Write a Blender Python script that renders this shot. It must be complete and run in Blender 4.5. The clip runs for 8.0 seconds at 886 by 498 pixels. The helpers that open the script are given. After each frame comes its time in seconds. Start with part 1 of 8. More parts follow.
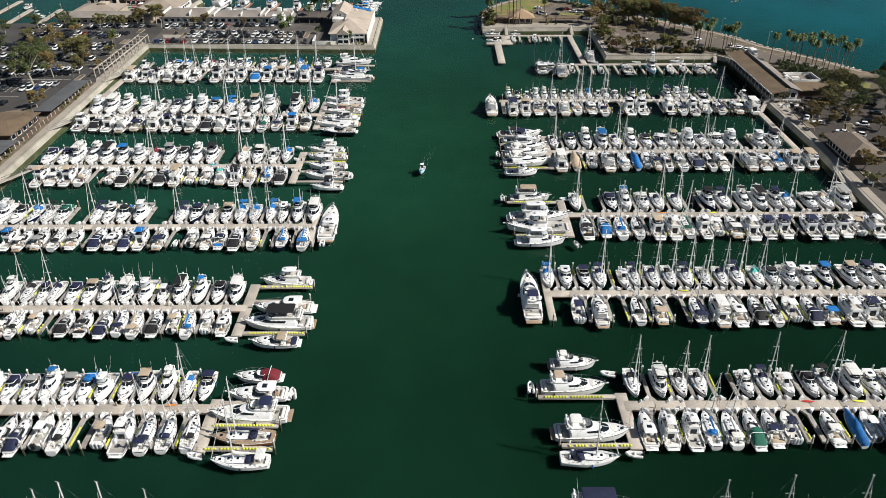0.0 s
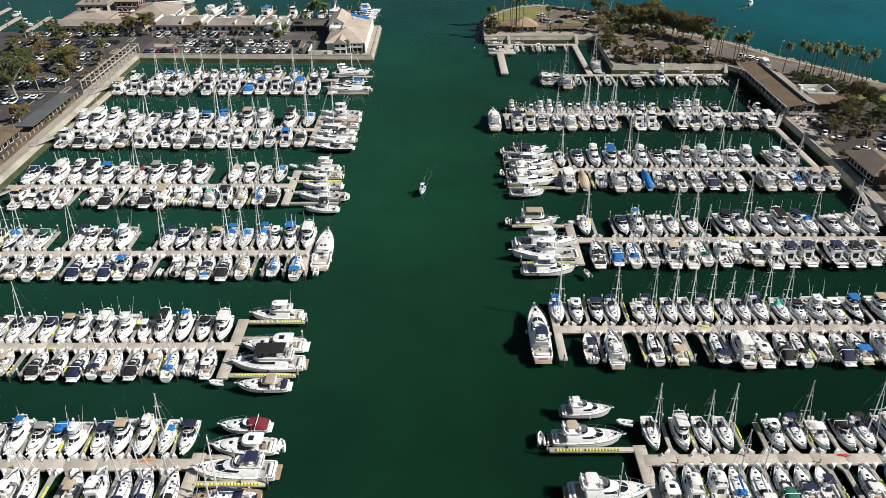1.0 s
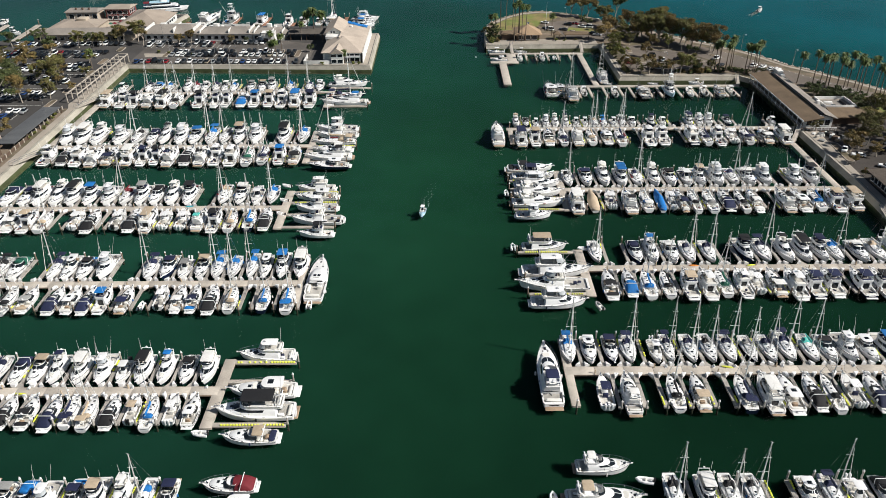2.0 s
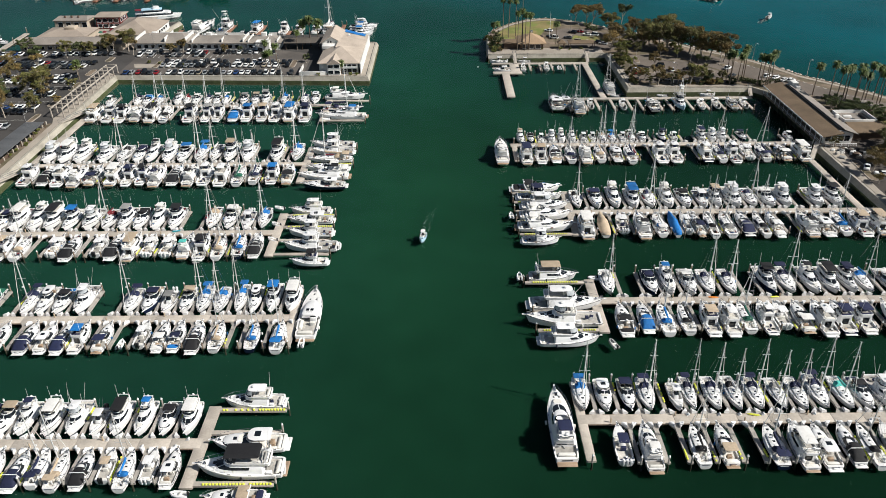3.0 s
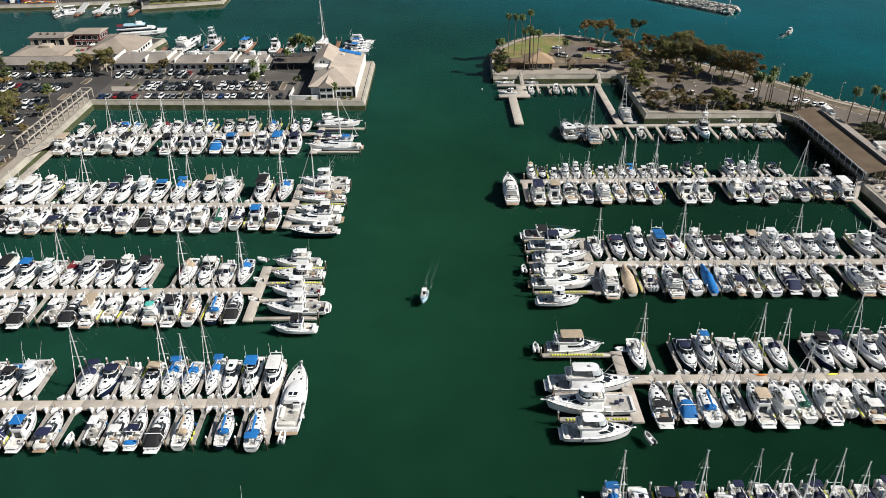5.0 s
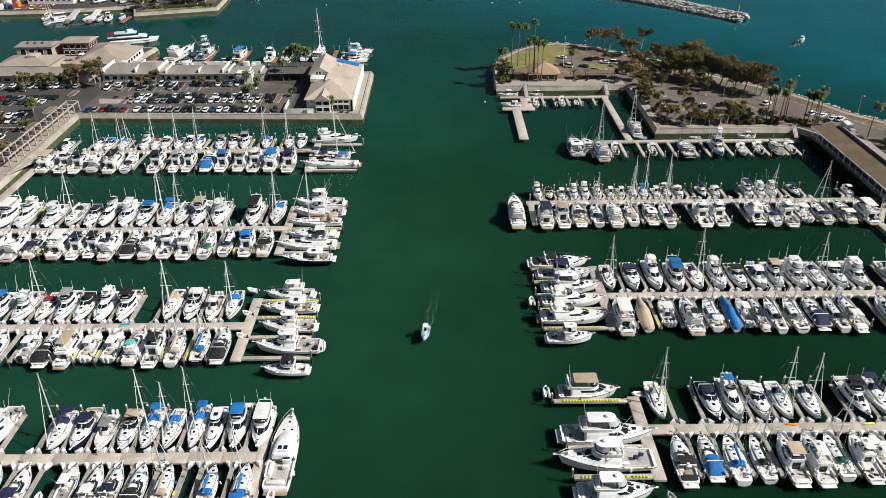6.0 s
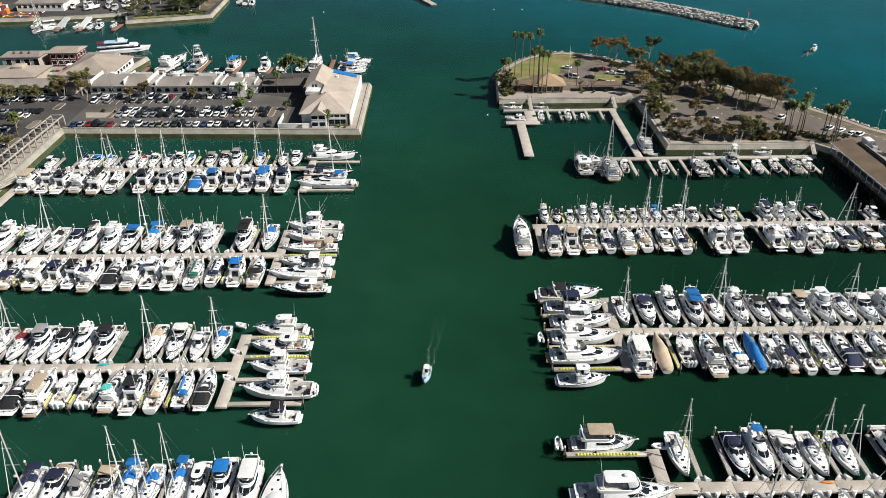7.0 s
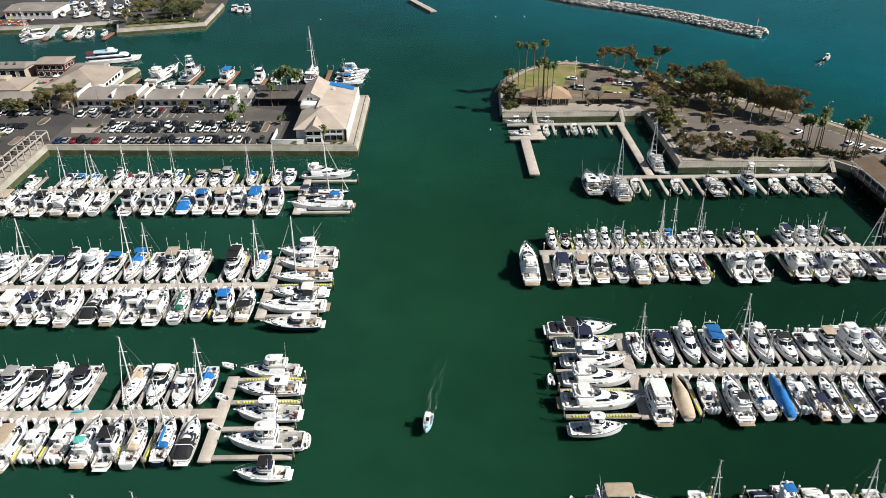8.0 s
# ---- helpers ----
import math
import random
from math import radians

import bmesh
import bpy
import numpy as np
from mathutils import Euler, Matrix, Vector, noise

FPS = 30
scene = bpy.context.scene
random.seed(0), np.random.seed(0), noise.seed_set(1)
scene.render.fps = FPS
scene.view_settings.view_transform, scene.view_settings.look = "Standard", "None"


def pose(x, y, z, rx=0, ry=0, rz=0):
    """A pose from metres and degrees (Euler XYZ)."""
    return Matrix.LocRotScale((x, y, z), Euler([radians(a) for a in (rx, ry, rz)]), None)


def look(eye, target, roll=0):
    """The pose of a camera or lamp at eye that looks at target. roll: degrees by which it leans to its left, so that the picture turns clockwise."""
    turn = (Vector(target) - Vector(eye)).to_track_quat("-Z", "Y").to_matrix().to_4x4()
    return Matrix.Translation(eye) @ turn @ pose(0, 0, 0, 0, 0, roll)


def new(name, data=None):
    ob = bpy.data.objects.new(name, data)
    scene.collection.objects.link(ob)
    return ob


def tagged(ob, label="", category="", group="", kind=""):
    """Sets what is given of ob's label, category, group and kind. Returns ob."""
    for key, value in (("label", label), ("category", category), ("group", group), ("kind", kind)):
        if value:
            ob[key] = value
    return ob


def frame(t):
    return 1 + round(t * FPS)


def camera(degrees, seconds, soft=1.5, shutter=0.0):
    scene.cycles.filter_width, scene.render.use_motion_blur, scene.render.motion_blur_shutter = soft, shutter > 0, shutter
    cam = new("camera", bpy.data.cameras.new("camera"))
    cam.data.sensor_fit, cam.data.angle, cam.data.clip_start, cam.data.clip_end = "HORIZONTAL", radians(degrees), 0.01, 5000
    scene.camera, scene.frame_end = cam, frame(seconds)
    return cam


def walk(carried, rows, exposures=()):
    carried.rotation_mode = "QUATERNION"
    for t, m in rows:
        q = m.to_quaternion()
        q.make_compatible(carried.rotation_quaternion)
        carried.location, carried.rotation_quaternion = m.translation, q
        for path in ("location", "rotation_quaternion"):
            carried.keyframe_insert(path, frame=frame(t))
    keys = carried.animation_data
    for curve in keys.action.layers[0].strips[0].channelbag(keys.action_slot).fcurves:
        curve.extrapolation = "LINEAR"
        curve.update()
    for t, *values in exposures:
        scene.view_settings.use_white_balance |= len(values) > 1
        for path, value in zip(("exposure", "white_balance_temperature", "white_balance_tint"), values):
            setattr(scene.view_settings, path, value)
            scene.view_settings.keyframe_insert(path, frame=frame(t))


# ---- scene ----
cam = camera(61.26, 8.0, soft=0.75)
# t, east, north, up, yaw, pitch, roll
PATH = [
    (0, 0.000, 0.000, 104.990, 0.111, -31.019, -0.273),
    (0.5, -0.251, 7.226, 104.681, 0.090, -30.937, -0.272),
    (1, -0.510, 14.481, 104.479, 0.084, -30.868, -0.292),
    (1.5, -0.777, 21.727, 104.368, 0.072, -30.825, -0.344),
    (3, -1.426, 43.523, 104.031, 0.057, -30.680, -0.482),
    (3.5, -1.709, 50.790, 103.848, 0.060, -30.616, -0.525),
    (4, -1.972, 57.957, 103.653, 0.032, -30.547, -0.536),
    (4.5, -2.255, 65.108, 103.500, -0.006, -30.489, -0.551),
    (6, -3.170, 86.659, 103.326, -0.073, -30.335, -0.545),
    (6.5, -3.400, 93.855, 103.257, -0.088, -30.278, -0.565),
    (7, -3.608, 100.941, 103.195, -0.092, -30.215, -0.587),
    (7.5, -3.781, 107.977, 103.198, -0.110, -30.146, -0.625),
    (8, -4.047, 115.036, 103.162, -0.119, -30.088, -0.665),
]


def flight(x, y, z, yaw, pitch, roll):
    a, b = radians(yaw), radians(pitch)
    ahead = Vector((-math.sin(a) * math.cos(b), math.cos(a) * math.cos(b), math.sin(b)))
    eye = Vector((x, y, z))
    return look(eye, eye + ahead, roll)


walk(cam, [(t, flight(*row)) for t, *row in PATH], ((0, 0.14), (6, 0.14), (8, 0.29)))

# ---- sky and sun ----
SUN_HEIGHT, SUN_SIDE = 41.0, -17.0  # degrees above the water; degrees from due east towards north
world = bpy.data.worlds.new("sky")
scene.world = world
world.use_nodes = True
sky = world.node_tree.nodes.new("ShaderNodeTexSky")
sky.sky_type, sky.sun_disc = "NISHITA", False
sky.sun_elevation, sky.sun_rotation = radians(SUN_HEIGHT), radians(90 - SUN_SIDE)
sky.air_density, sky.dust_density = 1.0, 0.6
world.node_tree.links.new(sky.outputs[0], world.node_tree.nodes["Background"].inputs[0])
world.node_tree.nodes["Background"].inputs[1].default_value = 0.043
sun = new("sun", bpy.data.lights.new("sun", "SUN"))
sun.data.energy, sun.data.angle, sun.data.color = 5.4, radians(0.5), (1.0, 0.965, 0.905)
a, b = radians(SUN_SIDE), radians(SUN_HEIGHT)
sun.matrix_world = look((0, 0, 0), (-math.cos(a) * math.cos(b), -math.sin(a) * math.cos(b), -math.sin(b)))


# ---- materials ----
def material(name, colour, rough=0.5, metal=0.0, grain=0.0, scale=4.0, stain=0.0, stain_scale=0.3, bump=0.0, vary=0.0, second=None, spec=0.5):
    """A surface with grain and larger stains; vary changes its brightness from object to object."""
    m = bpy.data.materials.new(name)
    m.use_nodes = True
    n, l = m.node_tree.nodes, m.node_tree.links
    p = n["Principled BSDF"]
    p.inputs["Roughness"].default_value, p.inputs["Metallic"].default_value = rough, metal
    p.inputs["Specular IOR Level"].default_value = spec
    c = n.new("ShaderNodeRGB")
    c.outputs[0].default_value = (*colour, 1)
    out = c.outputs[0]
    where = n.new("ShaderNodeNewGeometry").outputs["Position"]

    def noise_of(s, detail):
        t = n.new("ShaderNodeTexNoise")
        t.inputs["Scale"].default_value, t.inputs["Detail"].default_value = s, detail
        l.new(where, t.inputs["Vector"])
        return t.outputs[0]

    def scaled(out, factor, low, high):
        r = n.new("ShaderNodeMapRange")
        r.inputs[1].default_value, r.inputs[2].default_value = 0.3, 0.7
        r.inputs[3].default_value, r.inputs[4].default_value = low, high
        l.new(factor, r.inputs[0])
        x = n.new("ShaderNodeMix")
        x.data_type, x.blend_type = "RGBA", "MULTIPLY"
        x.inputs["Factor"].default_value = 1
        l.new(out, x.inputs["A"])
        l.new(r.outputs[0], x.inputs["B"])
        return x.outputs["Result"]

    if second:
        x = n.new("ShaderNodeMix")
        x.data_type = "RGBA"
        r = n.new("ShaderNodeMapRange")
        r.inputs[1].default_value, r.inputs[2].default_value = 0.42, 0.58
        l.new(noise_of(stain_scale * 1.7, 4), r.inputs[0])
        l.new(r.outputs[0], x.inputs["Factor"])
        l.new(out, x.inputs["A"])
        x.inputs["B"].default_value = (*second, 1)
        out = x.outputs["Result"]
    fine = noise_of(scale, 5)
    if grain:
        out = scaled(out, fine, 1 - grain, 1 + grain * 0.6)
    if stain:
        out = scaled(out, noise_of(stain_scale, 4), 1 - stain, 1 + stain * 0.4)
    if vary:
        r = n.new("ShaderNodeObjectInfo").outputs["Random"]
        k = n.new("ShaderNodeMapRange")
        k.inputs[3].default_value, k.inputs[4].default_value = 1 - vary, 1 + vary * 0.5
        l.new(r, k.inputs[0])
        x = n.new("ShaderNodeMix")
        x.data_type, x.blend_type = "RGBA", "MULTIPLY"
        x.inputs["Factor"].default_value = 1
        l.new(out, x.inputs["A"])
        l.new(k.outputs[0], x.inputs["B"])
        out = x.outputs["Result"]
    l.new(out, p.inputs["Base Color"])
    if bump:
        b = n.new("ShaderNodeBump")
        b.inputs["Strength"].default_value, b.inputs["Distance"].default_value = 1.0, bump
        l.new(fine, b.inputs["Height"])
        l.new(b.outputs[0], p.inputs["Normal"])
    return m


def water_material():
    """Harbour water: green and silty in the basins, teal behind the pier, bluer in the open sea beyond the island, with small ripples."""
    m = material("silty_water", (0.004, 0.040, 0.022), 0.9, spec=0.0)
    n, l = m.node_tree.nodes, m.node_tree.links
    p = n["Principled BSDF"]
    where = n.new("ShaderNodeNewGeometry").outputs["Position"]
    split = n.new("ShaderNodeSeparateXYZ")
    l.new(where, split.inputs[0])

    def ramp(source, a, b, low, high):
        r = n.new("ShaderNodeMapRange")
        for i, value in enumerate((a, b, low, high)):
            r.inputs[i + 1].default_value = value
        l.new(source, r.inputs[0])
        return r.outputs[0]

    def mixed(factor, a, b, blend="MIX"):
        x = n.new("ShaderNodeMix")
        x.data_type, x.blend_type = "RGBA", blend
        for slot, value in (("Factor", factor), ("A", a), ("B", b)):
            if isinstance(value, tuple):
                x.inputs[slot].default_value = value
            elif isinstance(value, float):
                x.inputs[slot].default_value = value
            else:
                l.new(value, x.inputs[slot])
        return x.outputs["Result"]

    def noise_of(scale, detail):
        t = n.new("ShaderNodeTexNoise")
        t.inputs["Scale"].default_value, t.inputs["Detail"].default_value = scale, detail
        l.new(where, t.inputs["Vector"])
        return t.outputs[0]

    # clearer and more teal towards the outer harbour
    # sky glint painted into the colour: bluer towards the west
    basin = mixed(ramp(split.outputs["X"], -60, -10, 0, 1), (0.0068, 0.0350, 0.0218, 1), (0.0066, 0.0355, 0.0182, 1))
    # darkest along the eastern docks
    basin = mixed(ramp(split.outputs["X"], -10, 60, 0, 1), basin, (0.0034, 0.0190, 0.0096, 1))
    basin = mixed(ramp(split.outputs["Y"], 300, 640, 0, 1), basin, (0.0006, 0.0345, 0.0305, 1))
    # colour multiplied up northwards: brightest in the inner reach of the channel
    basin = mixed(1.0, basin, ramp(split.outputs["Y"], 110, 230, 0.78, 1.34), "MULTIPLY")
    seaward = n.new("ShaderNodeVectorMath")
    seaward.operation = "DOT_PRODUCT"
    l.new(where, seaward.inputs[0])
    seaward.inputs[1].default_value = (0.75, 0.66, 0)
    colour = mixed(ramp(seaward.outputs["Value"], 330, 450, 0, 1), basin, (0.0005, 0.078, 0.094, 1))
    colour = mixed(1.0, colour, ramp(noise_of(0.018, 4), 0.3, 0.7, 0.84, 1.16), "MULTIPLY")
    colour = mixed(1.0, colour, ramp(noise_of(0.11, 3), 0.3, 0.7, 0.93, 1.07), "MULTIPLY")
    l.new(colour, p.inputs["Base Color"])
    p.subsurface_method = "BURLEY"
    p.inputs["Subsurface Weight"].default_value = 1.0
    p.inputs["Subsurface Radius"].default_value = (0.6, 1.0, 0.9)
    p.inputs["Subsurface Scale"].default_value = 1.6
    return m


def surface_material():
    """The rippled surface: a clear film with a mirror gloss that grows at flat angles."""
    m = bpy.data.materials.new("water_surface")
    m.use_nodes = True
    n, l = m.node_tree.nodes, m.node_tree.links
    n.remove(n["Principled BSDF"])
    ripple = n.new("ShaderNodeTexNoise")
    ripple.inputs["Scale"].default_value, ripple.inputs["Detail"].default_value = 0.9, 5
    l.new(n.new("ShaderNodeNewGeometry").outputs["Position"], ripple.inputs["Vector"])
    b = n.new("ShaderNodeBump")
    b.inputs["Strength"].default_value, b.inputs["Distance"].default_value = 0.5, 0.06
    l.new(ripple.outputs[0], b.inputs["Height"])
    clear, gloss, both, f = n.new("ShaderNodeBsdfTransparent"), n.new("ShaderNodeBsdfGlossy"), n.new("ShaderNodeMixShader"), n.new("ShaderNodeFresnel")
    f.inputs["IOR"].default_value = 1.13
    gloss.inputs["Roughness"].default_value = 0.1
    l.new(b.outputs[0], gloss.inputs["Normal"])
    l.new(f.outputs[0], both.inputs[0])
    l.new(clear.outputs[0], both.inputs[1])
    l.new(gloss.outputs[0], both.inputs[2])
    l.new(both.outputs[0], n["Material Output"].inputs["Surface"])
    return m


WATER, SILT = surface_material(), water_material()
GEL = material("white_gelcoat", (0.82, 0.82, 0.815), 0.3, grain=0.03, scale=2, stain=0.06, stain_scale=0.6, vary=0.10)
DECK = material("deck_nonskid", (0.80, 0.795, 0.775), 0.6, grain=0.07, scale=6, stain=0.10, stain_scale=0.9, vary=0.12)
SOLE = material("cockpit_sole", (0.58, 0.55, 0.50), 0.7, grain=0.2, scale=5, stain=0.25, stain_scale=1.2, vary=0.45)
TEAK = material("teak_planks", (0.36, 0.26, 0.175), 0.6, grain=0.25, scale=7, stain=0.2, stain_scale=0.8)
KEELPAINT = material("bottom_paint", (0.02, 0.03, 0.06), 0.6, grain=0.2, vary=0.4)
GLASS = material("tinted_glass", (0.012, 0.016, 0.02), 0.08, grain=0.2, scale=1.5)
CLEARVINYL = material("clear_vinyl_panels", (0.42, 0.45, 0.47), 0.12, grain=0.2, scale=1.5)
WORKDECK = material("worn_work_deck", (0.20, 0.21, 0.20), 0.8, grain=0.4, scale=3, stain=0.4, stain_scale=0.9)
STEEL = material("stainless_rail", (0.75, 0.75, 0.75), 0.25, 0.9, grain=0.05)
ALLOY = material("mast_alloy", (0.74, 0.74, 0.72), 0.4, 0.15, grain=0.06, scale=3, vary=0.25)
BLACKPLASTIC = material("black_plastic", (0.02, 0.02, 0.022), 0.4, grain=0.2)
VINYL = material("cream_vinyl", (0.76, 0.74, 0.68), 0.6, grain=0.1, vary=0.2)
RUBBER = material("grey_rubber", (0.45, 0.45, 0.45), 0.7, grain=0.1, vary=0.3)
CANVAS = {
    "w": material("white_canvas", (0.74, 0.73, 0.70), 0.8, grain=0.08, scale=3, stain=0.1, stain_scale=1),
    "b": material("bright_blue_canvas", (0.007, 0.16, 0.47), 0.8, grain=0.2, scale=3, stain=0.15, stain_scale=1, vary=0.25),
    "n": material("navy_canvas", (0.012, 0.018, 0.06), 0.8, grain=0.25, scale=3, stain=0.2, stain_scale=1, vary=0.3),
    "k": material("black_canvas", (0.012, 0.012, 0.014), 0.8, grain=0.25, scale=3, stain=0.2, stain_scale=1, vary=0.3),
    "t": material("tan_canvas", (0.48, 0.38, 0.27), 0.8, grain=0.12, scale=3, stain=0.12, stain_scale=1, vary=0.2),
    "g": material("forest_green_canvas", (0.01, 0.11, 0.07), 0.8, grain=0.2, scale=3, vary=0.2),
    "a": material("aqua_canvas", (0.08, 0.48, 0.42), 0.8, grain=0.12, scale=3, vary=0.2),
    "r": material("maroon_canvas", (0.17, 0.012, 0.02), 0.8, grain=0.2, scale=3, vary=0.2),
    "y": material("grey_canvas", (0.30, 0.30, 0.29), 0.8, grain=0.15, scale=3, vary=0.3),
}
CANVAS_WORDS = {"w": "white", "b": "bright blue", "n": "navy", "k": "black", "t": "tan", "g": "green", "a": "aqua", "r": "maroon", "y": "grey"}
ACCENTS = [GEL, GEL, CANVAS["n"], CANVAS["k"], KEELPAINT, CANVAS["y"]]
HULLS = {
    "dark": material("dark_blue_hull", (0.012, 0.020, 0.05), 0.2, grain=0.1, vary=0.4),
    "wood": material("varnished_hull", (0.25, 0.11, 0.045), 0.25, grain=0.2, scale=3),
}
PALEBLUE = material("pale_blue_gelcoat", (0.42, 0.62, 0.74), 0.35, grain=0.05, scale=2)
CONCRETE = material("dock_concrete", (0.47, 0.42, 0.36), 0.85, grain=0.12, scale=3, stain=0.22, stain_scale=0.35, vary=0.10)
# dock concrete with the shadow of the berthed boats put into its colour
SHADEDCONCRETE = material("shaded_finger_concrete", (0.40, 0.37, 0.33), 0.85, grain=0.14, scale=3, stain=0.3, stain_scale=0.5, vary=0.15)
TIMBER = material("weathered_timber", (0.30, 0.23, 0.17), 0.85, grain=0.25, scale=5, stain=0.25, stain_scale=0.7, vary=0.25)
PILE = material("grey_pile", (0.42, 0.39, 0.35), 0.85, grain=0.2, scale=4, vary=0.25)
WEED = material("tidal_weed", (0.03, 0.035, 0.02), 0.8, grain=0.3, scale=4)
REDWOOD = material("red_timber_dock", (0.26, 0.13, 0.08), 0.85, grain=0.25, scale=4, stain=0.2, stain_scale=0.7)
SEAWALL = material("seawall_concrete", (0.39, 0.36, 0.30), 0.9, grain=0.15, scale=2, stain=0.3, stain_scale=0.2, bump=0.02)
# algae stain, its green also painted in for the reflection at the wall's foot
ALGAE_REFLECTION = material("algae_and_reflection_concrete", (0.085, 0.10, 0.04), 0.8, grain=0.3, scale=2, stain=0.4, stain_scale=0.25)
PROMENADE = material("promenade_paving", (0.37, 0.325, 0.27), 0.9, grain=0.12, scale=2, stain=0.2, stain_scale=0.12)
ASPHALT = material("asphalt", (0.066, 0.061, 0.057), 0.9, grain=0.2, scale=3, stain=0.35, stain_scale=0.06)
WORN = material("worn_asphalt", (0.118, 0.104, 0.092), 0.9, grain=0.2, scale=3, stain=0.35, stain_scale=0.08)
EARTH = material("dry_earth", (0.22, 0.168, 0.12), 0.95, grain=0.3, scale=2, stain=0.4, stain_scale=0.1, second=(0.12, 0.10, 0.06))
LAWN = material("lawn", (0.17, 0.20, 0.045), 0.95, grain=0.25, scale=2, stain=0.3, stain_scale=0.1, second=(0.26, 0.21, 0.08))
PAINTLINE = material("road_paint", (0.7, 0.7, 0.66), 0.8, grain=0.2, scale=3)
ISLEROAD = material("sun_bleached_asphalt", (0.158, 0.131, 0.108), 0.9, grain=0.2, scale=3, stain=0.3, stain_scale=0.08)
ROCK = material("breakwater_rock", (0.52, 0.49, 0.44), 0.9, grain=0.35, scale=1.5, stain=0.5, stain_scale=0.3, vary=0.3)
ROOF_TAN = material("tan_shingle_roof", (0.35, 0.292, 0.238), 0.9, grain=0.15, scale=3, stain=0.2, stain_scale=0.15)
ROOF_HOUSE = material("pale_tan_shingle_roof", (0.47, 0.395, 0.325), 0.9, grain=0.15, scale=3, stain=0.2, stain_scale=0.15)
ROOF_GREY = material("warm_grey_roof", (0.27, 0.24, 0.21), 0.9, grain=0.15, scale=2, stain=0.25, stain_scale=0.12)
ROOF_BROWN = material("brown_tile_roof", (0.17, 0.12, 0.075), 0.9, grain=0.3, scale=4, stain=0.25, stain_scale=0.2)
ROOF_DARK = material("dark_shingle_roof", (0.11, 0.095, 0.08), 0.9, grain=0.3, scale=3, stain=0.25, stain_scale=0.2)
ROOF_HALL = material("weathered_shingle_roof", (0.20, 0.16, 0.125), 0.9, grain=0.3, scale=3, stain=0.25, stain_scale=0.2)
CARPORT = material("carport_sheet_metal", (0.115, 0.12, 0.125), 0.6, grain=0.15, scale=2, stain=0.2, stain_scale=0.2)
STUCCO = material("white_stucco", (0.72, 0.71, 0.68), 0.85, grain=0.06, scale=3, stain=0.12, stain_scale=0.3)
BEIGE = material("beige_wall", (0.45, 0.38, 0.30), 0.85, grain=0.1, scale=3, stain=0.15, stain_scale=0.3)
BROWNWALL = material("dark_timber_wall", (0.10, 0.065, 0.045), 0.85, grain=0.2, scale=3)
REDWALL = material("dark_red_wall", (0.16, 0.035, 0.03), 0.85, grain=0.15)
BARK = material("pale_bark", (0.40, 0.35, 0.29), 0.9, grain=0.3, scale=4)
PALMBARK = material("palm_bark", (0.16, 0.125, 0.095), 0.95, grain=0.3, scale=6)
LEAF = {
    "olive": material("olive_leaves", (0.185, 0.190, 0.052), 0.7, grain=0.5, scale=0.9, vary=0.35, second=(0.17, 0.14, 0.05), stain_scale=0.25),
    "rust": material("dry_brown_leaves", (0.24, 0.165, 0.055), 0.7, grain=0.45, scale=0.9, vary=0.3, second=(0.155, 0.125, 0.042), stain_scale=0.25),
    "green": material("green_leaves", (0.085, 0.108, 0.033), 0.7, grain=0.45, scale=0.9, vary=0.3),
    "hedge": material("hedge_leaves", (0.17, 0.18, 0.04), 0.7, grain=0.4, scale=2, vary=0.2),
    "palm": material("palm_fronds", (0.09, 0.125, 0.032), 0.6, grain=0.4, scale=2, vary=0.3),
}
TYRE = material("tyre_rubber", (0.015, 0.015, 0.015), 0.8, grain=0.2)
YELLOW = material("yellow_float", (0.74, 0.78, 0.07), 0.6, grain=0.1, vary=0.2)
ORANGE = material("orange_plastic", (0.75, 0.24, 0.03), 0.5, grain=0.1, vary=0.2)
TURQUOISE = material("turquoise_plastic", (0.02, 0.42, 0.55), 0.5, grain=0.1, vary=0.2)
REDPLASTIC = material("red_plastic", (0.55, 0.03, 0.02), 0.5, grain=0.1, vary=0.2)
CARPAINT = {
    "white": material("white_car_paint", (0.78, 0.78, 0.77), 0.25, grain=0.03),
    "black": material("black_car_paint", (0.012, 0.012, 0.014), 0.2, grain=0.1),
    "silver": material("silver_car_paint", (0.42, 0.43, 0.44), 0.3, 0.4, grain=0.05),
    "grey": material("dark_grey_car_paint", (0.07, 0.075, 0.08), 0.25, 0.3, grain=0.05),
    "red": material("red_car_paint", (0.22, 0.012, 0.016), 0.25, grain=0.05),
    "blue": material("blue_car_paint", (0.03, 0.07, 0.20), 0.25, 0.2, grain=0.05),
    "beige": material("beige_car_paint", (0.40, 0.34, 0.26), 0.3, 0.2, grain=0.05),
    "yellow": material("yellow_car_paint", (0.70, 0.55, 0.02), 0.3, grain=0.05),
}


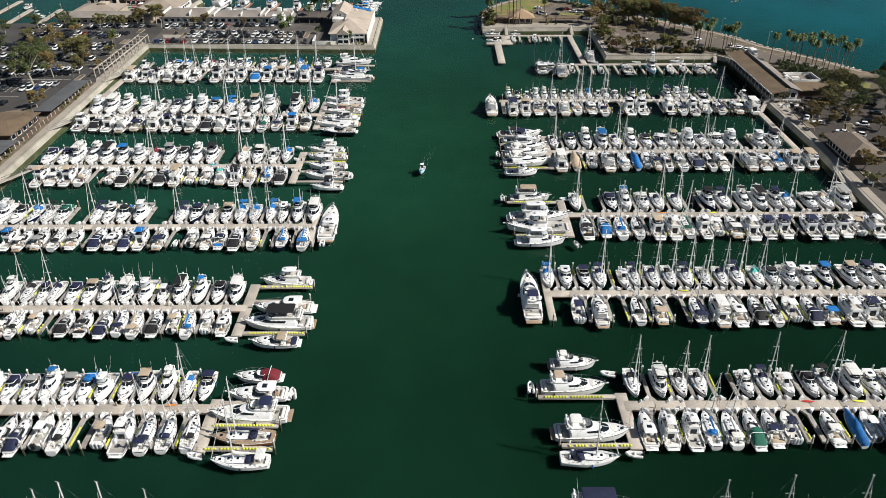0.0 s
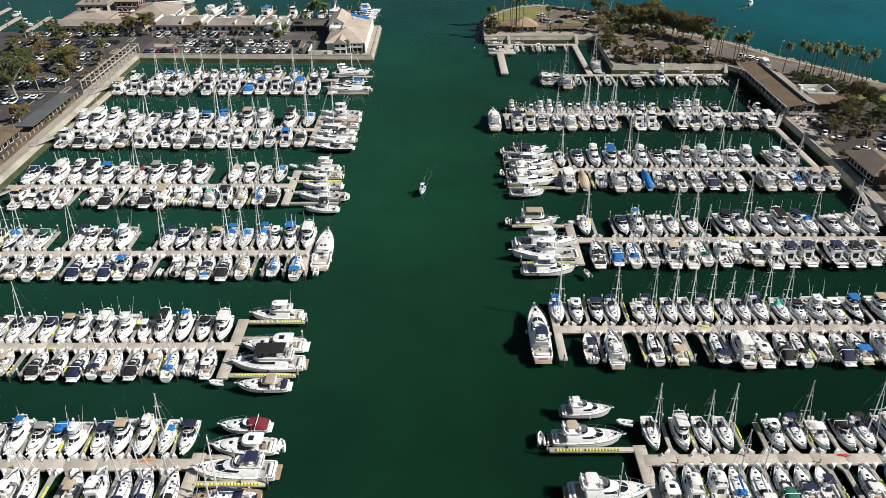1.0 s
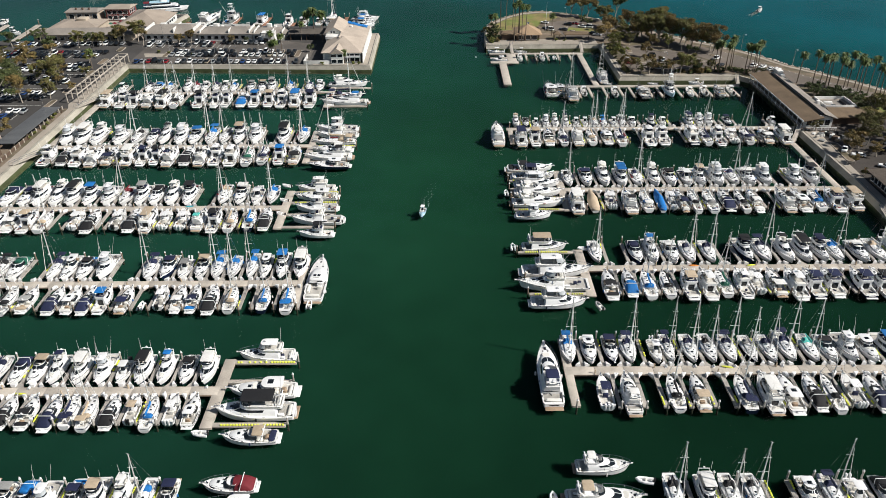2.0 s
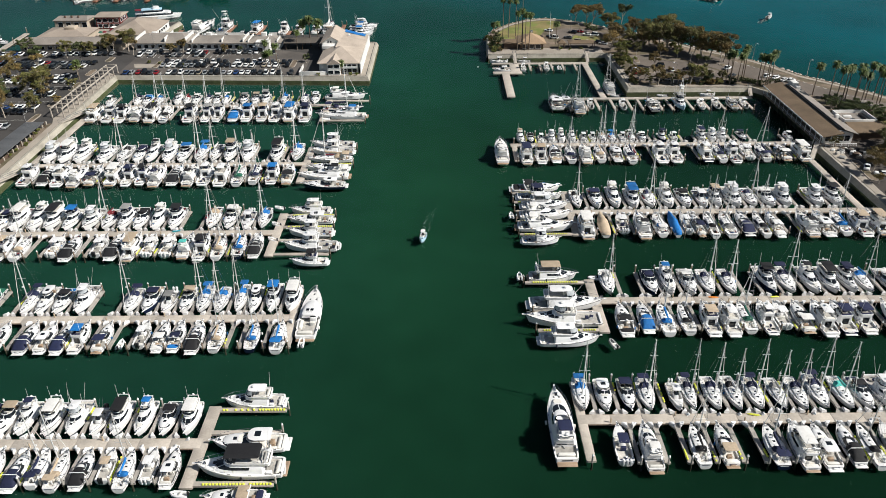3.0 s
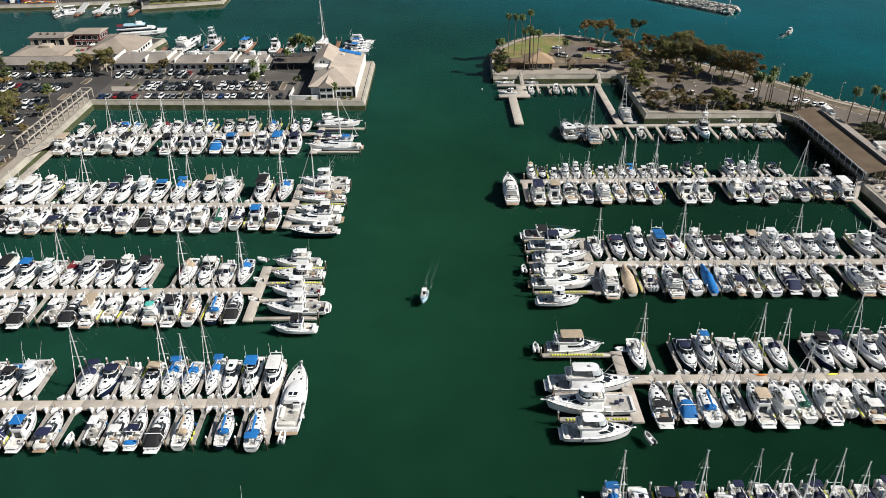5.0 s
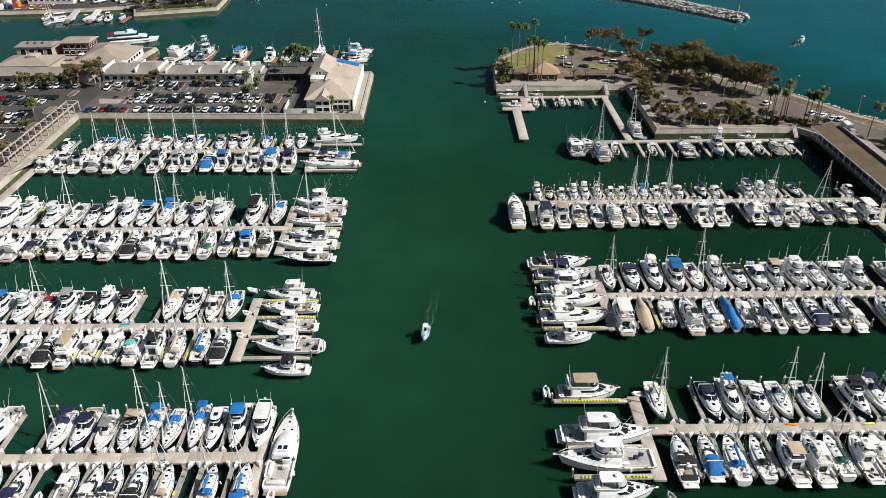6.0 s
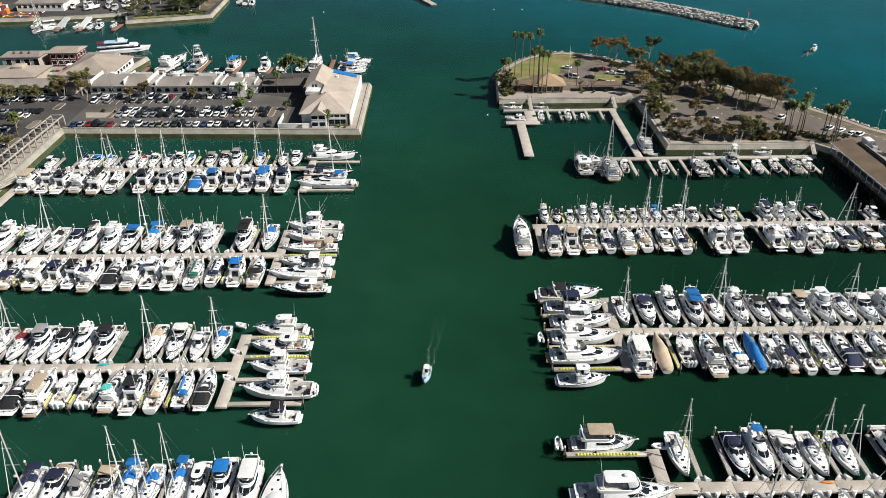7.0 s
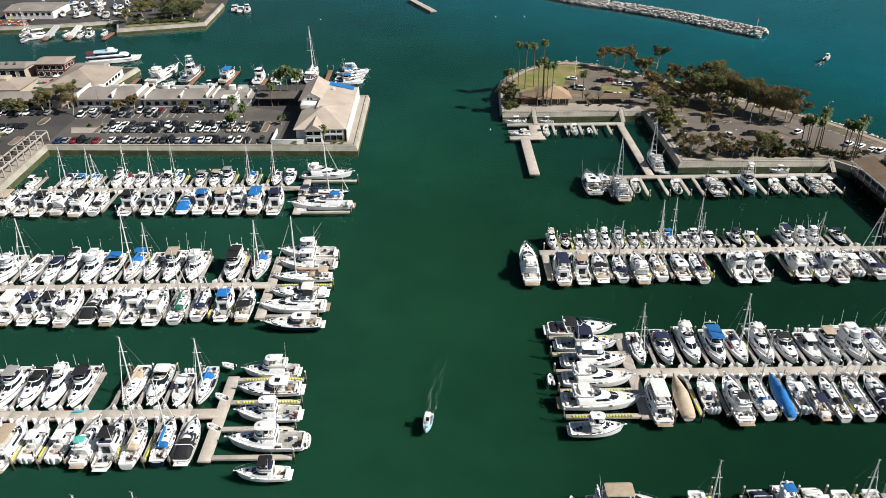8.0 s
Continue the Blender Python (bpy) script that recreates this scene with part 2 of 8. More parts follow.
# ---- mesh tools ----
class Solid:
    """Collects faces, each with a material slot, into one mesh."""

    def __init__(self):
        self.v, self.f, self.m = [], [], []

    def add(self, verts, faces, slot=0):
        k = len(self.v)
        self.v += [tuple(p) for p in verts]
        self.f += [tuple(i + k for i in face) for face in faces]
        self.m += [slot] * len(faces)
        return self

    def loft(self, rings, slot=0, caps=(True, True), closed=True):
        n = len(rings[0])
        faces = []
        for r in range(len(rings) - 1):
            for i in range(n if closed else n - 1):
                j = (i + 1) % n
                faces.append((r * n + i, r * n + j, (r + 1) * n + j, (r + 1) * n + i))
        if caps[0]:
            faces.append(tuple(range(n - 1, -1, -1)))
        if caps[1]:
            faces.append(tuple(range((len(rings) - 1) * n, len(rings) * n)))
        return self.add([p for ring in rings for p in ring], faces, slot)

    def stack(self, levels, slot=0, caps=(True, True), cx=0.0):
        """A rounded block: levels of (height, half width, back, front, corner)."""
        return self.loft([ring(cx - w, cx + w, y0, y1, c, z) for z, w, y0, y1, c in levels], slot, caps)

    def pods(self, levels, slot=0, caps=(True, True)):
        """A moulded house: levels of (height, half width, back, front, length of the rounded nose)."""
        return self.loft([pod(*a) for a in levels], slot, caps)

    def box(self, x0, x1, y0, y1, z0, z1, slot=0, bevel=0.0):
        if bevel:
            return self.loft([ring(x0, x1, y0, y1, bevel, z0), ring(x0, x1, y0, y1, bevel, z1 - bevel),
                              ring(x0 + bevel, x1 - bevel, y0 + bevel, y1 - bevel, bevel, z1)], slot)
        v = [(x, y, z) for z in (z0, z1) for x, y in ((x0, y0), (x1, y0), (x1, y1), (x0, y1))]
        return self.add(v, [(3, 2, 1, 0), (4, 5, 6, 7), (0, 1, 5, 4), (1, 2, 6, 5), (2, 3, 7, 6), (3, 0, 4, 7)], slot)

    def tube(self, p, q, r0, r1=None, sides=5, slot=0):
        p, q = Vector(p), Vector(q)
        r1 = r0 if r1 is None else r1
        way = (q - p).normalized()
        a = way.orthogonal().normalized()
        b = way.cross(a)
        rings = [[c + (a * math.cos(t) + b * math.sin(t)) * r for t in [2 * math.pi * i / sides for i in range(sides)]] for c, r in ((p, r0), (q, r1))]
        return self.loft(rings, slot)

    def bent(self, points, r, sides=4, slot=0):
        """One connected round bar along a bent line."""
        pts = [Vector(p) for p in points]
        rings = []
        for i, p in enumerate(pts):
            way = (pts[min(i + 1, len(pts) - 1)] - pts[max(i - 1, 0)])
            if way.length < 1e-6:
                way = pts[i] - pts[i - 1]
            way.normalize()
            a = way.cross(Vector((0.13, 0.21, 0.97))).normalized()
            b = way.cross(a)
            rings.append([p + (a * math.cos(t) + b * math.sin(t)) * r for t in [2 * math.pi * k / sides for k in range(sides)]])
        return self.loft(rings, slot)

    def mesh(self, name, *mats):
        me = bpy.data.meshes.new(name)
        me.from_pydata(self.v, [], self.f)
        for m in mats:
            me.materials.append(m)
        if len(mats) > 1:
            me.polygons.foreach_set("material_index", self.m)
        me.polygons.foreach_set("use_smooth", [True] * len(me.polygons))
        me.update()
        me.set_sharp_from_angle(angle=radians(38))
        return me


def ring(x0, x1, y0, y1, c, z):
    c = min(c, (x1 - x0) * 0.45, (y1 - y0) * 0.45)
    k = c * 0.3
    return [(x0 + c, y0, z), (x1 - c, y0, z), (x1 - k, y0 + k, z), (x1, y0 + c, z), (x1, y1 - c, z), (x1 - k, y1 - k, z),
            (x1 - c, y1, z), (x0 + c, y1, z), (x0 + k, y1 - k, z), (x0, y1 - c, z), (x0, y0 + c, z), (x0 + k, y0 + k, z)]


def pod(z, w, y0, y1, nose):
    """Plan of a moulded house: square aft corners and a rounded nose."""
    right = [(w - 0.22, y0, z), (w, y0 + 0.22, z), (w, (y0 + y1 - nose) / 2, z)]
    right += [(w * math.cos(radians(t)) ** 0.75, y1 - nose + nose * math.sin(radians(t)), z) for t in (0, 24, 44, 62, 78)]
    return right + [(0, y1, z)] + [(-x, y, z) for x, y, z in right[::-1]]


def part(name, mesh, parent, mats=None, label="", at=None):
    """One mesh object under a thing or a part; mats replaces its materials on this object alone."""
    ob = new(name, mesh)
    ob.parent = parent
    if at is not None:
        ob.matrix_local = at
    for i, m in enumerate(mats or ()):
        ob.material_slots[i].link = "OBJECT"
        ob.material_slots[i].material = m
    return tagged(ob, label)


def thing(name, m, label, category, group="", kind=""):
    ob = new(name)
    ob.empty_display_size = 0.5
    ob.matrix_world = m
    return tagged(ob, label, category, group, kind)


def single(name, mesh, label, category, group="", kind="", at=None):
    ob = new(name, mesh)
    if at is not None:
        ob.matrix_world = at
    return tagged(ob, label, category, group, kind)


def structure(name, mesh, parent=None):
    ob = new(name, mesh)
    ob.parent = parent
    return tagged(ob, kind="structure")


def prism(outline, z0, z1):
    n = len(outline)
    return Solid().loft([[(x, y, z0) for x, y in outline], [(x, y, z1) for x, y in outline]])


# ---- water and land ----
# a clear rippled surface over the silt that hides the bottom
edges_x = [-2500, -700, -300, -150, 0, 150, 300, 700, 2500]
edges_y = [-600, -100, 100, 250, 400, 550, 800, 1500, 4500]
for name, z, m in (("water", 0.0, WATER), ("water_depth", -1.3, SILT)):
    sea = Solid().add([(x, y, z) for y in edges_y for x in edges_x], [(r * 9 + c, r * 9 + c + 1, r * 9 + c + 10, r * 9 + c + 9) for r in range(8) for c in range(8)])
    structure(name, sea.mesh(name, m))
LAND = 2.5


# ---- boats: meshes are made once for each shape, nominal length 11 m, bow towards +y, waterline at z = 0 ----
def half_beam(u, beam, stern, fine):
    """Half the beam at u, from 0 at the transom to 1 at the stem."""
    if u < 0.05:
        return half_beam(0.05, beam, stern, fine) * (0.86 + 0.14 * math.sqrt(1 - (1 - u / 0.05) ** 2))
    if u < 0.42:
        return beam / 2 * (stern + (1 - stern) * math.sin(u / 0.42 * math.pi / 2))
    return beam / 2 * max(0.0, 1 - ((u - 0.42) / 0.58) ** fine) ** 0.85


def hull_form(length, beam, low, high, stern=0.9, fine=2.2, well=(0.02, 0.42), sole=0.5, rim=0.28, rake=0.9, hatches=()):
    """Meshes of the shell (topsides, bottom paint, stripe), of the deck with its hatches and anchor, and of the cockpit well."""
    steps = [0, 0.012, 0.05, 0.1, 0.2, 0.3, 0.42, 0.52, 0.62, 0.72, 0.8, 0.87, 0.93, 0.97, 1.0]
    sheer = lambda u: low + (high - low) * u * u
    shell, deck, cockpit = Solid(), Solid(), Solid()
    rows = []
    for u in steps:
        b, z = max(half_beam(u, beam, stern, fine), 0.03), sheer(u)
        y = (u - 0.5) * length
        back = rake * max(0, (u - 0.6) / 0.4) ** 1.5
        rows.append([(-b, y, z), (-b * 1.01, y, z - 0.12), (-b * 0.93, y - back * 0.55, 0.12), (-b * 0.7, y - back, -0.35), (0, y - back, -0.5),
                     (b * 0.7, y - back, -0.35), (b * 0.93, y - back * 0.55, 0.12), (b * 1.01, y, z - 0.12), (b, y, z)])
    for r in range(len(rows) - 1):
        for i in range(8):
            shell.add([rows[r][i], rows[r][i + 1], rows[r + 1][i + 1], rows[r + 1][i]], [(0, 1, 2, 3)], 1 if i in (2, 3, 4, 5) else 2 if i in (0, 7) else 0)
    shell.add(rows[0], [tuple(range(8, -1, -1))], 0)
    w0, w1 = well
    inner = []
    for u in [w0 + (w1 - w0) * k / 5 for k in range(6)]:
        inner.append((u, max(half_beam(u, beam, stern, fine) - rim, 0.2)))
    y_of = lambda u: (u - 0.5) * length
    # side decks beside the well, then the foredeck
    for (u, b), (v, c) in zip(inner, inner[1:]):
        for s in (-1, 1):
            o0, o1 = half_beam(u, beam, stern, fine) * s, half_beam(v, beam, stern, fine) * s
            deck.add([(o0, y_of(u), sheer(u)), (b * s, y_of(u), sheer(u)), (c * s, y_of(v), sheer(v)), (o1, y_of(v), sheer(v))], [(0, 1, 2, 3) if s < 0 else (3, 2, 1, 0)])
            cockpit.add([(b * s, y_of(u), sheer(u)), (b * s, y_of(u), sole), (c * s, y_of(v), sole), (c * s, y_of(v), sheer(v))], [(0, 1, 2, 3)], 0)
        cockpit.add([(-b, y_of(u), sole), (b, y_of(u), sole), (c, y_of(v), sole), (-c, y_of(v), sole)], [(0, 1, 2, 3)], 1)
    for k, sgn in ((0, 1), (-1, -1)):
        u, b = inner[k]
        cockpit.add([(-b, y_of(u), sole), (b, y_of(u), sole), (b, y_of(u), sheer(u)), (-b, y_of(u), sheer(u))], [(0, 1, 2, 3)], 0)
    o = half_beam(0, beam, stern, fine)
    deck.add([(-o, y_of(0), sheer(0)), (o, y_of(0), sheer(0)), (half_beam(w0, beam, stern, fine), y_of(w0), sheer(w0)), (-half_beam(w0, beam, stern, fine), y_of(w0), sheer(w0))], [(0, 1, 2, 3)])
    fore = [u for u in [w1] + steps if u >= w1]
    for u, v in zip(fore, fore[1:]):
        b, c = half_beam(u, beam, stern, fine), half_beam(v, beam, stern, fine)
        for k0, k1 in ((-1, -0.5), (-0.5, 0), (0, 0.5), (0.5, 1)):
            lift = lambda k, w: (1 - k * k) * 0.10 * w
            deck.add([(b * k0, y_of(u), sheer(u) + lift(k0, b)), (b * k1, y_of(u), sheer(u) + lift(k1, b)), (c * k1, y_of(v), sheer(v) + lift(k1, c)), (c * k0, y_of(v), sheer(v) + lift(k0, c))], [(0, 1, 2, 3)])
    if fine > 1.85:
        deck.box(-0.14, 0.14, length * 0.47, length * 0.47 + 0.9, high - 0.06, high + 0.06)
    deck.box(-0.1, 0.1, length * 0.44, length * 0.515, high + 0.03, high + 0.16, 2)
    deck.box(-0.28, 0.28, length * 0.40, length * 0.42, high + 0.0, high + 0.14, 2)
    for hx, hy, hs in hatches:
        z = sheer(hy / length + 0.5) + 0.1 * half_beam(hy / length + 0.5, beam, stern, fine)
        deck.box(hx - hs, hx + hs, hy - hs, hy + hs, z - 0.25, z + 0.05, 1, bevel=0.05)
    for k in (0.12, 0.36, 0.6):
        for sd in (-1, 1):
            x = sd * (half_beam(k, beam, stern, fine) - 0.1)
            deck.box(x - 0.06, x + 0.06, y_of(k) - 0.2, y_of(k) + 0.2, sheer(k), sheer(k) + 0.1, 2)
    back = -length / 2
    shell.box(-beam * 0.2, beam * 0.2, back - 0.03, back + 0.01, low * 0.62, low * 0.62 + 0.16, 2)
    return shell.mesh("hull", GEL, KEELPAINT, GEL), deck.mesh("deck", DECK, GLASS, STEEL), cockpit.mesh("cockpit", GEL, SOLE)


def rail_form(length, beam, high, stern, fine, u0=0.5, tall=0.65, r=0.025):
    s = Solid()
    for side in (-1, 1):
        pts = [(side * max(half_beam(u, beam, stern, fine) - 0.08, 0.02), (u - 0.5) * length - 0.05, high * (0.85 + 0.15 * u * u) + tall) for u in (u0, 0.65, 0.78, 0.88, 0.95, 1.0)]
        s.bent(pts, r)
        for x, y, z in pts[:5]:
            s.tube((x, y, z), (x, y, z - tall), r * 0.8, sides=4)
    return s.mesh("bow_rail", STEEL)


def antenna(x, y, z, tall):
    return Solid().tube((x, y, z), (x + 0.05, y - tall * 0.06, z + tall), 0.035, 0.02, 4).mesh("antenna", GEL)


def topped(name, top, xs, ys, z0, z1, mat, r=0.03):
    """A top and the posts that carry it, in one part."""
    s = Solid()
    s.v, s.f, s.m = top.v, top.f, top.m
    for x in xs:
        for y in ys:
            s.tube((x, y, z0), (x * 0.96, y, z1), r, sides=4, slot=1)
    return s.mesh(name, mat, STEEL)


def bar(x0, x1, y0, y1, z0, z1, name, m, bevel=0.05):
    return Solid().box(x0, x1, y0, y1, z0, z1, bevel=bevel).mesh(name, m)


def canopy(w, y0, y1, z, sag=0.12):
    return Solid().stack([(z - 0.04, w, y0, y1, 0.25), (z + sag * 0.5, w * 0.97, y0 + 0.05, y1 - 0.05, 0.3), (z + sag, w * 0.75, y0 + 0.3, y1 - 0.3, 0.4)])


def band(levels, z0, z1, proud, name="window"):
    """A strip of dark glass that stands a little proud of a stack between two heights."""
    def at(z):
        for a, b in zip(levels, levels[1:]):
            if a[0] <= z <= b[0]:
                k = (z - a[0]) / (b[0] - a[0])
                return [p + (q - p) * k for p, q in zip(a, b)]
        return list(levels[-1])
    out = []
    for z in (z0, z1):
        _, w, y0, y1, c = at(z)
        out.append((z, w + proud, y0 - proud * 0.2, y1 + proud, c))
    return Solid().stack(out, caps=(False, False)).mesh(name, GLASS)


def express_forms(v):
    """Low cruiser: trunk cabin with hatches, dark raked screen, furnished cockpit, arch, canvas or hard top."""
    beam = (3.5, 3.4, 3.6, 3.3)[v]
    shell, deck, cockpit = hull_form(11, beam, 0.86, 1.4, 0.86, (2.2, 2.5, 2.0, 2.3)[v], (0.04, 0.46), 0.5, 0.2, hatches=((0, 4.35, 0.16),))
    trunk = [(1.1, 1.34, -0.6, 4.3, 2.6), (1.46, 1.18, -0.6, 3.7, 2.4), (1.66, 0.85, -0.5, 2.8, 1.9)]
    screen = [(1.42, 1.42, -1.8, 1.5, 1.9), (2.1, 1.2, -1.9, 0.2, 1.2)]
    house = Solid().pods(trunk)
    house.box(-0.32, 0.32, 1.75, 2.35, 1.6, 1.72, 1, 0.06)
    for x in (-0.5, 0.5):
        house.box(x - 0.14, x + 0.14, 0.95, 1.3, 1.6, 1.71, 1, 0.04)
    gear = Solid().box(-1.3, 1.3, -1.15, -0.45, 0.5, 1.42, 1, 0.1).box(0.15, 1.05, -1.12, -0.8, 1.4, 1.62, 2, 0.06)
    gear.box(0.2, 1.05, -2.3, -1.75, 0.5, 1.3, 0, 0.12).box(-1.25, -0.4, -2.7, -1.5, 0.5, 1.05, 0, 0.12)
    gear.box(-1.3, 1.0, -4.9, -4.35, 0.5, 0.98, 0, 0.12).box(-1.35, -0.85, -4.4, -3.0, 0.5, 0.95, 0, 0.12).box(-0.6, 0.35, -3.85, -3.2, 0.5, 1.1, 3, 0.06)
    f = [("hull", shell), ("deck", deck), ("cockpit", cockpit),
         ("cabin_trunk", house.mesh("cabin_trunk", GEL, GLASS)),
         ("side_window", glazing(trunk, 1.2, 1.4, 0.02, 4, "side_window", False)),
         ("windshield", Solid().pods(screen, caps=(False, False)).pods([(2.09, 1.23, -1.95, 0.25, 1.2), (2.19, 1.2, -1.95, 0.18, 1.2)], 1, (False, False)).tube((0, 1.5, 1.42), (0, 0.25, 2.12), 0.05, sides=4, slot=1).mesh("windshield", GLASS, GEL)),
         ("swim_platform", Solid().box(-1.3, 1.3, -6.25, -5.45, 0.26, 0.36, 0, 0.08).box(-0.45, 0.45, -5.75, -5.45, 0.36, 0.62, 0, 0.06).mesh("swim_platform", (DECK, DECK, DECK, TEAK)[v])),
         ("seating", gear.mesh("seating", VINYL, GEL, BLACKPLASTIC, TEAK)),
         ("bow_rail", rail_form(11, beam, 1.4, 0.9, 2.2, 0.52))]
    if v == 0:
        f += [("radar_arch", Solid().bent([(-1.55, -2.3, 1.0), (-1.4, -2.9, 2.35), (1.4, -2.9, 2.35), (1.55, -2.3, 1.0)], 0.12, 5).stack([(2.4, 0.25, -3.1, -2.6, 0.2), (2.68, 0.22, -3.05, -2.65, 0.2)]).mesh("radar_arch", GEL)),
              ("bimini", canopy(1.3, -2.9, -0.7, 2.4).mesh("bimini", CANVAS["w"])),
              ("cockpit_cover", Solid().stack([(0.98, 1.4, -5.2, -3.9, 0.4), (1.12, 1.2, -5.0, -4.0, 0.4)]).mesh("cockpit_cover", CANVAS["n"]))]
    elif v == 1:
        f += [("cockpit_cover", Solid().loft([ring(-1.5, 1.5, -5.3, -1.2, 0.4, 0.98), ring(-1.36, 1.36, -4.75, -1.1, 0.5, 1.55), ring(-1.2, 1.2, -4.0, -1.0, 0.6, 2.0), ring(-0.85, 0.85, -3.2, -1.1, 0.6, 2.24)]).mesh("cockpit_cover", CANVAS["n"])),
              ("radar_arch", Solid().bent([(-1.58, -2.5, 1.0), (-1.42, -3.0, 2.4), (1.42, -3.0, 2.4), (1.58, -2.5, 1.0)], 0.1, 5).mesh("radar_arch", GEL))]
    elif v == 2:
        top = Solid().pods([(2.55, 1.25, -3.5, -0.1, 1.2), (2.66, 1.28, -3.55, 0.0, 1.2), (2.74, 1.0, -3.2, -0.4, 1.0)])
        top.box(-0.55, 0.55, -2.0, -1.0, 2.7, 2.79, 2, 0.08)
        for x in (-1.2, 1.2):
            for y in (-3.2, -0.9):
                top.tube((x * 1.1, y + 0.3, 1.0), (x * 0.95, y, 2.56), 0.06, sides=4, slot=1)
        f += [("hard_top", top.mesh("hard_top", GEL, STEEL, GLASS)),
              ("sun_pad", Solid().stack([(1.63, 0.75, 0.3, 1.6, 0.3), (1.76, 0.7, 0.35, 1.55, 0.3)]).mesh("sun_pad", VINYL))]
    else:
        f += [("bimini", topped("bimini", canopy(1.35, -3.9, -1.5, 2.6), (-1.25, 1.25), (-3.7, -1.8), 0.9, 2.58, CANVAS["w"])),
              ("sun_pad", Solid().box(-1.2, 1.2, -5.45, -4.4, 0.86, 1.16, 0, 0.15).mesh("sun_pad", VINYL))]
    return f


def glazing(levels, z0, z1, proud, side=2, name="window", posts=True):
    """A strip of dark glass round the nose and forward sides of a moulded house."""
    rings = []
    for z in (z0, z1):
        for a, b in zip(levels, levels[1:]):
            if a[0] <= z <= b[0]:
                k = (z - a[0]) / (b[0] - a[0])
                _, w, y0, y1, nose = [p + (q - p) * k for p, q in zip(a, b)]
        rings.append([Vector(p) for p in pod(z, w + proud, y0 - proud, y1 + proud, nose)[side:17 - side]])
    s = Solid().loft(rings, caps=(False, False), closed=False)
    for i in range(2, len(rings[0]) - 2, 3) if posts else ():
        s.tube(rings[0][i], rings[1][i], 0.055, sides=4, slot=1)
    return s.mesh(name, GLASS, GEL)


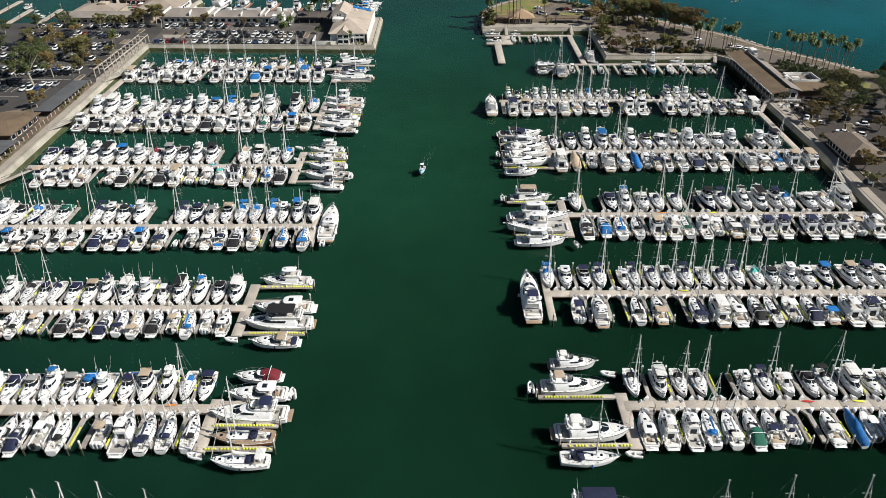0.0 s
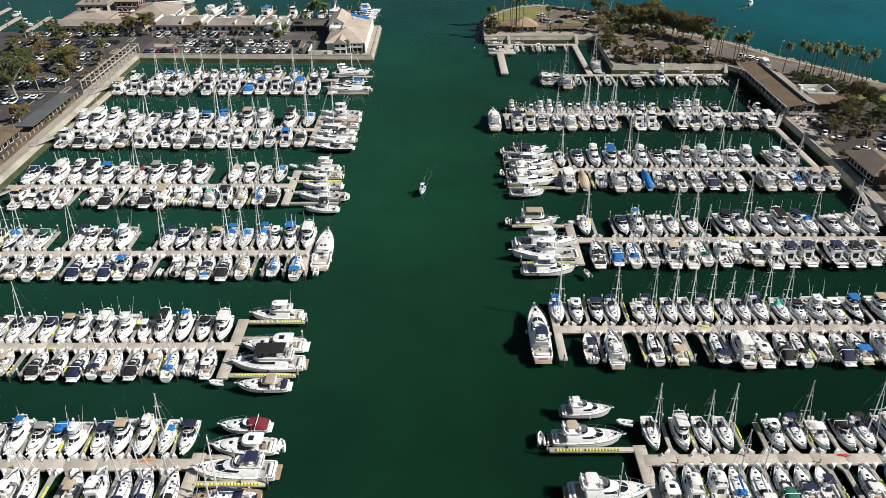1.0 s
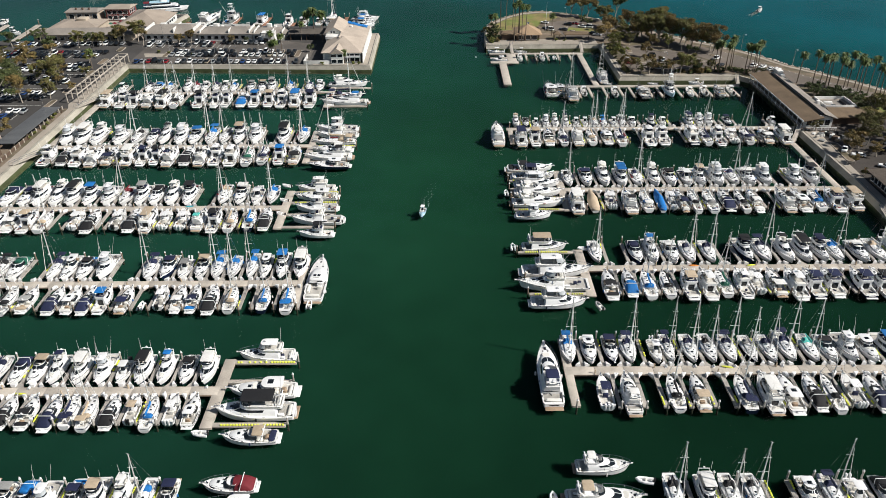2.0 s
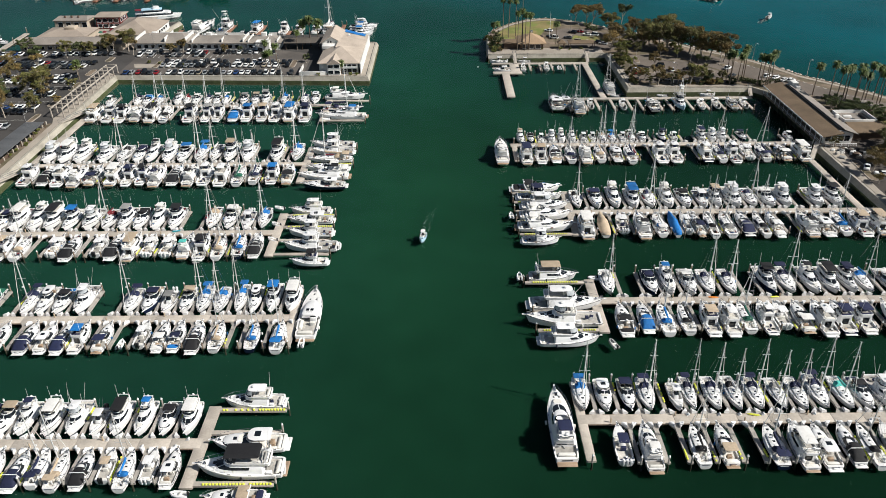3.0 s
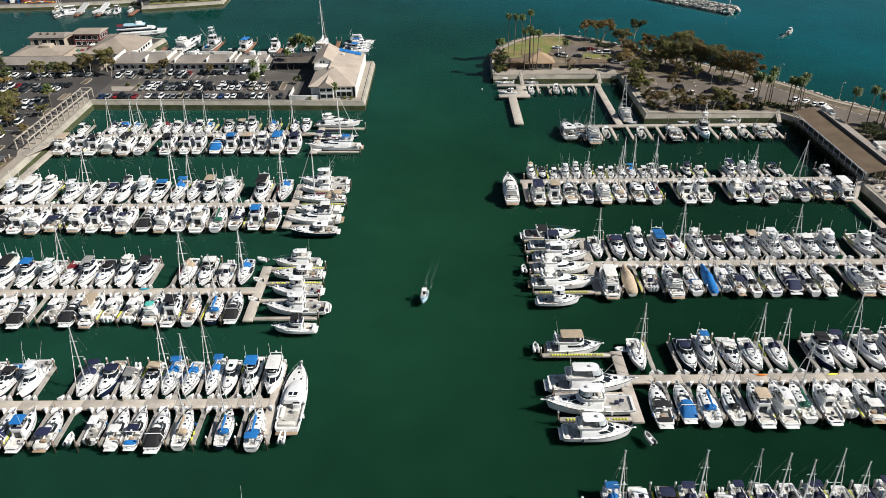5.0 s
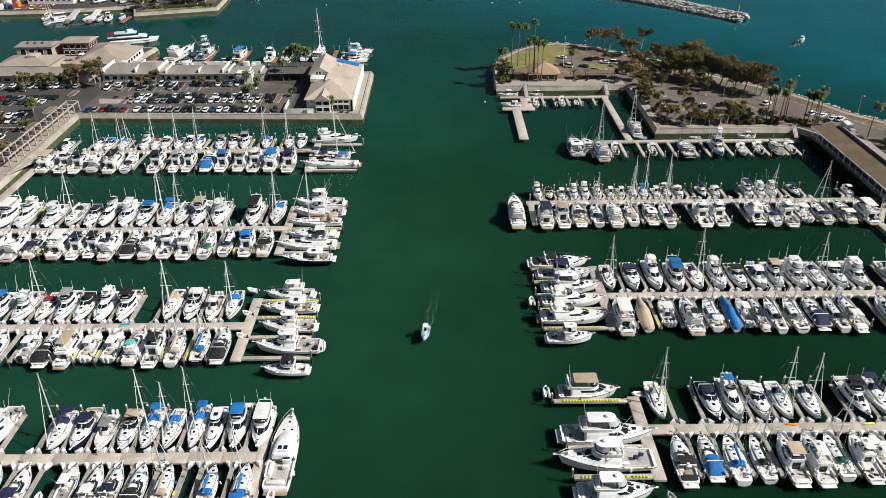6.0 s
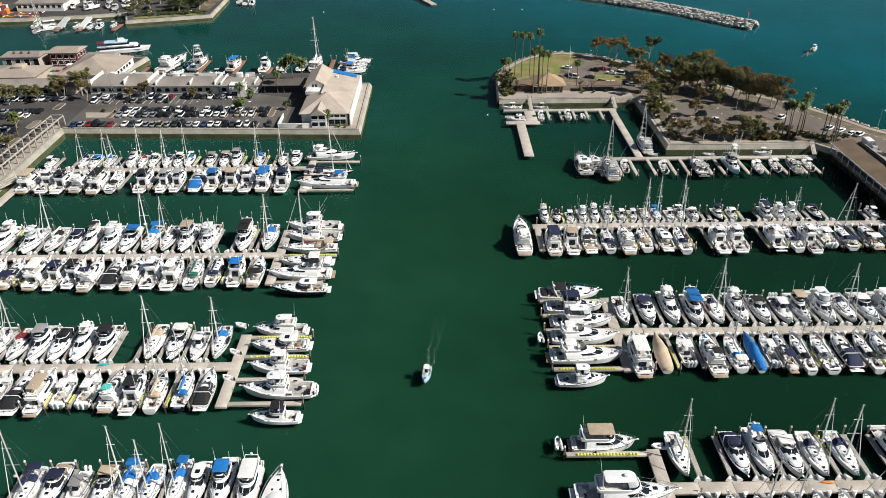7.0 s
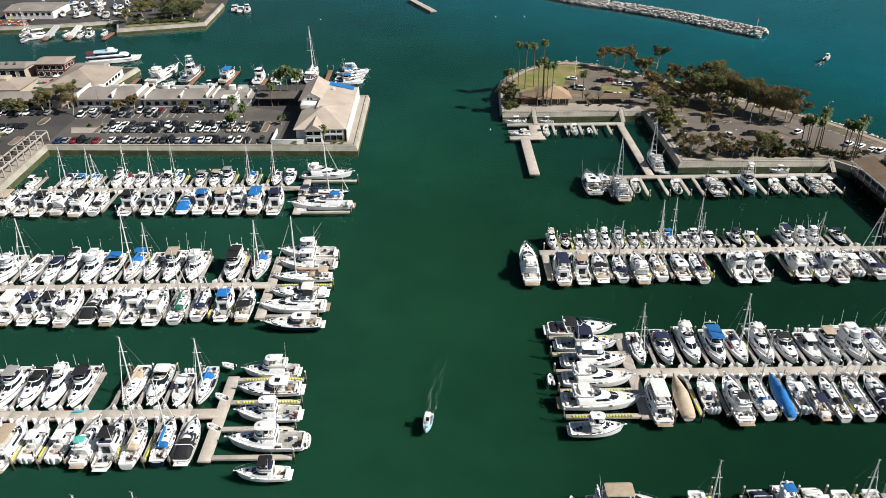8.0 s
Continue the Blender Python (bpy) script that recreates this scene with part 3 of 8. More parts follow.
def bridge_forms(v):
    """Flybridge boat: moulded deckhouse with a dark wrap of glass, furnished bridge above with a top, fishing cockpit aft."""
    beam = (3.9, 3.7, 4.0, 0, 4.1)[v]
    shell, deck, cockpit = hull_form(11, beam, (0.9, 0.9, 0.92, 0, 0.82)[v], (1.65, 1.6, 1.65, 0, 1.8)[v], (0.9, 0.88, 0.82, 0, 0.9)[v], (2.1, 1.9, 2.3, 0, 2.0)[v], (0.03, (0.24, 0.29, 0.2, 0, 0.36)[v]), 0.5, 0.22, hatches=((0, 4.5, 0.17),))
    y0, y1 = (-2.9, -2.3, -3.3, 0, -1.5)[v], (2.3, 2.0, 2.7, 0, 2.4)[v]
    house = [(1.0, 1.62, y0, y1 + 1.5, 3.2), (1.4, 1.56, y0, y1 + 1.0, 3.0), (1.6, 1.5, y0, y1 + 0.5, 2.6), (2.3, 1.34, y0, y1 - 1.0, 1.6), (2.47, 1.2, y0 - 0.1, y1 - 1.5, 1.2)]
    trunk = [(1.15, 1.25, y1 - 1.0, 4.5, 2.6), (1.58, 1.08, y1 - 1.0, 4.0, 2.4), (1.76, 0.75, y1 - 0.8, 3.4, 1.8)]
    b0, b1 = y0 - (0.5, 0.1, 0.8, 0, 0.2)[v], y1 - 1.2
    bridge = Solid().loft([pod(2.45, 1.36, b0, b1, 1.3), pod(3.0, 1.46, b0, b1 + 0.3, 1.4), pod(3.02, 1.34, b0 + 0.12, b1 + 0.12, 1.3), pod(2.64, 1.26, b0 + 0.15, b1 - 0.1, 1.2)], caps=(True, False))
    floor = pod(2.64, 1.26, b0 + 0.15, b1 - 0.1, 1.2)
    bridge.add(floor, [tuple(range(len(floor)))], 1)
    bench = Solid().box(-1.1, 1.1, b0 + 0.3, b0 + 0.85, 2.64, 3.05, bevel=0.1)
    bench.box(-1.1, -0.62, b0 + 0.84, b1 - 1.2, 2.64, 3.0, bevel=0.1)
    bench.box(-0.5, 0.9, b1 - 0.75, b1 - 0.25, 2.64, 3.2, 1, 0.1).box(-0.4, 0.8, b1 - 0.74, b1 - 0.55, 3.18, 3.3, 2, 0.04)
    body = Solid().pods(house).pods(trunk)
    body.box(-0.3, 0.3, 2.85, 3.4, 1.7, 1.82, 1, 0.06)
    for x in (-0.45, 0.45):
        body.box(x - 0.13, x + 0.13, y1 + 0.05, y1 + 0.35, 1.66, 1.8, 1, 0.04)
    body.box(-0.75, 0.75, y0 - 0.03, y0 + 0.02, 0.6, 2.1, 1)
    locker = Solid().box(-1.45, -0.95, y0 - 0.9, y0 - 0.1, 0.5, 1.25, 0, 0.08)
    if v == 4:
        seat = Solid().box(-0.28, 0.28, -3.6, -3.1, 0.8, 1.25, 0, 0.08).tube((0, -3.35, 0.5), (0, -3.35, 0.85), 0.1, sides=6, slot=1)
    else:
        seat = Solid().box(-1.25, 1.25, -5.1, -4.6, 0.5, 0.98, 0, 0.12)
    f = [("hull", shell), ("deck", deck), ("cockpit", cockpit),
         ("deckhouse", body.mesh("deckhouse", GEL, GLASS)),
         ("window", glazing(house, (1.7, 1.72, 1.72, 0, 1.8)[v], (2.16, 2.2, 2.18, 0, 2.14)[v], 0.03, (3, 2, 2, 0, 4)[v])),
         ("flybridge", bridge.mesh("flybridge", GEL, SOLE)),
         ("bridge_seat", bench.mesh("bridge_seat", CANVAS["n"] if v == 1 else VINYL, GEL, BLACKPLASTIC)),
         ("helm_seat", Solid().box(-0.35, 0.65, b1 - 1.6, b1 - 1.15, 2.64, 3.35, bevel=0.12).mesh("helm_seat", CANVAS["n"] if v in (1, 4) else VINYL)),
         ("venturi_screen", Solid().pods([(3.0, 1.38, b1 - 0.9, b1 + 0.22, 1.1), (3.3, 1.22, b1 - 0.9, b1 - 0.1, 1.0)], caps=(False, False)).mesh("venturi_screen", GLASS)),
         ("swim_platform", bar(-1.4, 1.4, -6.05, -5.45, 0.26, 0.36, "swim_platform", TEAK if v == 2 else DECK, 0.08)),
         ("tackle_locker", locker.mesh("tackle_locker", GEL)),
         ("cockpit_seat", seat.mesh("cockpit_seat", VINYL if v != 4 else CANVAS["n"], STEEL)),
         ("bow_rail", rail_form(11, beam, 1.62, 0.9, 2.1, 0.55)),
         ("antenna", Solid().tube((1.3, b0 + 0.6, 3.0), (1.38, b0 + 0.3, 6.8), 0.045, 0.022, 4).mesh("antenna", GEL)),
         ("antenna", Solid().tube((-1.3, b0 + 0.9, 3.0), (-1.42, b0 + 0.5, 6.2), 0.045, 0.022, 4).mesh("antenna", GEL))]
    if v in (0, 4):
        h0, h1 = (b0 + 0.9, b1 - 0.3) if v == 0 else (b0 + 0.2, b1 + 0.2)
        f += [("hard_top", topped("hard_top", Solid().pods([(4.1, 1.05, h0, h1, 1.0), (4.17, 1.08, h0 - 0.05, h1 + 0.05, 1.0), (4.24, 0.8, h0 + 0.3, h1 - 0.3, 0.8)]), (-0.98, 0.98), (h0 + 0.2, h1 - 0.7), 3.0, 4.12, GEL)),
              ("radar_dome", Solid().stack([(4.24, 0.3, h1 - 1.3, h1 - 0.7, 0.25), (4.55, 0.28, h1 - 1.28, h1 - 0.72, 0.25), (4.62, 0.15, h1 - 1.15, h1 - 0.85, 0.12)]).mesh("radar_dome", GEL)),
              ("bridge_enclosure", Solid().loft([pod(3.1, 1.3, b1 - 1.4, b1 + 0.12, 1.2)[3:14], pod(4.08, 1.02, b1 - 1.5, b1 - 0.32, 1.0)[3:14]], caps=(False, False), closed=False).mesh("bridge_enclosure", CLEARVINYL))]
        if v == 4:
            for side in (-1, 1):
                f.append(("outrigger", Solid().tube((side * 1.5, 0.3, 1.7), (side * 2.1, -3.0, 7.6), 0.05, 0.02, 4).mesh("outrigger", ALLOY)))
    elif v == 1:
        f += [("bimini", topped("bimini", canopy(1.35, b0 + 0.2, b1 - 0.1, 4.15), (-1.25, 1.25), (b0 + 0.4, b1 - 0.4), 3.0, 4.13, CANVAS["w"]))]
    else:
        f += [("bimini", topped("bimini", canopy(1.4, b0 + 1.2, b1 + 0.1, 4.2), (-1.3, 1.3), (b0 + 1.4, b1 - 0.3), 3.0, 4.18, CANVAS["w"])),
              ("radar_arch", Solid().bent([(-1.4, b0 + 0.7, 2.95), (-1.2, b0 + 0.2, 4.0), (1.2, b0 + 0.2, 4.0), (1.4, b0 + 0.7, 2.95)], 0.11, 5).stack([(4.05, 0.28, b0 - 0.1, b0 + 0.4, 0.2), (4.35, 0.24, b0 - 0.05, b0 + 0.35, 0.2)]).mesh("radar_arch", GEL))]
    return f


def sail_forms(v):
    """Sloop: coachroof with hatches, cockpit with wheel, mast with spreaders and stays, boom with a stowed sail, dodger."""
    beam, fine = (3.3, 3.2, 3.4)[v], (1.7, 1.6, 1.8)[v]
    shell, deck, cockpit = hull_form(11, beam, 0.9, 1.25, 0.72, fine, (0.06, 0.33), 0.45, 0.55, 1.6, hatches=((0, 3.65, 0.25),))
    roof = [(0.9, 1.0, -1.6, 3.2, 0.9), (1.33, 0.82, -1.6, 2.6, 0.8), (1.4, 0.6, -1.5, 2.3, 0.6)]
    tall = (14.6, 13.0, 15.6)[v]
    m = 1.1
    cabin = Solid().stack(roof).box(-0.27, 0.27, 1.75, 2.25, 1.35, 1.45, 1, 0.05).box(-0.24, 0.24, 0.05, 0.5, 1.35, 1.45, 1, 0.05)
    cabin.box(-0.34, 0.34, -1.55, -0.5, 1.36, 1.5, 2, 0.06)
    for x in (-0.5, 0.5):
        cabin.box(x - 0.1, x + 0.1, 1.15, 1.5, 1.33, 1.44, 1, 0.03)
        cabin.tube((x * 0.5, -1.4, 1.44), (x * 1.2, 1.5, 1.42), 0.025, sides=3, slot=2)
    gear = Solid().box(-1.0, -0.5, -4.5, -2.3, 0.45, 0.85, 0, 0.1).box(0.5, 1.0, -4.5, -2.3, 0.45, 0.85, 0, 0.1).box(-0.14, 0.14, -3.9, -3.6, 0.45, 1.25, 1, 0.05)
    gear.bent([(0.5 * math.cos(t), -4.0, 1.15 + 0.5 * math.sin(t)) for t in [math.pi / 5 * i for i in range(11)]], 0.03, 4, 2)
    for x in (-1.15, 1.15):
        gear.tube((x, -2.4, 0.9), (x, -2.4, 1.12), 0.12, sides=6, slot=2).tube((x, -3.2, 0.9), (x, -3.2, 1.1), 0.1, sides=6, slot=2)
    pole = Solid().tube((0, m, 1.35), (0, m - 0.25, tall), 0.15, 0.10, 6)
    for k, w in ((0.5, 1.05), (0.75, 0.75)):
        pole.tube((-w, m - 0.2, tall * k), (w, m - 0.2, tall * k), 0.05, sides=4)
    pole.tube((-0.3, m - 0.25, tall), (0.3, m - 0.25, tall + 0.25), 0.035, sides=3)
    if v != 1:
        pole.stack([(tall * 0.36, 0.25, m + 0.1, m + 0.6, 0.2), (tall * 0.36 + 0.25, 0.22, m + 0.14, m + 0.56, 0.2)])
    f = [("hull", shell), ("deck", deck), ("cockpit", cockpit),
         ("coachroof", cabin.mesh("coachroof", GEL, GLASS, DECK)),
         ("window", band(roof, 1.04, 1.2, 0.02)),
         ("cockpit_gear", gear.mesh("cockpit_gear", VINYL, GEL, STEEL)),
         ("mast", pole.mesh("mast", ALLOY)),
         ("boom", Solid().tube((0, m - 0.1, 2.4), (0, -3.3, 2.5), 0.08, sides=5).mesh("boom", ALLOY)),
         ("sail_cover", Solid().loft([[(0.25 * w * math.cos(t), y, 2.66 + h + 0.3 * w * math.sin(t)) for t in [math.pi / 3 * i for i in range(6)]] for y, w, h in ((m - 0.15, 1.0, 0.35), (0.2, 1.0, 0.12), (-1.4, 0.85, 0), (-3.1, 0.45, -0.05))]).mesh("sail_cover", CANVAS["b"])),
         ("rigging", Solid().tube((0, 5.35, 1.25), (0, m - 0.22, tall * 0.97), 0.02, sides=3).tube((0, -5.3, 0.9), (0, m - 0.25, tall), 0.018, sides=3).bent([(-1.5, m - 0.3, 1.0), (-1.05, m - 0.2, tall * 0.5), (0, m - 0.25, tall * 0.97)], 0.02, 3).bent([(1.5, m - 0.3, 1.0), (1.05, m - 0.2, tall * 0.5), (0, m - 0.25, tall * 0.97)], 0.02, 3).mesh("rigging", STEEL)),
         ("furled_jib", Solid().tube((0, 5.15, 1.65), (0, m + 0.25, tall * 0.88), 0.085, 0.035, 5).mesh("furled_jib", CANVAS["w"])),
         ("dodger", Solid().stack([(1.3, 1.0, -2.6, -1.1, 0.4), (1.8, 0.95, -2.6, -1.4, 0.4), (2.0, 0.75, -2.5, -1.7, 0.4)]).mesh("dodger", CANVAS["n"])),
         ("bow_rail", rail_form(11, beam, 1.2, 0.72, fine, 0.2, 0.6, 0.02))]
    if v == 2:
        f += [("bimini", topped("bimini", canopy(1.15, -4.9, -3.1, 2.6), (-1.0, 1.0), (-4.7, -3.3), 0.9, 2.6, CANVAS["w"], 0.025))]
    return f


def console_forms(v):
    """Small open sport boat with a hard or canvas top over the helm and outboard engines."""
    shell, deck, cockpit = hull_form(11, 3.6, 0.85, 1.5, 0.93, 2.0, (0.05, 0.66), 0.5, 0.3)
    f = [("hull", shell), ("deck", deck), ("cockpit", cockpit),
         ("console", Solid().stack([(0.65, 0.7, -0.9, 1.0, 0.3), (1.6, 0.6, -0.8, 0.6, 0.3), (1.75, 0.5, -0.7, 0.2, 0.2)]).mesh("console", GEL)),
         ("windshield", Solid().stack([(1.6, 0.62, -0.6, 0.62, 0.25), (2.3, 0.52, -0.6, 0.2, 0.2)], caps=(False, False)).mesh("windshield", GLASS)),
         ("leaning_post", Solid().box(-0.6, 0.6, -2.1, -1.5, 0.5, 1.5, bevel=0.1).box(-1.2, 1.2, -5.1, -4.6, 0.5, 0.95, 0, 0.1).mesh("leaning_post", CANVAS["n"] if v == 2 else VINYL)),
         ("bow_cushion", Solid().box(-1.15, -0.6, 1.4, 3.6, 0.5, 0.9, 0, 0.12).box(0.6, 1.15, 1.4, 3.6, 0.5, 0.9, 0, 0.12).mesh("bow_cushion", VINYL)),
         ("fishing_rods", Solid().tube((-0.8, -2.2, 2.9), (-0.95, -3.4, 5.4), 0.03, 0.015, 3).tube((0.0, -2.2, 2.9), (0.0, -3.6, 5.2), 0.03, 0.015, 3).tube((0.8, -2.2, 2.9), (0.95, -3.4, 5.5), 0.03, 0.015, 3).mesh("fishing_rods", STEEL)),
         ("t_top", topped("t_top", Solid().stack([(2.95, 1.1, -2.3, 0.8, 0.3), (3.05, 1.12, -2.3, 0.8, 0.3), (3.1, 0.9, -2.1, 0.6, 0.3)]), (-0.85, 0.85), (-1.9, 0.4), 0.65, 2.95, GEL)),
         ("bow_rail", rail_form(11, 3.6, 1.6, 0.93, 2.0, 0.62, 0.4))]
    eng = Solid().stack([(0.2, 0.16, -0.35, 0.25, 0.1), (0.9, 0.2, -0.4, 0.25, 0.1), (1.45, 0.28, -0.5, 0.3, 0.15), (1.75, 0.2, -0.4, 0.2, 0.12)]).mesh("outboard", BLACKPLASTIC if v == 1 else GEL)
    for x in ((-0.45, 0.45), (-0.3, 0.3), (-0.75, 0, 0.75))[v]:
        f.append(("outboard", eng, Matrix.Translation((x, -5.75, 0))))
    if v == 0:
        f.append(("fish_box", Solid().box(-1.0, 1.0, -4.9, -4.3, 0.65, 1.1, bevel=0.08).mesh("fish_box", DECK)))
    return f


def cover_forms(v):
    """Boat laid up under a full canvas tent, lumpy over the gear beneath and sagging between its hoops."""
    shell, deck, _ = hull_form(11, 3.4, 1.0, 1.45, 0.8, 1.75, (0.04, 0.4), 0.6, 0.3)
    lump = random.Random(4)
    tent = []
    for u, z, h in ((0.0, 1.0, 0.2), (0.06, 1.04, 0.75), (0.16, 1.06, 0.55), (0.27, 1.08, 0.95), (0.36, 1.12, 0.8), (0.46, 1.15, 1.45), (0.55, 1.2, 1.35), (0.63, 1.25, 0.85), (0.74, 1.3, 0.95), (0.84, 1.36, 0.5), (0.92, 1.44, 0.45), (0.985, 1.5, 0.2)):
        w = max(half_beam(u, 3.4, 0.8, 1.75), 0.08) * 1.04
        tent.append([(x * w, (u - 0.5) * 11 + lump.uniform(-0.12, 0.12), z + lift) for x, lift in ((-1.01, -0.55), (-1, -0.05), (-0.8, h * 0.45 + lump.uniform(0, 0.15)), (-0.4, h * 0.85 + lump.uniform(-0.1, 0.1)), (0.05, h * 1.15), (0.45, h * 0.8 + lump.uniform(-0.1, 0.1)), (0.82, h * 0.4 + lump.uniform(0, 0.15)), (1, -0.05), (1.01, -0.55))])
    tented = Solid().loft(tent, caps=(True, True), closed=False).mesh("boat_cover", CANVAS["b"])
    tented.set_sharp_from_angle(angle=radians(85))
    return [("hull", shell), ("deck", deck), ("boat_cover", tented)]


def dinghy_forms(v):
    """Inflatable tender: nominal length 11 before it is scaled down."""
    s = Solid()
    pts = [(-1.9, -5.2, 0.8), (-1.9, 0, 0.85), (-1.5, 3.2, 1.1), (0, 5.0, 1.5), (1.5, 3.2, 1.1), (1.9, 0, 0.85), (1.9, -5.2, 0.8)]
    s.bent(pts, 0.75, 7)
    return [("tube", s.mesh("tube", RUBBER if v else GEL)),
            ("floor", Solid().stack([(0.2, 1.5, -4.6, 3.0, 0.8), (0.5, 1.6, -4.6, 3.4, 0.8)]).mesh("floor", DECK)),
            ("seat", Solid().box(-1.5, 1.5, -1.2, 0.3, 0.6, 1.4, bevel=0.2).mesh("seat", VINYL)),
            ("outboard", Solid().stack([(0.0, 0.4, -6.0, -5.0, 0.3), (2.0, 0.6, -6.4, -4.9, 0.4), (3.0, 0.45, -6.2, -5.1, 0.3)]).mesh("outboard", BLACKPLASTIC))]


def yacht_forms():
    """Long motor yacht: sweeping deckhouse with dark raked glass, low flybridge aft, sun pad forward."""
    beam = 3.6
    shell, deck, cockpit = hull_form(11, beam, 0.95, 1.6, 0.9, 2.75, (0.03, 0.19), 0.62, 0.22, 1.0, ((0, 4.3, 0.2), (-0.4, 3.9, 0.12), (0.4, 3.9, 0.12)))
    house = [(1.15, 1.5, -3.4, 3.9, 4.2), (1.55, 1.42, -3.4, 3.3, 3.9), (1.72, 1.36, -3.45, 2.7, 3.5), (2.2, 1.18, -3.6, 1.0, 2.2), (2.36, 1.05, -3.7, 0.3, 1.6)]
    bridge = Solid().loft([pod(2.34, 1.1, -4.0, -0.3, 1.3), pod(2.8, 1.22, -4.1, 0.0, 1.4), pod(2.82, 1.1, -4.0, -0.16, 1.3), pod(2.45, 1.02, -3.9, -0.4, 1.2)])
    bench = Solid().box(-0.95, 0.95, -3.75, -3.25, 2.45, 2.85, bevel=0.1).box(-0.95, -0.5, -3.26, -2.0, 2.45, 2.8, bevel=0.1)
    return [("hull", shell), ("deck", deck), ("cockpit", cockpit),
            ("deckhouse", Solid().pods(house).mesh("deckhouse", GEL)), ("window", glazing(house, 1.8, 2.12, 0.03, 3)),
            ("sun_pad", Solid().stack([(1.5, 0.7, 2.5, 3.6, 0.4), (1.72, 0.62, 2.55, 3.4, 0.4)]).mesh("sun_pad", VINYL)),
            ("flybridge", bridge.mesh("flybridge", GEL)),
            ("bridge_seat", bench.mesh("bridge_seat", VINYL)),
            ("helm_seat", Solid().box(-0.5, 0.5, -1.5, -1.05, 2.45, 3.05, bevel=0.1).mesh("helm_seat", VINYL)),
            ("venturi_screen", Solid().pods([(2.8, 1.14, -1.1, -0.06, 1.0), (3.1, 1.0, -1.1, -0.35, 0.9)], caps=(False, False)).mesh("venturi_screen", GLASS)),
            ("radar_arch", Solid().bent([(-1.2, -3.2, 2.7), (-1.05, -3.9, 3.6), (1.05, -3.9, 3.6), (1.2, -3.2, 2.7)], 0.12, 5).box(-0.25, 0.25, -4.1, -3.6, 3.6, 3.9, bevel=0.1).mesh("radar_arch", GEL)),
            ("bimini", topped("bimini", canopy(1.0, -3.4, -1.7, 3.85), (-0.95, 0.95), (-3.2, -1.9), 2.75, 3.84, CANVAS["w"])),
            ("cockpit_seat", Solid().box(-1.2, 1.2, -5.05, -4.6, 0.72, 1.2, bevel=0.12).mesh("cockpit_seat", VINYL)),
            ("swim_platform", bar(-1.4, 1.4, -6.15, -5.45, 0.3, 0.4, "swim_platform", TEAK, 0.1)),
            ("bow_rail", rail_form(11, beam, 1.65, 0.9, 2.75, 0.5)), ("antenna", antenna(0.8, -3.9, 3.6, 2.2))]


FORMS = {"e": express_forms, "f": bridge_forms, "s": sail_forms, "c": console_forms, "k": cover_forms, "d": dinghy_forms}
BOAT = {"e": ("motor_cruiser", "express motor cruiser"), "f": ("flybridge_boat", "flybridge motor boat"), "s": ("sailboat", "sailing boat"),
        "c": ("sport_boat", "open sport fishing boat"), "k": ("covered_boat", "boat"), "d": ("inflatable_dinghy", "inflatable dinghy")}
CANVAS_PARTS = ("bimini", "cockpit_cover", "sail_cover", "dodger", "boat_cover", "bridge_canvas")
made_forms = {}
NOMINAL_BEAM = {"e": 3.5, "f": 3.9, "s": 3.3, "c": 3.6, "k": 3.4, "d": 5.3}
pick = random.Random(7)


def joined(name, meshes):
    """One mesh out of several; the first keeps its own slots at the front, later ones share theirs."""
    mats, verts, faces, slots = list(meshes[0].materials), [], [], []
    for k, (me, at) in enumerate((m, None) if not isinstance(m, tuple) else m for m in meshes):
        index = []
        for i, m in enumerate(me.materials):
            if k and m in mats[3:]:
                index.append(3 + mats[3:].index(m))
            elif k:
                mats.append(m)
                index.append(len(mats) - 1)
            else:
                index.append(i)
        base = len(verts)
        verts += [tuple(at @ v.co) if at is not None else tuple(v.co) for v in me.vertices]
        for p in me.polygons:
            faces.append(tuple(base + i for i in p.vertices))
            slots.append(index[p.material_index])
    out = bpy.data.meshes.new(name)
    out.from_pydata(verts, [], faces)
    for m in mats:
        out.materials.append(m)
    out.polygons.foreach_set("material_index", slots)
    out.polygons.foreach_set("use_smooth", [True] * len(faces))
    out.update()
    out.set_sharp_from_angle(angle=radians(38))
    return out


# on the boats farther off, small fittings are one mesh with the part that carries them
CARRIED = {"deck": "hull", "cockpit": "hull", "swim_platform": "hull", "bow_rail": "hull", "seating": "hull", "cockpit_gear": "hull", "tackle_locker": "hull", "cockpit_seat": "hull", "leaning_post": "hull", "bow_cushion": "hull", "fish_box": "hull", "sun_pad": "hull",
           "side_window": "cabin_trunk", "windshield": "cabin_trunk", "window": "deckhouse", "bridge_seat": "flybridge", "helm_seat": "flybridge", "venturi_screen": "flybridge", "antenna": "flybridge", "cockpit_seat": "hull",
           "radar_dome": "hard_top", "outrigger": "hard_top", "bridge_enclosure": "hard_top", "boom": "mast", "rigging": "mast", "furled_jib": "mast", "fishing_rods": "t_top"}


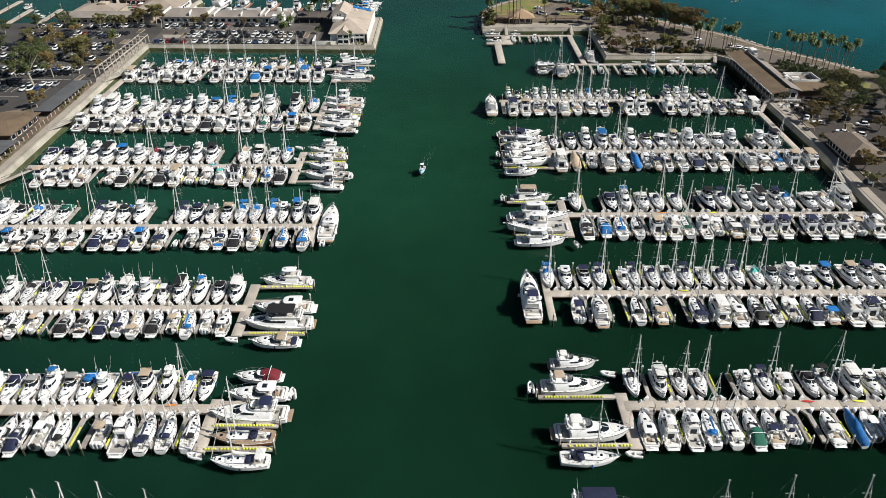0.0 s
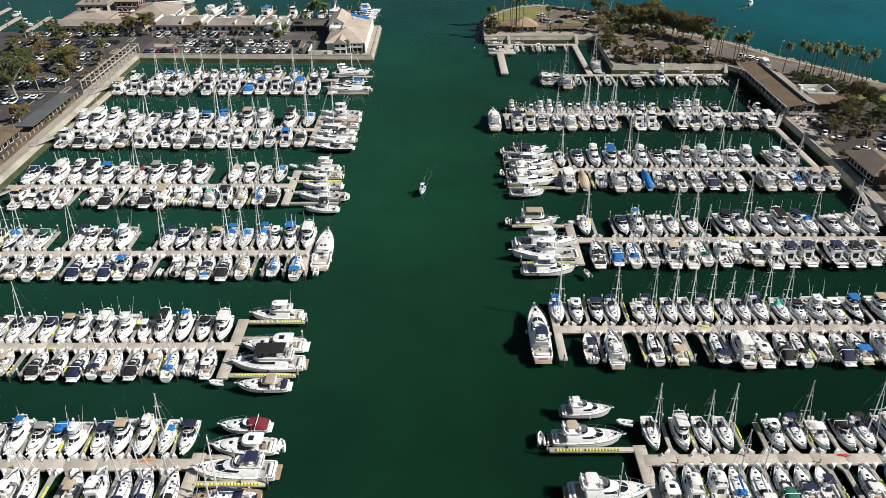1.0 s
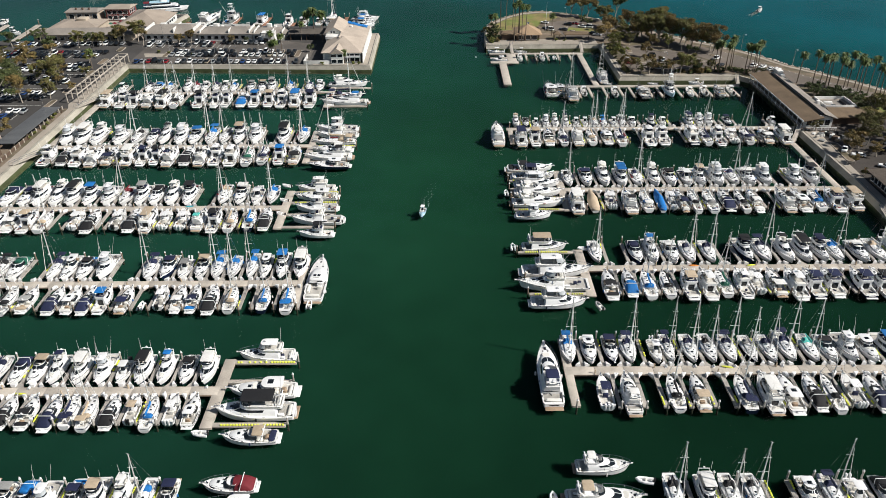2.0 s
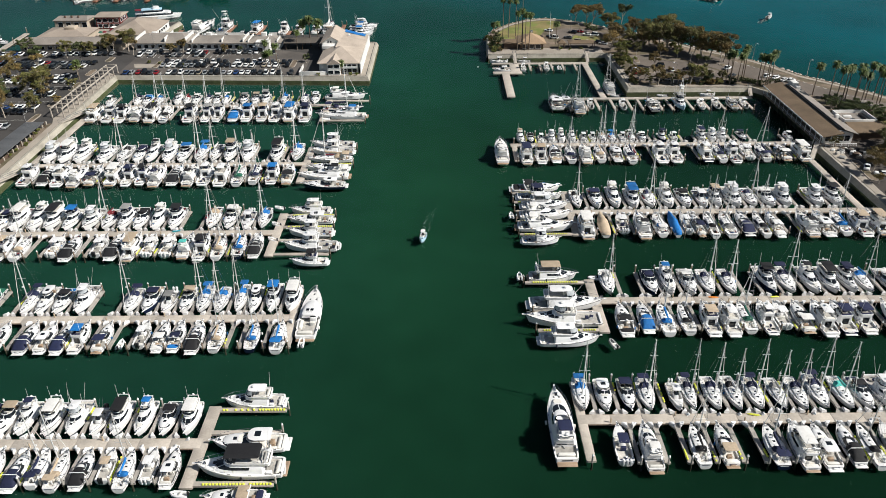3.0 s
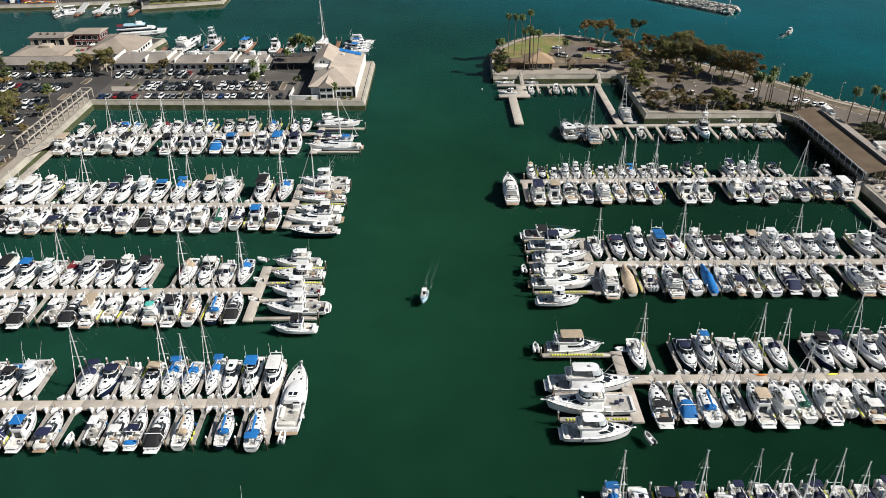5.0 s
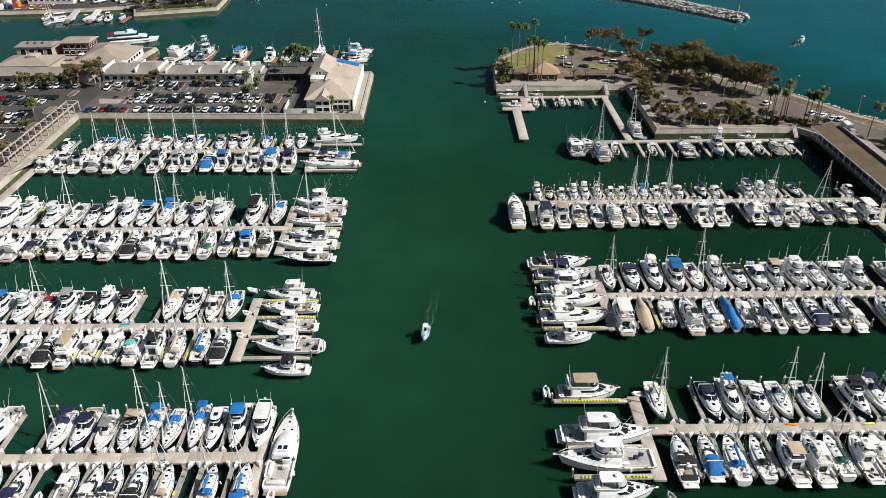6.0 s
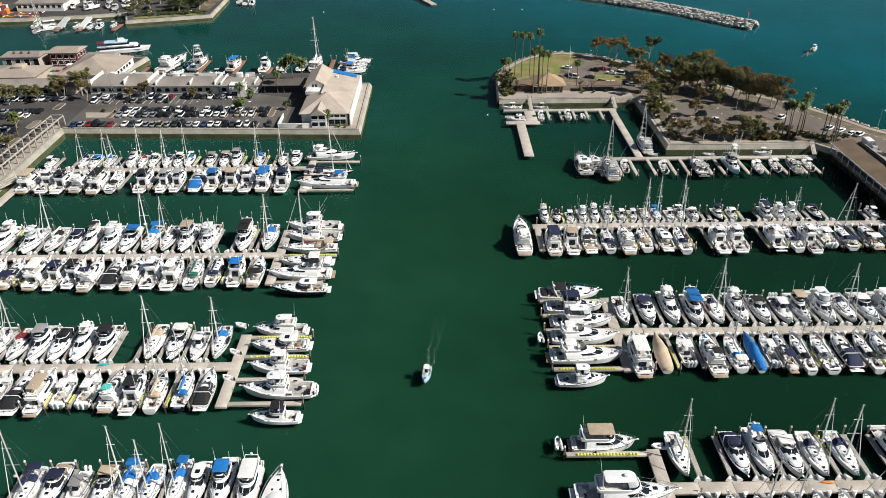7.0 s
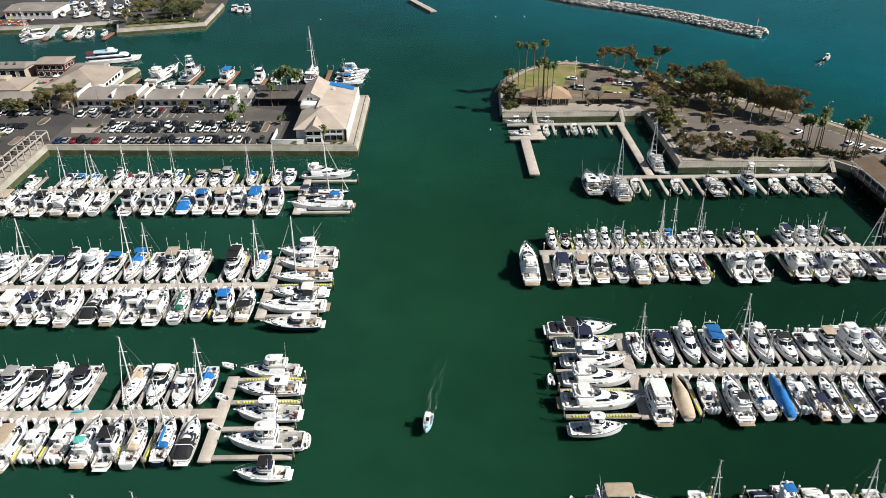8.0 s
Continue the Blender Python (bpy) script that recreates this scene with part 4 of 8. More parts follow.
def long_cruiser_forms():
    """Long plain white cruiser: clean foredeck, two small dark panes on the low house, open cockpit with benches aft."""
    beam = 3.6
    shell, deck, cockpit = hull_form(11, beam, 0.95, 1.6, 0.92, 2.6, (0.03, 0.40), 0.7, 0.24, 1.0, ((0, 3.9, 0.16), (-0.5, 2.7, 0.13), (0.5, 2.7, 0.13)))
    house = [(1.2, 1.4, -1.6, 2.9, 3.4), (1.62, 1.3, -1.6, 2.2, 3.0), (1.95, 1.12, -1.6, 1.2, 2.2), (2.04, 0.8, -1.5, 0.7, 1.6)]
    body = Solid().pods(house)
    for x in (-0.36, 0.36):
        body.box(x - 0.28, x + 0.28, -0.75, -0.15, 2.0, 2.075, 1, 0.05)
    body.box(-0.5, 0.5, -1.1, -0.95, 2.0, 2.07, 2, 0.03)
    return [("hull", shell), ("deck", deck), ("cockpit", cockpit), ("deckhouse", body.mesh("deckhouse", GEL, GLASS, CANVAS["y"])),
            ("helm_console", Solid().box(0.2, 1.3, -2.1, -1.65, 0.7, 1.75, 0, 0.1).box(0.3, 1.2, -2.0, -1.8, 1.74, 1.95, 1, 0.05).mesh("helm_console", GEL, BLACKPLASTIC)),
            ("helm_seat", Solid().box(0.3, 1.2, -2.9, -2.45, 0.7, 1.5, 0, 0.12).mesh("helm_seat", VINYL)),
            ("settee", Solid().box(-1.4, -0.85, -3.6, -1.8, 0.7, 1.15, 0, 0.12).mesh("settee", VINYL)),
            ("cockpit_seat", Solid().box(-1.35, 1.0, -4.9, -4.35, 0.7, 1.2, 0, 0.12).mesh("cockpit_seat", VINYL)),
            ("swim_platform", bar(-1.5, 1.5, -6.0, -5.45, 0.3, 0.42, "swim_platform", TEAK, 0.1)),
            ("bow_rail", rail_form(11, beam, 1.62, 0.92, 2.6, 0.55))]


def far_forms(forms):
    names = [f[0] for f in forms]
    sets, order = {}, []
    for f in forms:
        to = CARRIED.get(f[0], f[0])
        if f[0] == "window" and "coachroof" in names:
            to = "coachroof"
        if f[0] == "windshield" and "console" in names:
            to = "console"
        if to not in names:
            to = f[0]
        if f[0] == "outboard":
            to = "hull"
        if to not in sets:
            sets[to] = []
            order.append(to)
        sets[to].append((f[1], f[2]) if len(f) > 2 else f[1])
    out = []
    for to in order:
        first = sets[to][0]
        out.append((to, joined(to, sets[to]) if len(sets[to]) > 1 and not isinstance(first, tuple) else joined(to, [first[0]] + sets[to][1:]) if isinstance(first, tuple) else first))
    return out


far_made, clutter_made, gear_made = {}, {}, {}
stow = random.Random(77)
fender_mesh = {}
CLUTTER = (CANVAS["n"], CANVAS["k"], CANVAS["b"], CANVAS["t"], CANVAS["y"], CANVAS["y"], VINYL, TEAK, BLACKPLASTIC, BLACKPLASTIC, GEL, CANVAS["n"], CANVAS["r"])


def clutter(kind, v):
    """Loose gear left about a boat: coolers, coiled lines, cushions, bags and covers."""
    r, s = random.Random(31 * v + ord(kind)), Solid()
    w = NOMINAL_BEAM[kind] / 2

    def item(x, y, z, a, b, t):
        s.box(x - a, x + a, y - b, y + b, z, z + t, r.randrange(len(CLUTTER)))
    for i in range(7):
        item(r.uniform(-0.62, 0.62) * w, r.uniform(-5.0, -2.9), 0.46, r.uniform(0.1, 0.34), r.uniform(0.1, 0.34), r.uniform(0.15, 0.6))
    for i in range(5):
        sd, y = r.choice((-1, 1)), r.uniform(-4.6, 2.2)
        item(sd * (w - 0.22), y, 1.0 if y < 0 else 1.12, 0.1, r.uniform(0.15, 0.5), 0.14)
    for i in range(3):
        item(r.uniform(-0.5, 0.5), r.uniform(3.4, 4.6), 1.3 if kind == "s" else 1.42, r.uniform(0.08, 0.2), r.uniform(0.08, 0.25), 0.14)
    if kind == "s":
        sd = r.choice((-1, 1))
        item(sd * (w - 0.25), r.uniform(-1, 1.5), 1.15, 0.2, 1.1, 0.22)
    return s.mesh("clutter", *CLUTTER)


def dressed(forms, kind, v):
    """The forms of a boat with one of a few sets of loose gear in its cockpit."""
    if kind not in "efcs":
        return forms
    if (kind, v) not in clutter_made:
        clutter_made[kind, v] = clutter(kind, v)
    return [(f[0], joined(f[0], [f[1], clutter_made[kind, v]]), *f[2:]) if f[0] == "cockpit" else f for f in forms]



def gear_form(word, m):
    """One piece of loose gear, on its own base."""
    s = Solid()
    if word == "cooler":
        s.box(-0.3, 0.3, -0.2, 0.2, 0, 0.32, 0, 0.04).box(-0.32, 0.32, -0.22, 0.22, 0.325, 0.40, 1, 0.03)
    elif word == "cushion":
        s.box(-0.45, 0.45, -0.28, 0.28, 0, 0.14, 0, 0.05)
    elif word == "gear_bag":
        s.loft([[(0.17 * w * math.cos(t), y, 0.17 + 0.17 * w * math.sin(t)) for t in [math.pi / 3 * i for i in range(6)]] for y, w in ((-0.42, 0.5), (-0.3, 1), (0.3, 1), (0.42, 0.5))])
    else:
        for i in range(2):
            q = [(0.26 * math.cos(math.pi / 4 * k), 0.26 * math.sin(math.pi / 4 * k), 0.05 + 0.09 * i) for k in range(9)]
            for a, b in zip(q, q[1:]):
                s.tube(a, b, 0.05, 0.05, 4)
    return s.mesh(word, m, GEL)


def boat(code, x, y, heading, length, beam=None, group="", shape=None, wood=False, tint=None):
    """A boat of a kind and canvas colour; heading is where its bow points, in degrees from north, anticlockwise."""
    kind, colour = code[0].lower(), code[1]
    dark = code[0].isupper()
    if shape is None:
        shape = pick.randrange(3)
        if kind == "e":
            shape = pick.choice((0, 2, 2, 3)) if colour in "wyt" else pick.choice((0, 1, 1, 3))
        if kind == "f":
            shape = pick.choice((0, 0, 2, 3, 4, 4) if colour == "w" else (1, 1, 2, 3))
    if kind in "kd":
        shape = 0 if colour != "y" else 1
    key = (kind, shape, pick.randrange(4))
    if key not in made_forms:
        made_forms[key] = yacht_forms() if key[:2] == ("f", 3) else long_cruiser_forms() if key[:2] == ("e", 4) else FORMS[kind](shape)
    far = y > 205 and kind != "d"
    if far and key not in far_made:
        far_made[key] = far_forms(dressed(made_forms[key], kind, key[2]))
    if beam is None:
        beam = {"e": 0.27 * length + 0.6, "f": 0.27 * length + 0.8, "s": 0.25 * length + 0.55, "c": 0.26 * length + 0.5, "k": 0.27 * length + 0.4, "d": 0.46 * length}[kind]
    sx, sy = beam / NOMINAL_BEAM[kind], length / 11
    sz = (0.38 * sy + 0.62) * (1.0 if kind != "d" else 0.55)
    m = Matrix.Translation((x, y, 0)) @ Matrix.Rotation(radians(heading), 4, "Z") @ Matrix.Diagonal((sx, sy, sz, 1))
    name, words = BOAT[kind]
    tone = "varnished wooden" if wood else "dark-hulled" if dark else "white"
    with_what = {"s": "%s sail cover and dodger", "k": "full %s canvas cover", "d": "%s seat and outboard", "c": "%s top over the helm"}.get(kind, "%s canvas top")
    with_what = with_what % CANVAS_WORDS[colour]
    root = thing(name, m, "%s %s with %s" % (tone, words, with_what), "sailboat" if kind == "s" else "dinghy" if kind == "d" else "boat", group)
    second = pick.choice("nnkkbty")
    for item in far_made[key] if far else made_forms[key]:
        part_name, mesh = item[0], item[1]
        mats = None
        if part_name == "hull":
            side = HULLS["wood" if wood else "dark"] if dark or wood else GEL
            mats = (side, KEELPAINT, GEL if dark or wood else pick.choice(ACCENTS))
            if tint:
                mats = (tint, KEELPAINT, tint, tint)[:4 if far else 3]
        if part_name == "deck" and (tint or wood):
            mats = (tint or TEAK,)
        if part_name in CANVAS_PARTS:
            mats = (CANVAS[colour],)
            if part_name == "cockpit_cover" and shape == 0 and colour != "w" or part_name == "dodger" and colour == "w":
                mats = (CANVAS[second],)
        if part_name == "t_top" and colour != "w":
            mats = (CANVAS[colour],)
        part(part_name, mesh, root, mats, at=item[2] if len(item) > 2 else None)
    # loose gear and fenders hung over the sides of the nearer boats
    if not far and kind in "efcs":
        half = NOMINAL_BEAM[kind] / 2
        for word in stow.sample(("cooler", "cushion", "gear_bag", "rope_coil", "cushion"), 1 + stow.randrange(2)):
            tone = stow.choice("nkytwk")
            if (word, tone) not in gear_made:
                gear_made[word, tone] = gear_form(word, CANVAS[tone])
            part(word, gear_made[word, tone], root, at=Matrix.Translation((stow.uniform(-0.6, 0.6) * half, stow.uniform(-4.9, -3.0), 0.48)) @ Matrix.Rotation(stow.uniform(0, 3.1), 4, "Z"))
    if y < 205 and kind in "efcs":
        tone = pick.choice(("n", "k", "w", "w", "b"))
        if tone not in fender_mesh:
            fender_mesh[tone] = Solid().stack([(0.15, 0.05, -0.05, 0.05, 0.02), (0.25, 0.14, -0.14, 0.14, 0.08), (0.8, 0.14, -0.14, 0.14, 0.08), (0.92, 0.05, -0.05, 0.05, 0.02)]).mesh("fender", CANVAS[tone])
        for sd in (-1, 1):
            part("fender", fender_mesh[tone], root, at=Matrix.Translation((sd * (NOMINAL_BEAM[kind] / 2 + 0.06), pick.uniform(-3.6, 1.2), 0)))
    return root


def fishing_gear(root, length, deep=0.5, high=True):
    """Outriggers, bait tanks, worn decks and on some a tower over the bridge of a working boat."""
    tower = Solid()
    for x in (-1.1, 1.1):
        for y in (-1.6, 0.4):
            tower.tube((x, y, 2.6), (x * 0.5, -0.6 + (y + 0.6) * 0.4, 7.4), 0.05, sides=4)
    for z, k in ((4.4, 0.82), (5.9, 0.66)):
        tower.bent([(-1.1 * k, -0.6 - k, z), (1.1 * k, -0.6 - k, z), (1.1 * k, -0.6 + k, z), (-1.1 * k, -0.6 + k, z), (-1.1 * k, -0.6 - k, z)], 0.04)
    tower.box(-0.75, 0.75, -1.3, 0.1, 6.3, 6.4, bevel=0.02).stack([(7.35, 0.8, -1.4, 0.3, 0.2), (7.45, 0.75, -1.35, 0.25, 0.2)])
    if high:
        part("tuna_tower", tower.mesh("tuna_tower", ALLOY), root)
    for ob in root.children:
        kind = ob.name.split(".")[0]
        for k, slot in enumerate(ob.material_slots):
            if slot.material in (DECK, SOLE) and kind == "hull" or kind == "bimini" and k == 0:
                slot.link = "OBJECT"
                slot.material = WORKDECK if kind != "bimini" else CANVAS["y"]
    for side in (-1, 1):
        part("outrigger", Solid().tube((side * 1.6, 0.2, 1.6), (side * 2.6, -3.4, 9.0), 0.05, 0.02, 4).mesh("outrigger", ALLOY), root)
    for i in range(3):
        part("bait_tank", Solid().box(-0.4, 0.4, -0.35, 0.35, deep, deep + pick.uniform(0.4, 0.9), bevel=0.08).mesh("bait_tank", (CANVAS["b"], CANVAS["k"], CANVAS["y"])[i]), root, at=Matrix.Translation((-0.9 + 0.9 * i, pick.uniform(-4.7, -3.6), 0)))
    part("net_pile", Solid().stack([(deep, 0.6, -0.5, 0.5, 0.3), (deep + 0.35, 0.45, -0.4, 0.4, 0.3), (deep + 0.55, 0.15, -0.15, 0.15, 0.1)]).mesh("net_pile", pick.choice((TIMBER, CANVAS["k"], CANVAS["g"], CANVAS["y"]))), root, at=Matrix.Translation((pick.uniform(-0.7, 0.7), -2.9, 0)))
    for i in range(5):
        part("fishing_rod", Solid().tube((0, 0, 0), (0.1, -0.5, 2.3), 0.03, 0.012, 3).mesh("fishing_rod", BLACKPLASTIC), root, at=Matrix.Translation((-1.2 + 0.6 * i, -5.1, 1.0)))
    rack = Solid()
    for y in (-4.6, -2.6):
        rack.bent([(-1.3, y, 0.9), (-1.3, y, 2.9), (1.3, y, 2.9), (1.3, y, 0.9)], 0.045, 4)
    for x in (-1.3, 0, 1.3):
        rack.tube((x, -4.6, 2.9), (x, -2.6, 2.9), 0.04, sides=4)
    part("gear_frame", rack.mesh("gear_frame", ALLOY), root)


# ---- docks ----
# walkway: its y, its two ends in x, reach of the fingers to the north and to the south
DOCKS = {
    "L1": (112.0, -137.0, -46.0, 9.6, 10.4), "L2": (146.7, -137.5, -47.5, 10.1, 9.6), "L3": (186.9, -138.5, -38.0, 12.1, 11.1), "L4": (228.1, -139.0, -48.5, 13.2, 12.5),
    "L5": (275.2, -139.5, -47.5, 14.8, 13.8), "L6": (332.5, -140.5, -47.5, 11.0, 15.0),
    "R1": (112.6, 36.0, 123.0, 9.6, 10.2), "R2": (152.3, 24.8, 124.0, 10.9, 11.4), "R3": (193.0, 35.2, 125.5, 12.6, 12.0), "R4": (238.9, 36.0, 128.0, 13.2, 13.2),
    "R5": (289.7, 22.5, 130.0, 8.0, 13.4),
}
# where each boat lies along its walkway, and its kind and canvas colour
BERTHS = {
    ("L1", "north"): (
        (-93.4, "fw"), (-90.0, "en"), (-85.9, "ey"), (-81.9, "fb"), (-77.9, "ey"), (-74.3, "eb"), (-70.5, "fw"), (-65.9, "en"),
        (-61.9, "ft"), (-57.6, "fw"), (-53.4, "sw"), (-49.4, "en"),
    ),
    ("L1", "south"): (
        (-84.5, "ew"), (-81.7, "en"), (-77.5, "cw"), (-73.8, "sw"), (-66.0, "ct"), (-61.5, "fw"), (-57.3, "sn"), (-53.4, "sn"),
        (-48.8, "sw"),
    ),
    ("L2", "north"): (
        (-107.7, "fw"), (-102.8, "sk"), (-98.9, "en"), (-96.1, "sn"), (-91.6, "en"), (-87.7, "et"), (-83.7, "fn"), (-78.5, "fw"),
        (-73.7, "fw"), (-69.2, "cw"), (-65.2, "fk"), (-60.4, "fb"), (-55.8, "ek"), (-51.3, "fw"),
    ),
    ("L2", "south"): (
        (-102.1, "ew"), (-99.6, "sw"), (-95.6, "ct"), (-88.1, "ek"), (-83.7, "ek"), (-79.0, "en"), (-75.3, "sn"), (-71.6, "st"),
        (-67.2, "ek"), (-63.0, "ct"), (-59.3, "sb"), (-55.2, "cw"), (-51.2, "et"),
    ),
    ("L3", "north"): (
        (-129.3, "fw"), (-125.0, "ek"), (-120.1, "Sb"), (-116.3, "sk"), (-112.1, "eg"), (-102.0, "sn"), (-98.4, "ey"), (-94.3, "ek"),
        (-89.1, "fw"), (-77.2, "sn"), (-72.8, "En"), (-68.2, "cy"), (-63.9, "et"), (-59.8, "sb"), (-55.6, "sb"), (-50.9, "sb"),
        (-47.4, "ew"), (-43.0, "fb"), (-38.2, "fw"),
    ),
    ("L3", "south"): (
        (-120.3, "fb"), (-116.6, "ew"), (-111.9, "ey"), (-107.2, "sk"), (-102.4, "ey"), (-95.9, "en"), (-91.5, "ew"), (-87.7, "en"),
        (-83.8, "fb"), (-78.6, "en"), (-74.2, "dw"), (-70.0, "cw"), (-65.5, "ew"), (-61.9, "en"), (-57.6, "ek"), (-52.8, "st"),
        (-44.8, "Sb"), (-38.9, "sb"), (-33.6, "dw"),
    ),
    ("L4", "north"): (
        (-134.8, "en"), (-129.5, "en"), (-125.1, "fw"), (-119.8, "fw"), (-115.0, "fk"), (-109.7, "fb"), (-103.9, "fw"), (-98.7, "sr"),
        (-93.9, "fy"), (-89.5, "ek"), (-84.5, "fw"), (-79.3, "fk"), (-68.6, "st"), (-63.5, "ew"), (-58.2, "ck"), (-53.6, "sb"),
    ),
    ("L4", "south"): (
        (-130.1, "ft"), (-125.8, "ew"), (-121.2, "ft"), (-116.8, "sw"), (-107.6, "cw"), (-102.9, "ek"), (-95.5, "ck"), (-91.0, "ek"),
        (-86.1, "ft"), (-81.8, "cy"), (-76.7, "cw"), (-71.6, "fa"), (-67.1, "fk"), (-62.5, "st"), (-57.1, "Sb"), (-52.6, "ek"),
    ),
    ("L5", "north"): (
        (-137.2, "fw"), (-131.5, "fw"), (-126.3, "fw"), (-118.1, "fw"), (-111.8, "sw"), (-106.3, "en"), (-101.9, "fk"), (-96.1, "fw"),
        (-91.1, "eb"), (-85.1, "sb"), (-80.2, "sw"), (-75.0, "ft"), (-68.9, "fw"), (-58.8, "fk"), (-51.9, "sb"),
    ),
    ("L5", "south"): (
        (-136.5, "fw"), (-130.3, "ek"), (-125.4, "fw"), (-120.0, "fw"), (-115.1, "en"), (-108.3, "fw"), (-103.2, "fn"), (-98.9, "fk"),
        (-94.1, "fn"), (-88.5, "ek"), (-83.4, "fk"), (-78.6, "fw"), (-73.1, "fw"), (-67.7, "sg"), (-62.6, "sn"), (-56.8, "fb"),
        (-51.7, "ek"),
    ),
    ("L6", "north"): (
        (-137.5, "cw"), (-126.4, "sn"), (-122.5, "eb"), (-117.8, "sw"), (-109.9, "fk"), (-106.0, "sr"), (-102.5, "ew"), (-97.8, "sn"),
        (-93.9, "ew"), (-90.3, "sw"), (-82.9, "ey"), (-78.2, "et"), (-74.0, "fy"), (-66.2, "sb"), (-58.0, "sw"), (-53.6, "ew"),
    ),
    ("L6", "south"): (
        (-137.2, "ft"), (-131.1, "fw"), (-126.2, "fk"), (-120.4, "fw"), (-114.4, "fk"), (-109.3, "sw"), (-99.7, "fk"), (-93.0, "fy"),
        (-88.7, "fy"), (-82.4, "eb"), (-77.3, "fb"), (-71.4, "ft"), (-66.4, "fw"), (-60.8, "fb"), (-54.7, "fn"),
    ),
    ("R1", "north"): (
        (39.0, "sk"), (44.5, "fw"), (48.8, "sk"), (52.9, "sw"), (62.4, "et"), (66.5, "sn"), (70.7, "cw"), (75.6, "ek"),
        (79.5, "sk"), (84.4, "fw"), (88.4, "ey"), (92.4, "ew"),
    ),
    ("R1", "south"): (
        (38.9, "ew"), (42.9, "fw"), (47.4, "fw"), (51.1, "sb"), (55.1, "sw"), (59.3, "eg"), (62.9, "en"), (66.7, "cn"),
        (74.5, "ew"), (79.1, "kb"), (82.2, "cw"), (85.9, "fw"),
    ),
    ("R2", "north"): (
        (26.3, "sb"), (30.8, "ew"), (35.5, "En"), (39.5, "sn"), (45.3, "cw"), (48.2, "sn"), (53.0, "sn"), (57.2, "sw"),
        (61.5, "sn"), (66.0, "Sy"), (70.2, "sn"), (74.4, "sn"), (79.3, "sa"), (83.2, "ek"), (87.5, "fw"), (92.0, "ew"),
        (96.2, "Fb"), (102.8, "ft"), (107.0, "fn"), (111.1, "ew"),
    ),
    ("R2", "south"): (
        (31.7, "cn"), (36.7, "fw"), (45.9, "sk"), (50.9, "et"), (60.0, "Sn"), (64.9, "fw"), (69.1, "ew"), (74.1, "ek"),
        (77.8, "sk"), (82.4, "cw"), (86.8, "en"), (90.8, "eb"), (95.9, "fw"), (100.3, "fn"), (104.7, "ew"),
    ),
    ("R3", "north"): (
        (39.6, "sw"), (50.2, "En"), (54.6, "fb"), (59.8, "ew"), (64.4, "sw"), (69.8, "sn"), (79.5, "Fk"), (84.4, "sn"),
        (90.3, "fk"), (94.9, "fk"), (99.5, "fn"), (103.5, "sb"), (109.9, "ew"), (114.8, "sw"), (120.0, "fy"),
    ),
    ("R3", "south"): (
        (40.3, "ek"), (45.4, "eb"), (49.9, "sb"), (54.7, "sk"), (60.0, "ft"), (64.5, "fw"), (68.8, "sg"), (73.4, "fw"),
        (77.3, "cw"), (81.8, "ew"), (86.3, "fw"), (90.8, "Fn"), (95.6, "fn"), (103.1, "Fn"), (107.9, "fk"), (112.4, "fk"),
        (117.0, "ct"), (121.5, "fw"),
    ),
    ("R4", "north"): (
        (38.9, "sw"), (44.8, "en"), (50.5, "fw"), (55.9, "fb"), (61.0, "sw"), (66.4, "fw"), (71.7, "ek"), (76.8, "cn"),
        (81.0, "ft"), (86.6, "fw"), (91.7, "sw"), (96.8, "ew"), (101.7, "fw"), (111.2, "fw"), (116.8, "fk"),
    ),
    ("R4", "south"): (
        (38.9, "fw"), (44.1, "kt"), (49.6, "cw"), (54.8, "fk"), (60.0, "sw"), (64.2, "kb"), (67.8, "cn"), (70.8, "en"),
        (74.5, "sw"), (79.2, "sw"), (84.2, "En"), (88.8, "sk"), (92.6, "ew"), (101.7, "fk"), (106.4, "ew"), (111.5, "sb"),
        (116.6, "ft"), (121.9, "ft"),
    ),
    ("R5", "north"): (
        (26.5, "ft"), (30.1, "Ek"), (33.9, "cw"), (37.6, "fw"), (41.3, "fw"), (45.1, "fn"), (49.1, "cw"), (52.4, "cw"),
        (56.2, "sw"), (59.5, "sb"), (63.2, "cg"), (66.5, "sw"), (70.3, "ew"), (77.3, "Fn"), (81.6, "ck"), (91.5, "fn"),
        (95.3, "fw"), (99.0, "fw"), (106.1, "En"), (122.8, "cw"),
    ),
    ("R5", "south"): (
        (27.0, "fn"), (32.0, "ft"), (37.0, "ek"), (42.2, "sw"), (47.2, "fw"), (52.3, "st"), (57.9, "ew"), (62.6, "sn"),
        (72.7, "fw"), (77.6, "fw"), (88.2, "Fw"), (93.1, "sn"), (97.4, "fw"), (102.9, "ck"), (108.1, "sn"), (114.9, "ew"),
        (120.9, "fw"),
    ),
}
WIDE = 1.3
module_meshes = {}


def slab(name, x0, x1, y0, y1, z0, z1, m, parent, bevel=0.04):
    """A block under a parent, with its mesh shared between blocks of one size."""
    key = (name, round(x1 - x0, 2), round(y1 - y0, 2), round(z1 - z0, 2), m.name)
    if key not in module_meshes:
        module_meshes[key] = Solid().box(-(x1 - x0) / 2, (x1 - x0) / 2, -(y1 - y0) / 2, (y1 - y0) / 2, 0, z1 - z0, bevel=bevel).mesh(name, m)
    return part(name, module_meshes[key], parent, at=Matrix.Translation(((x0 + x1) / 2, (y0 + y1) / 2, z0)))


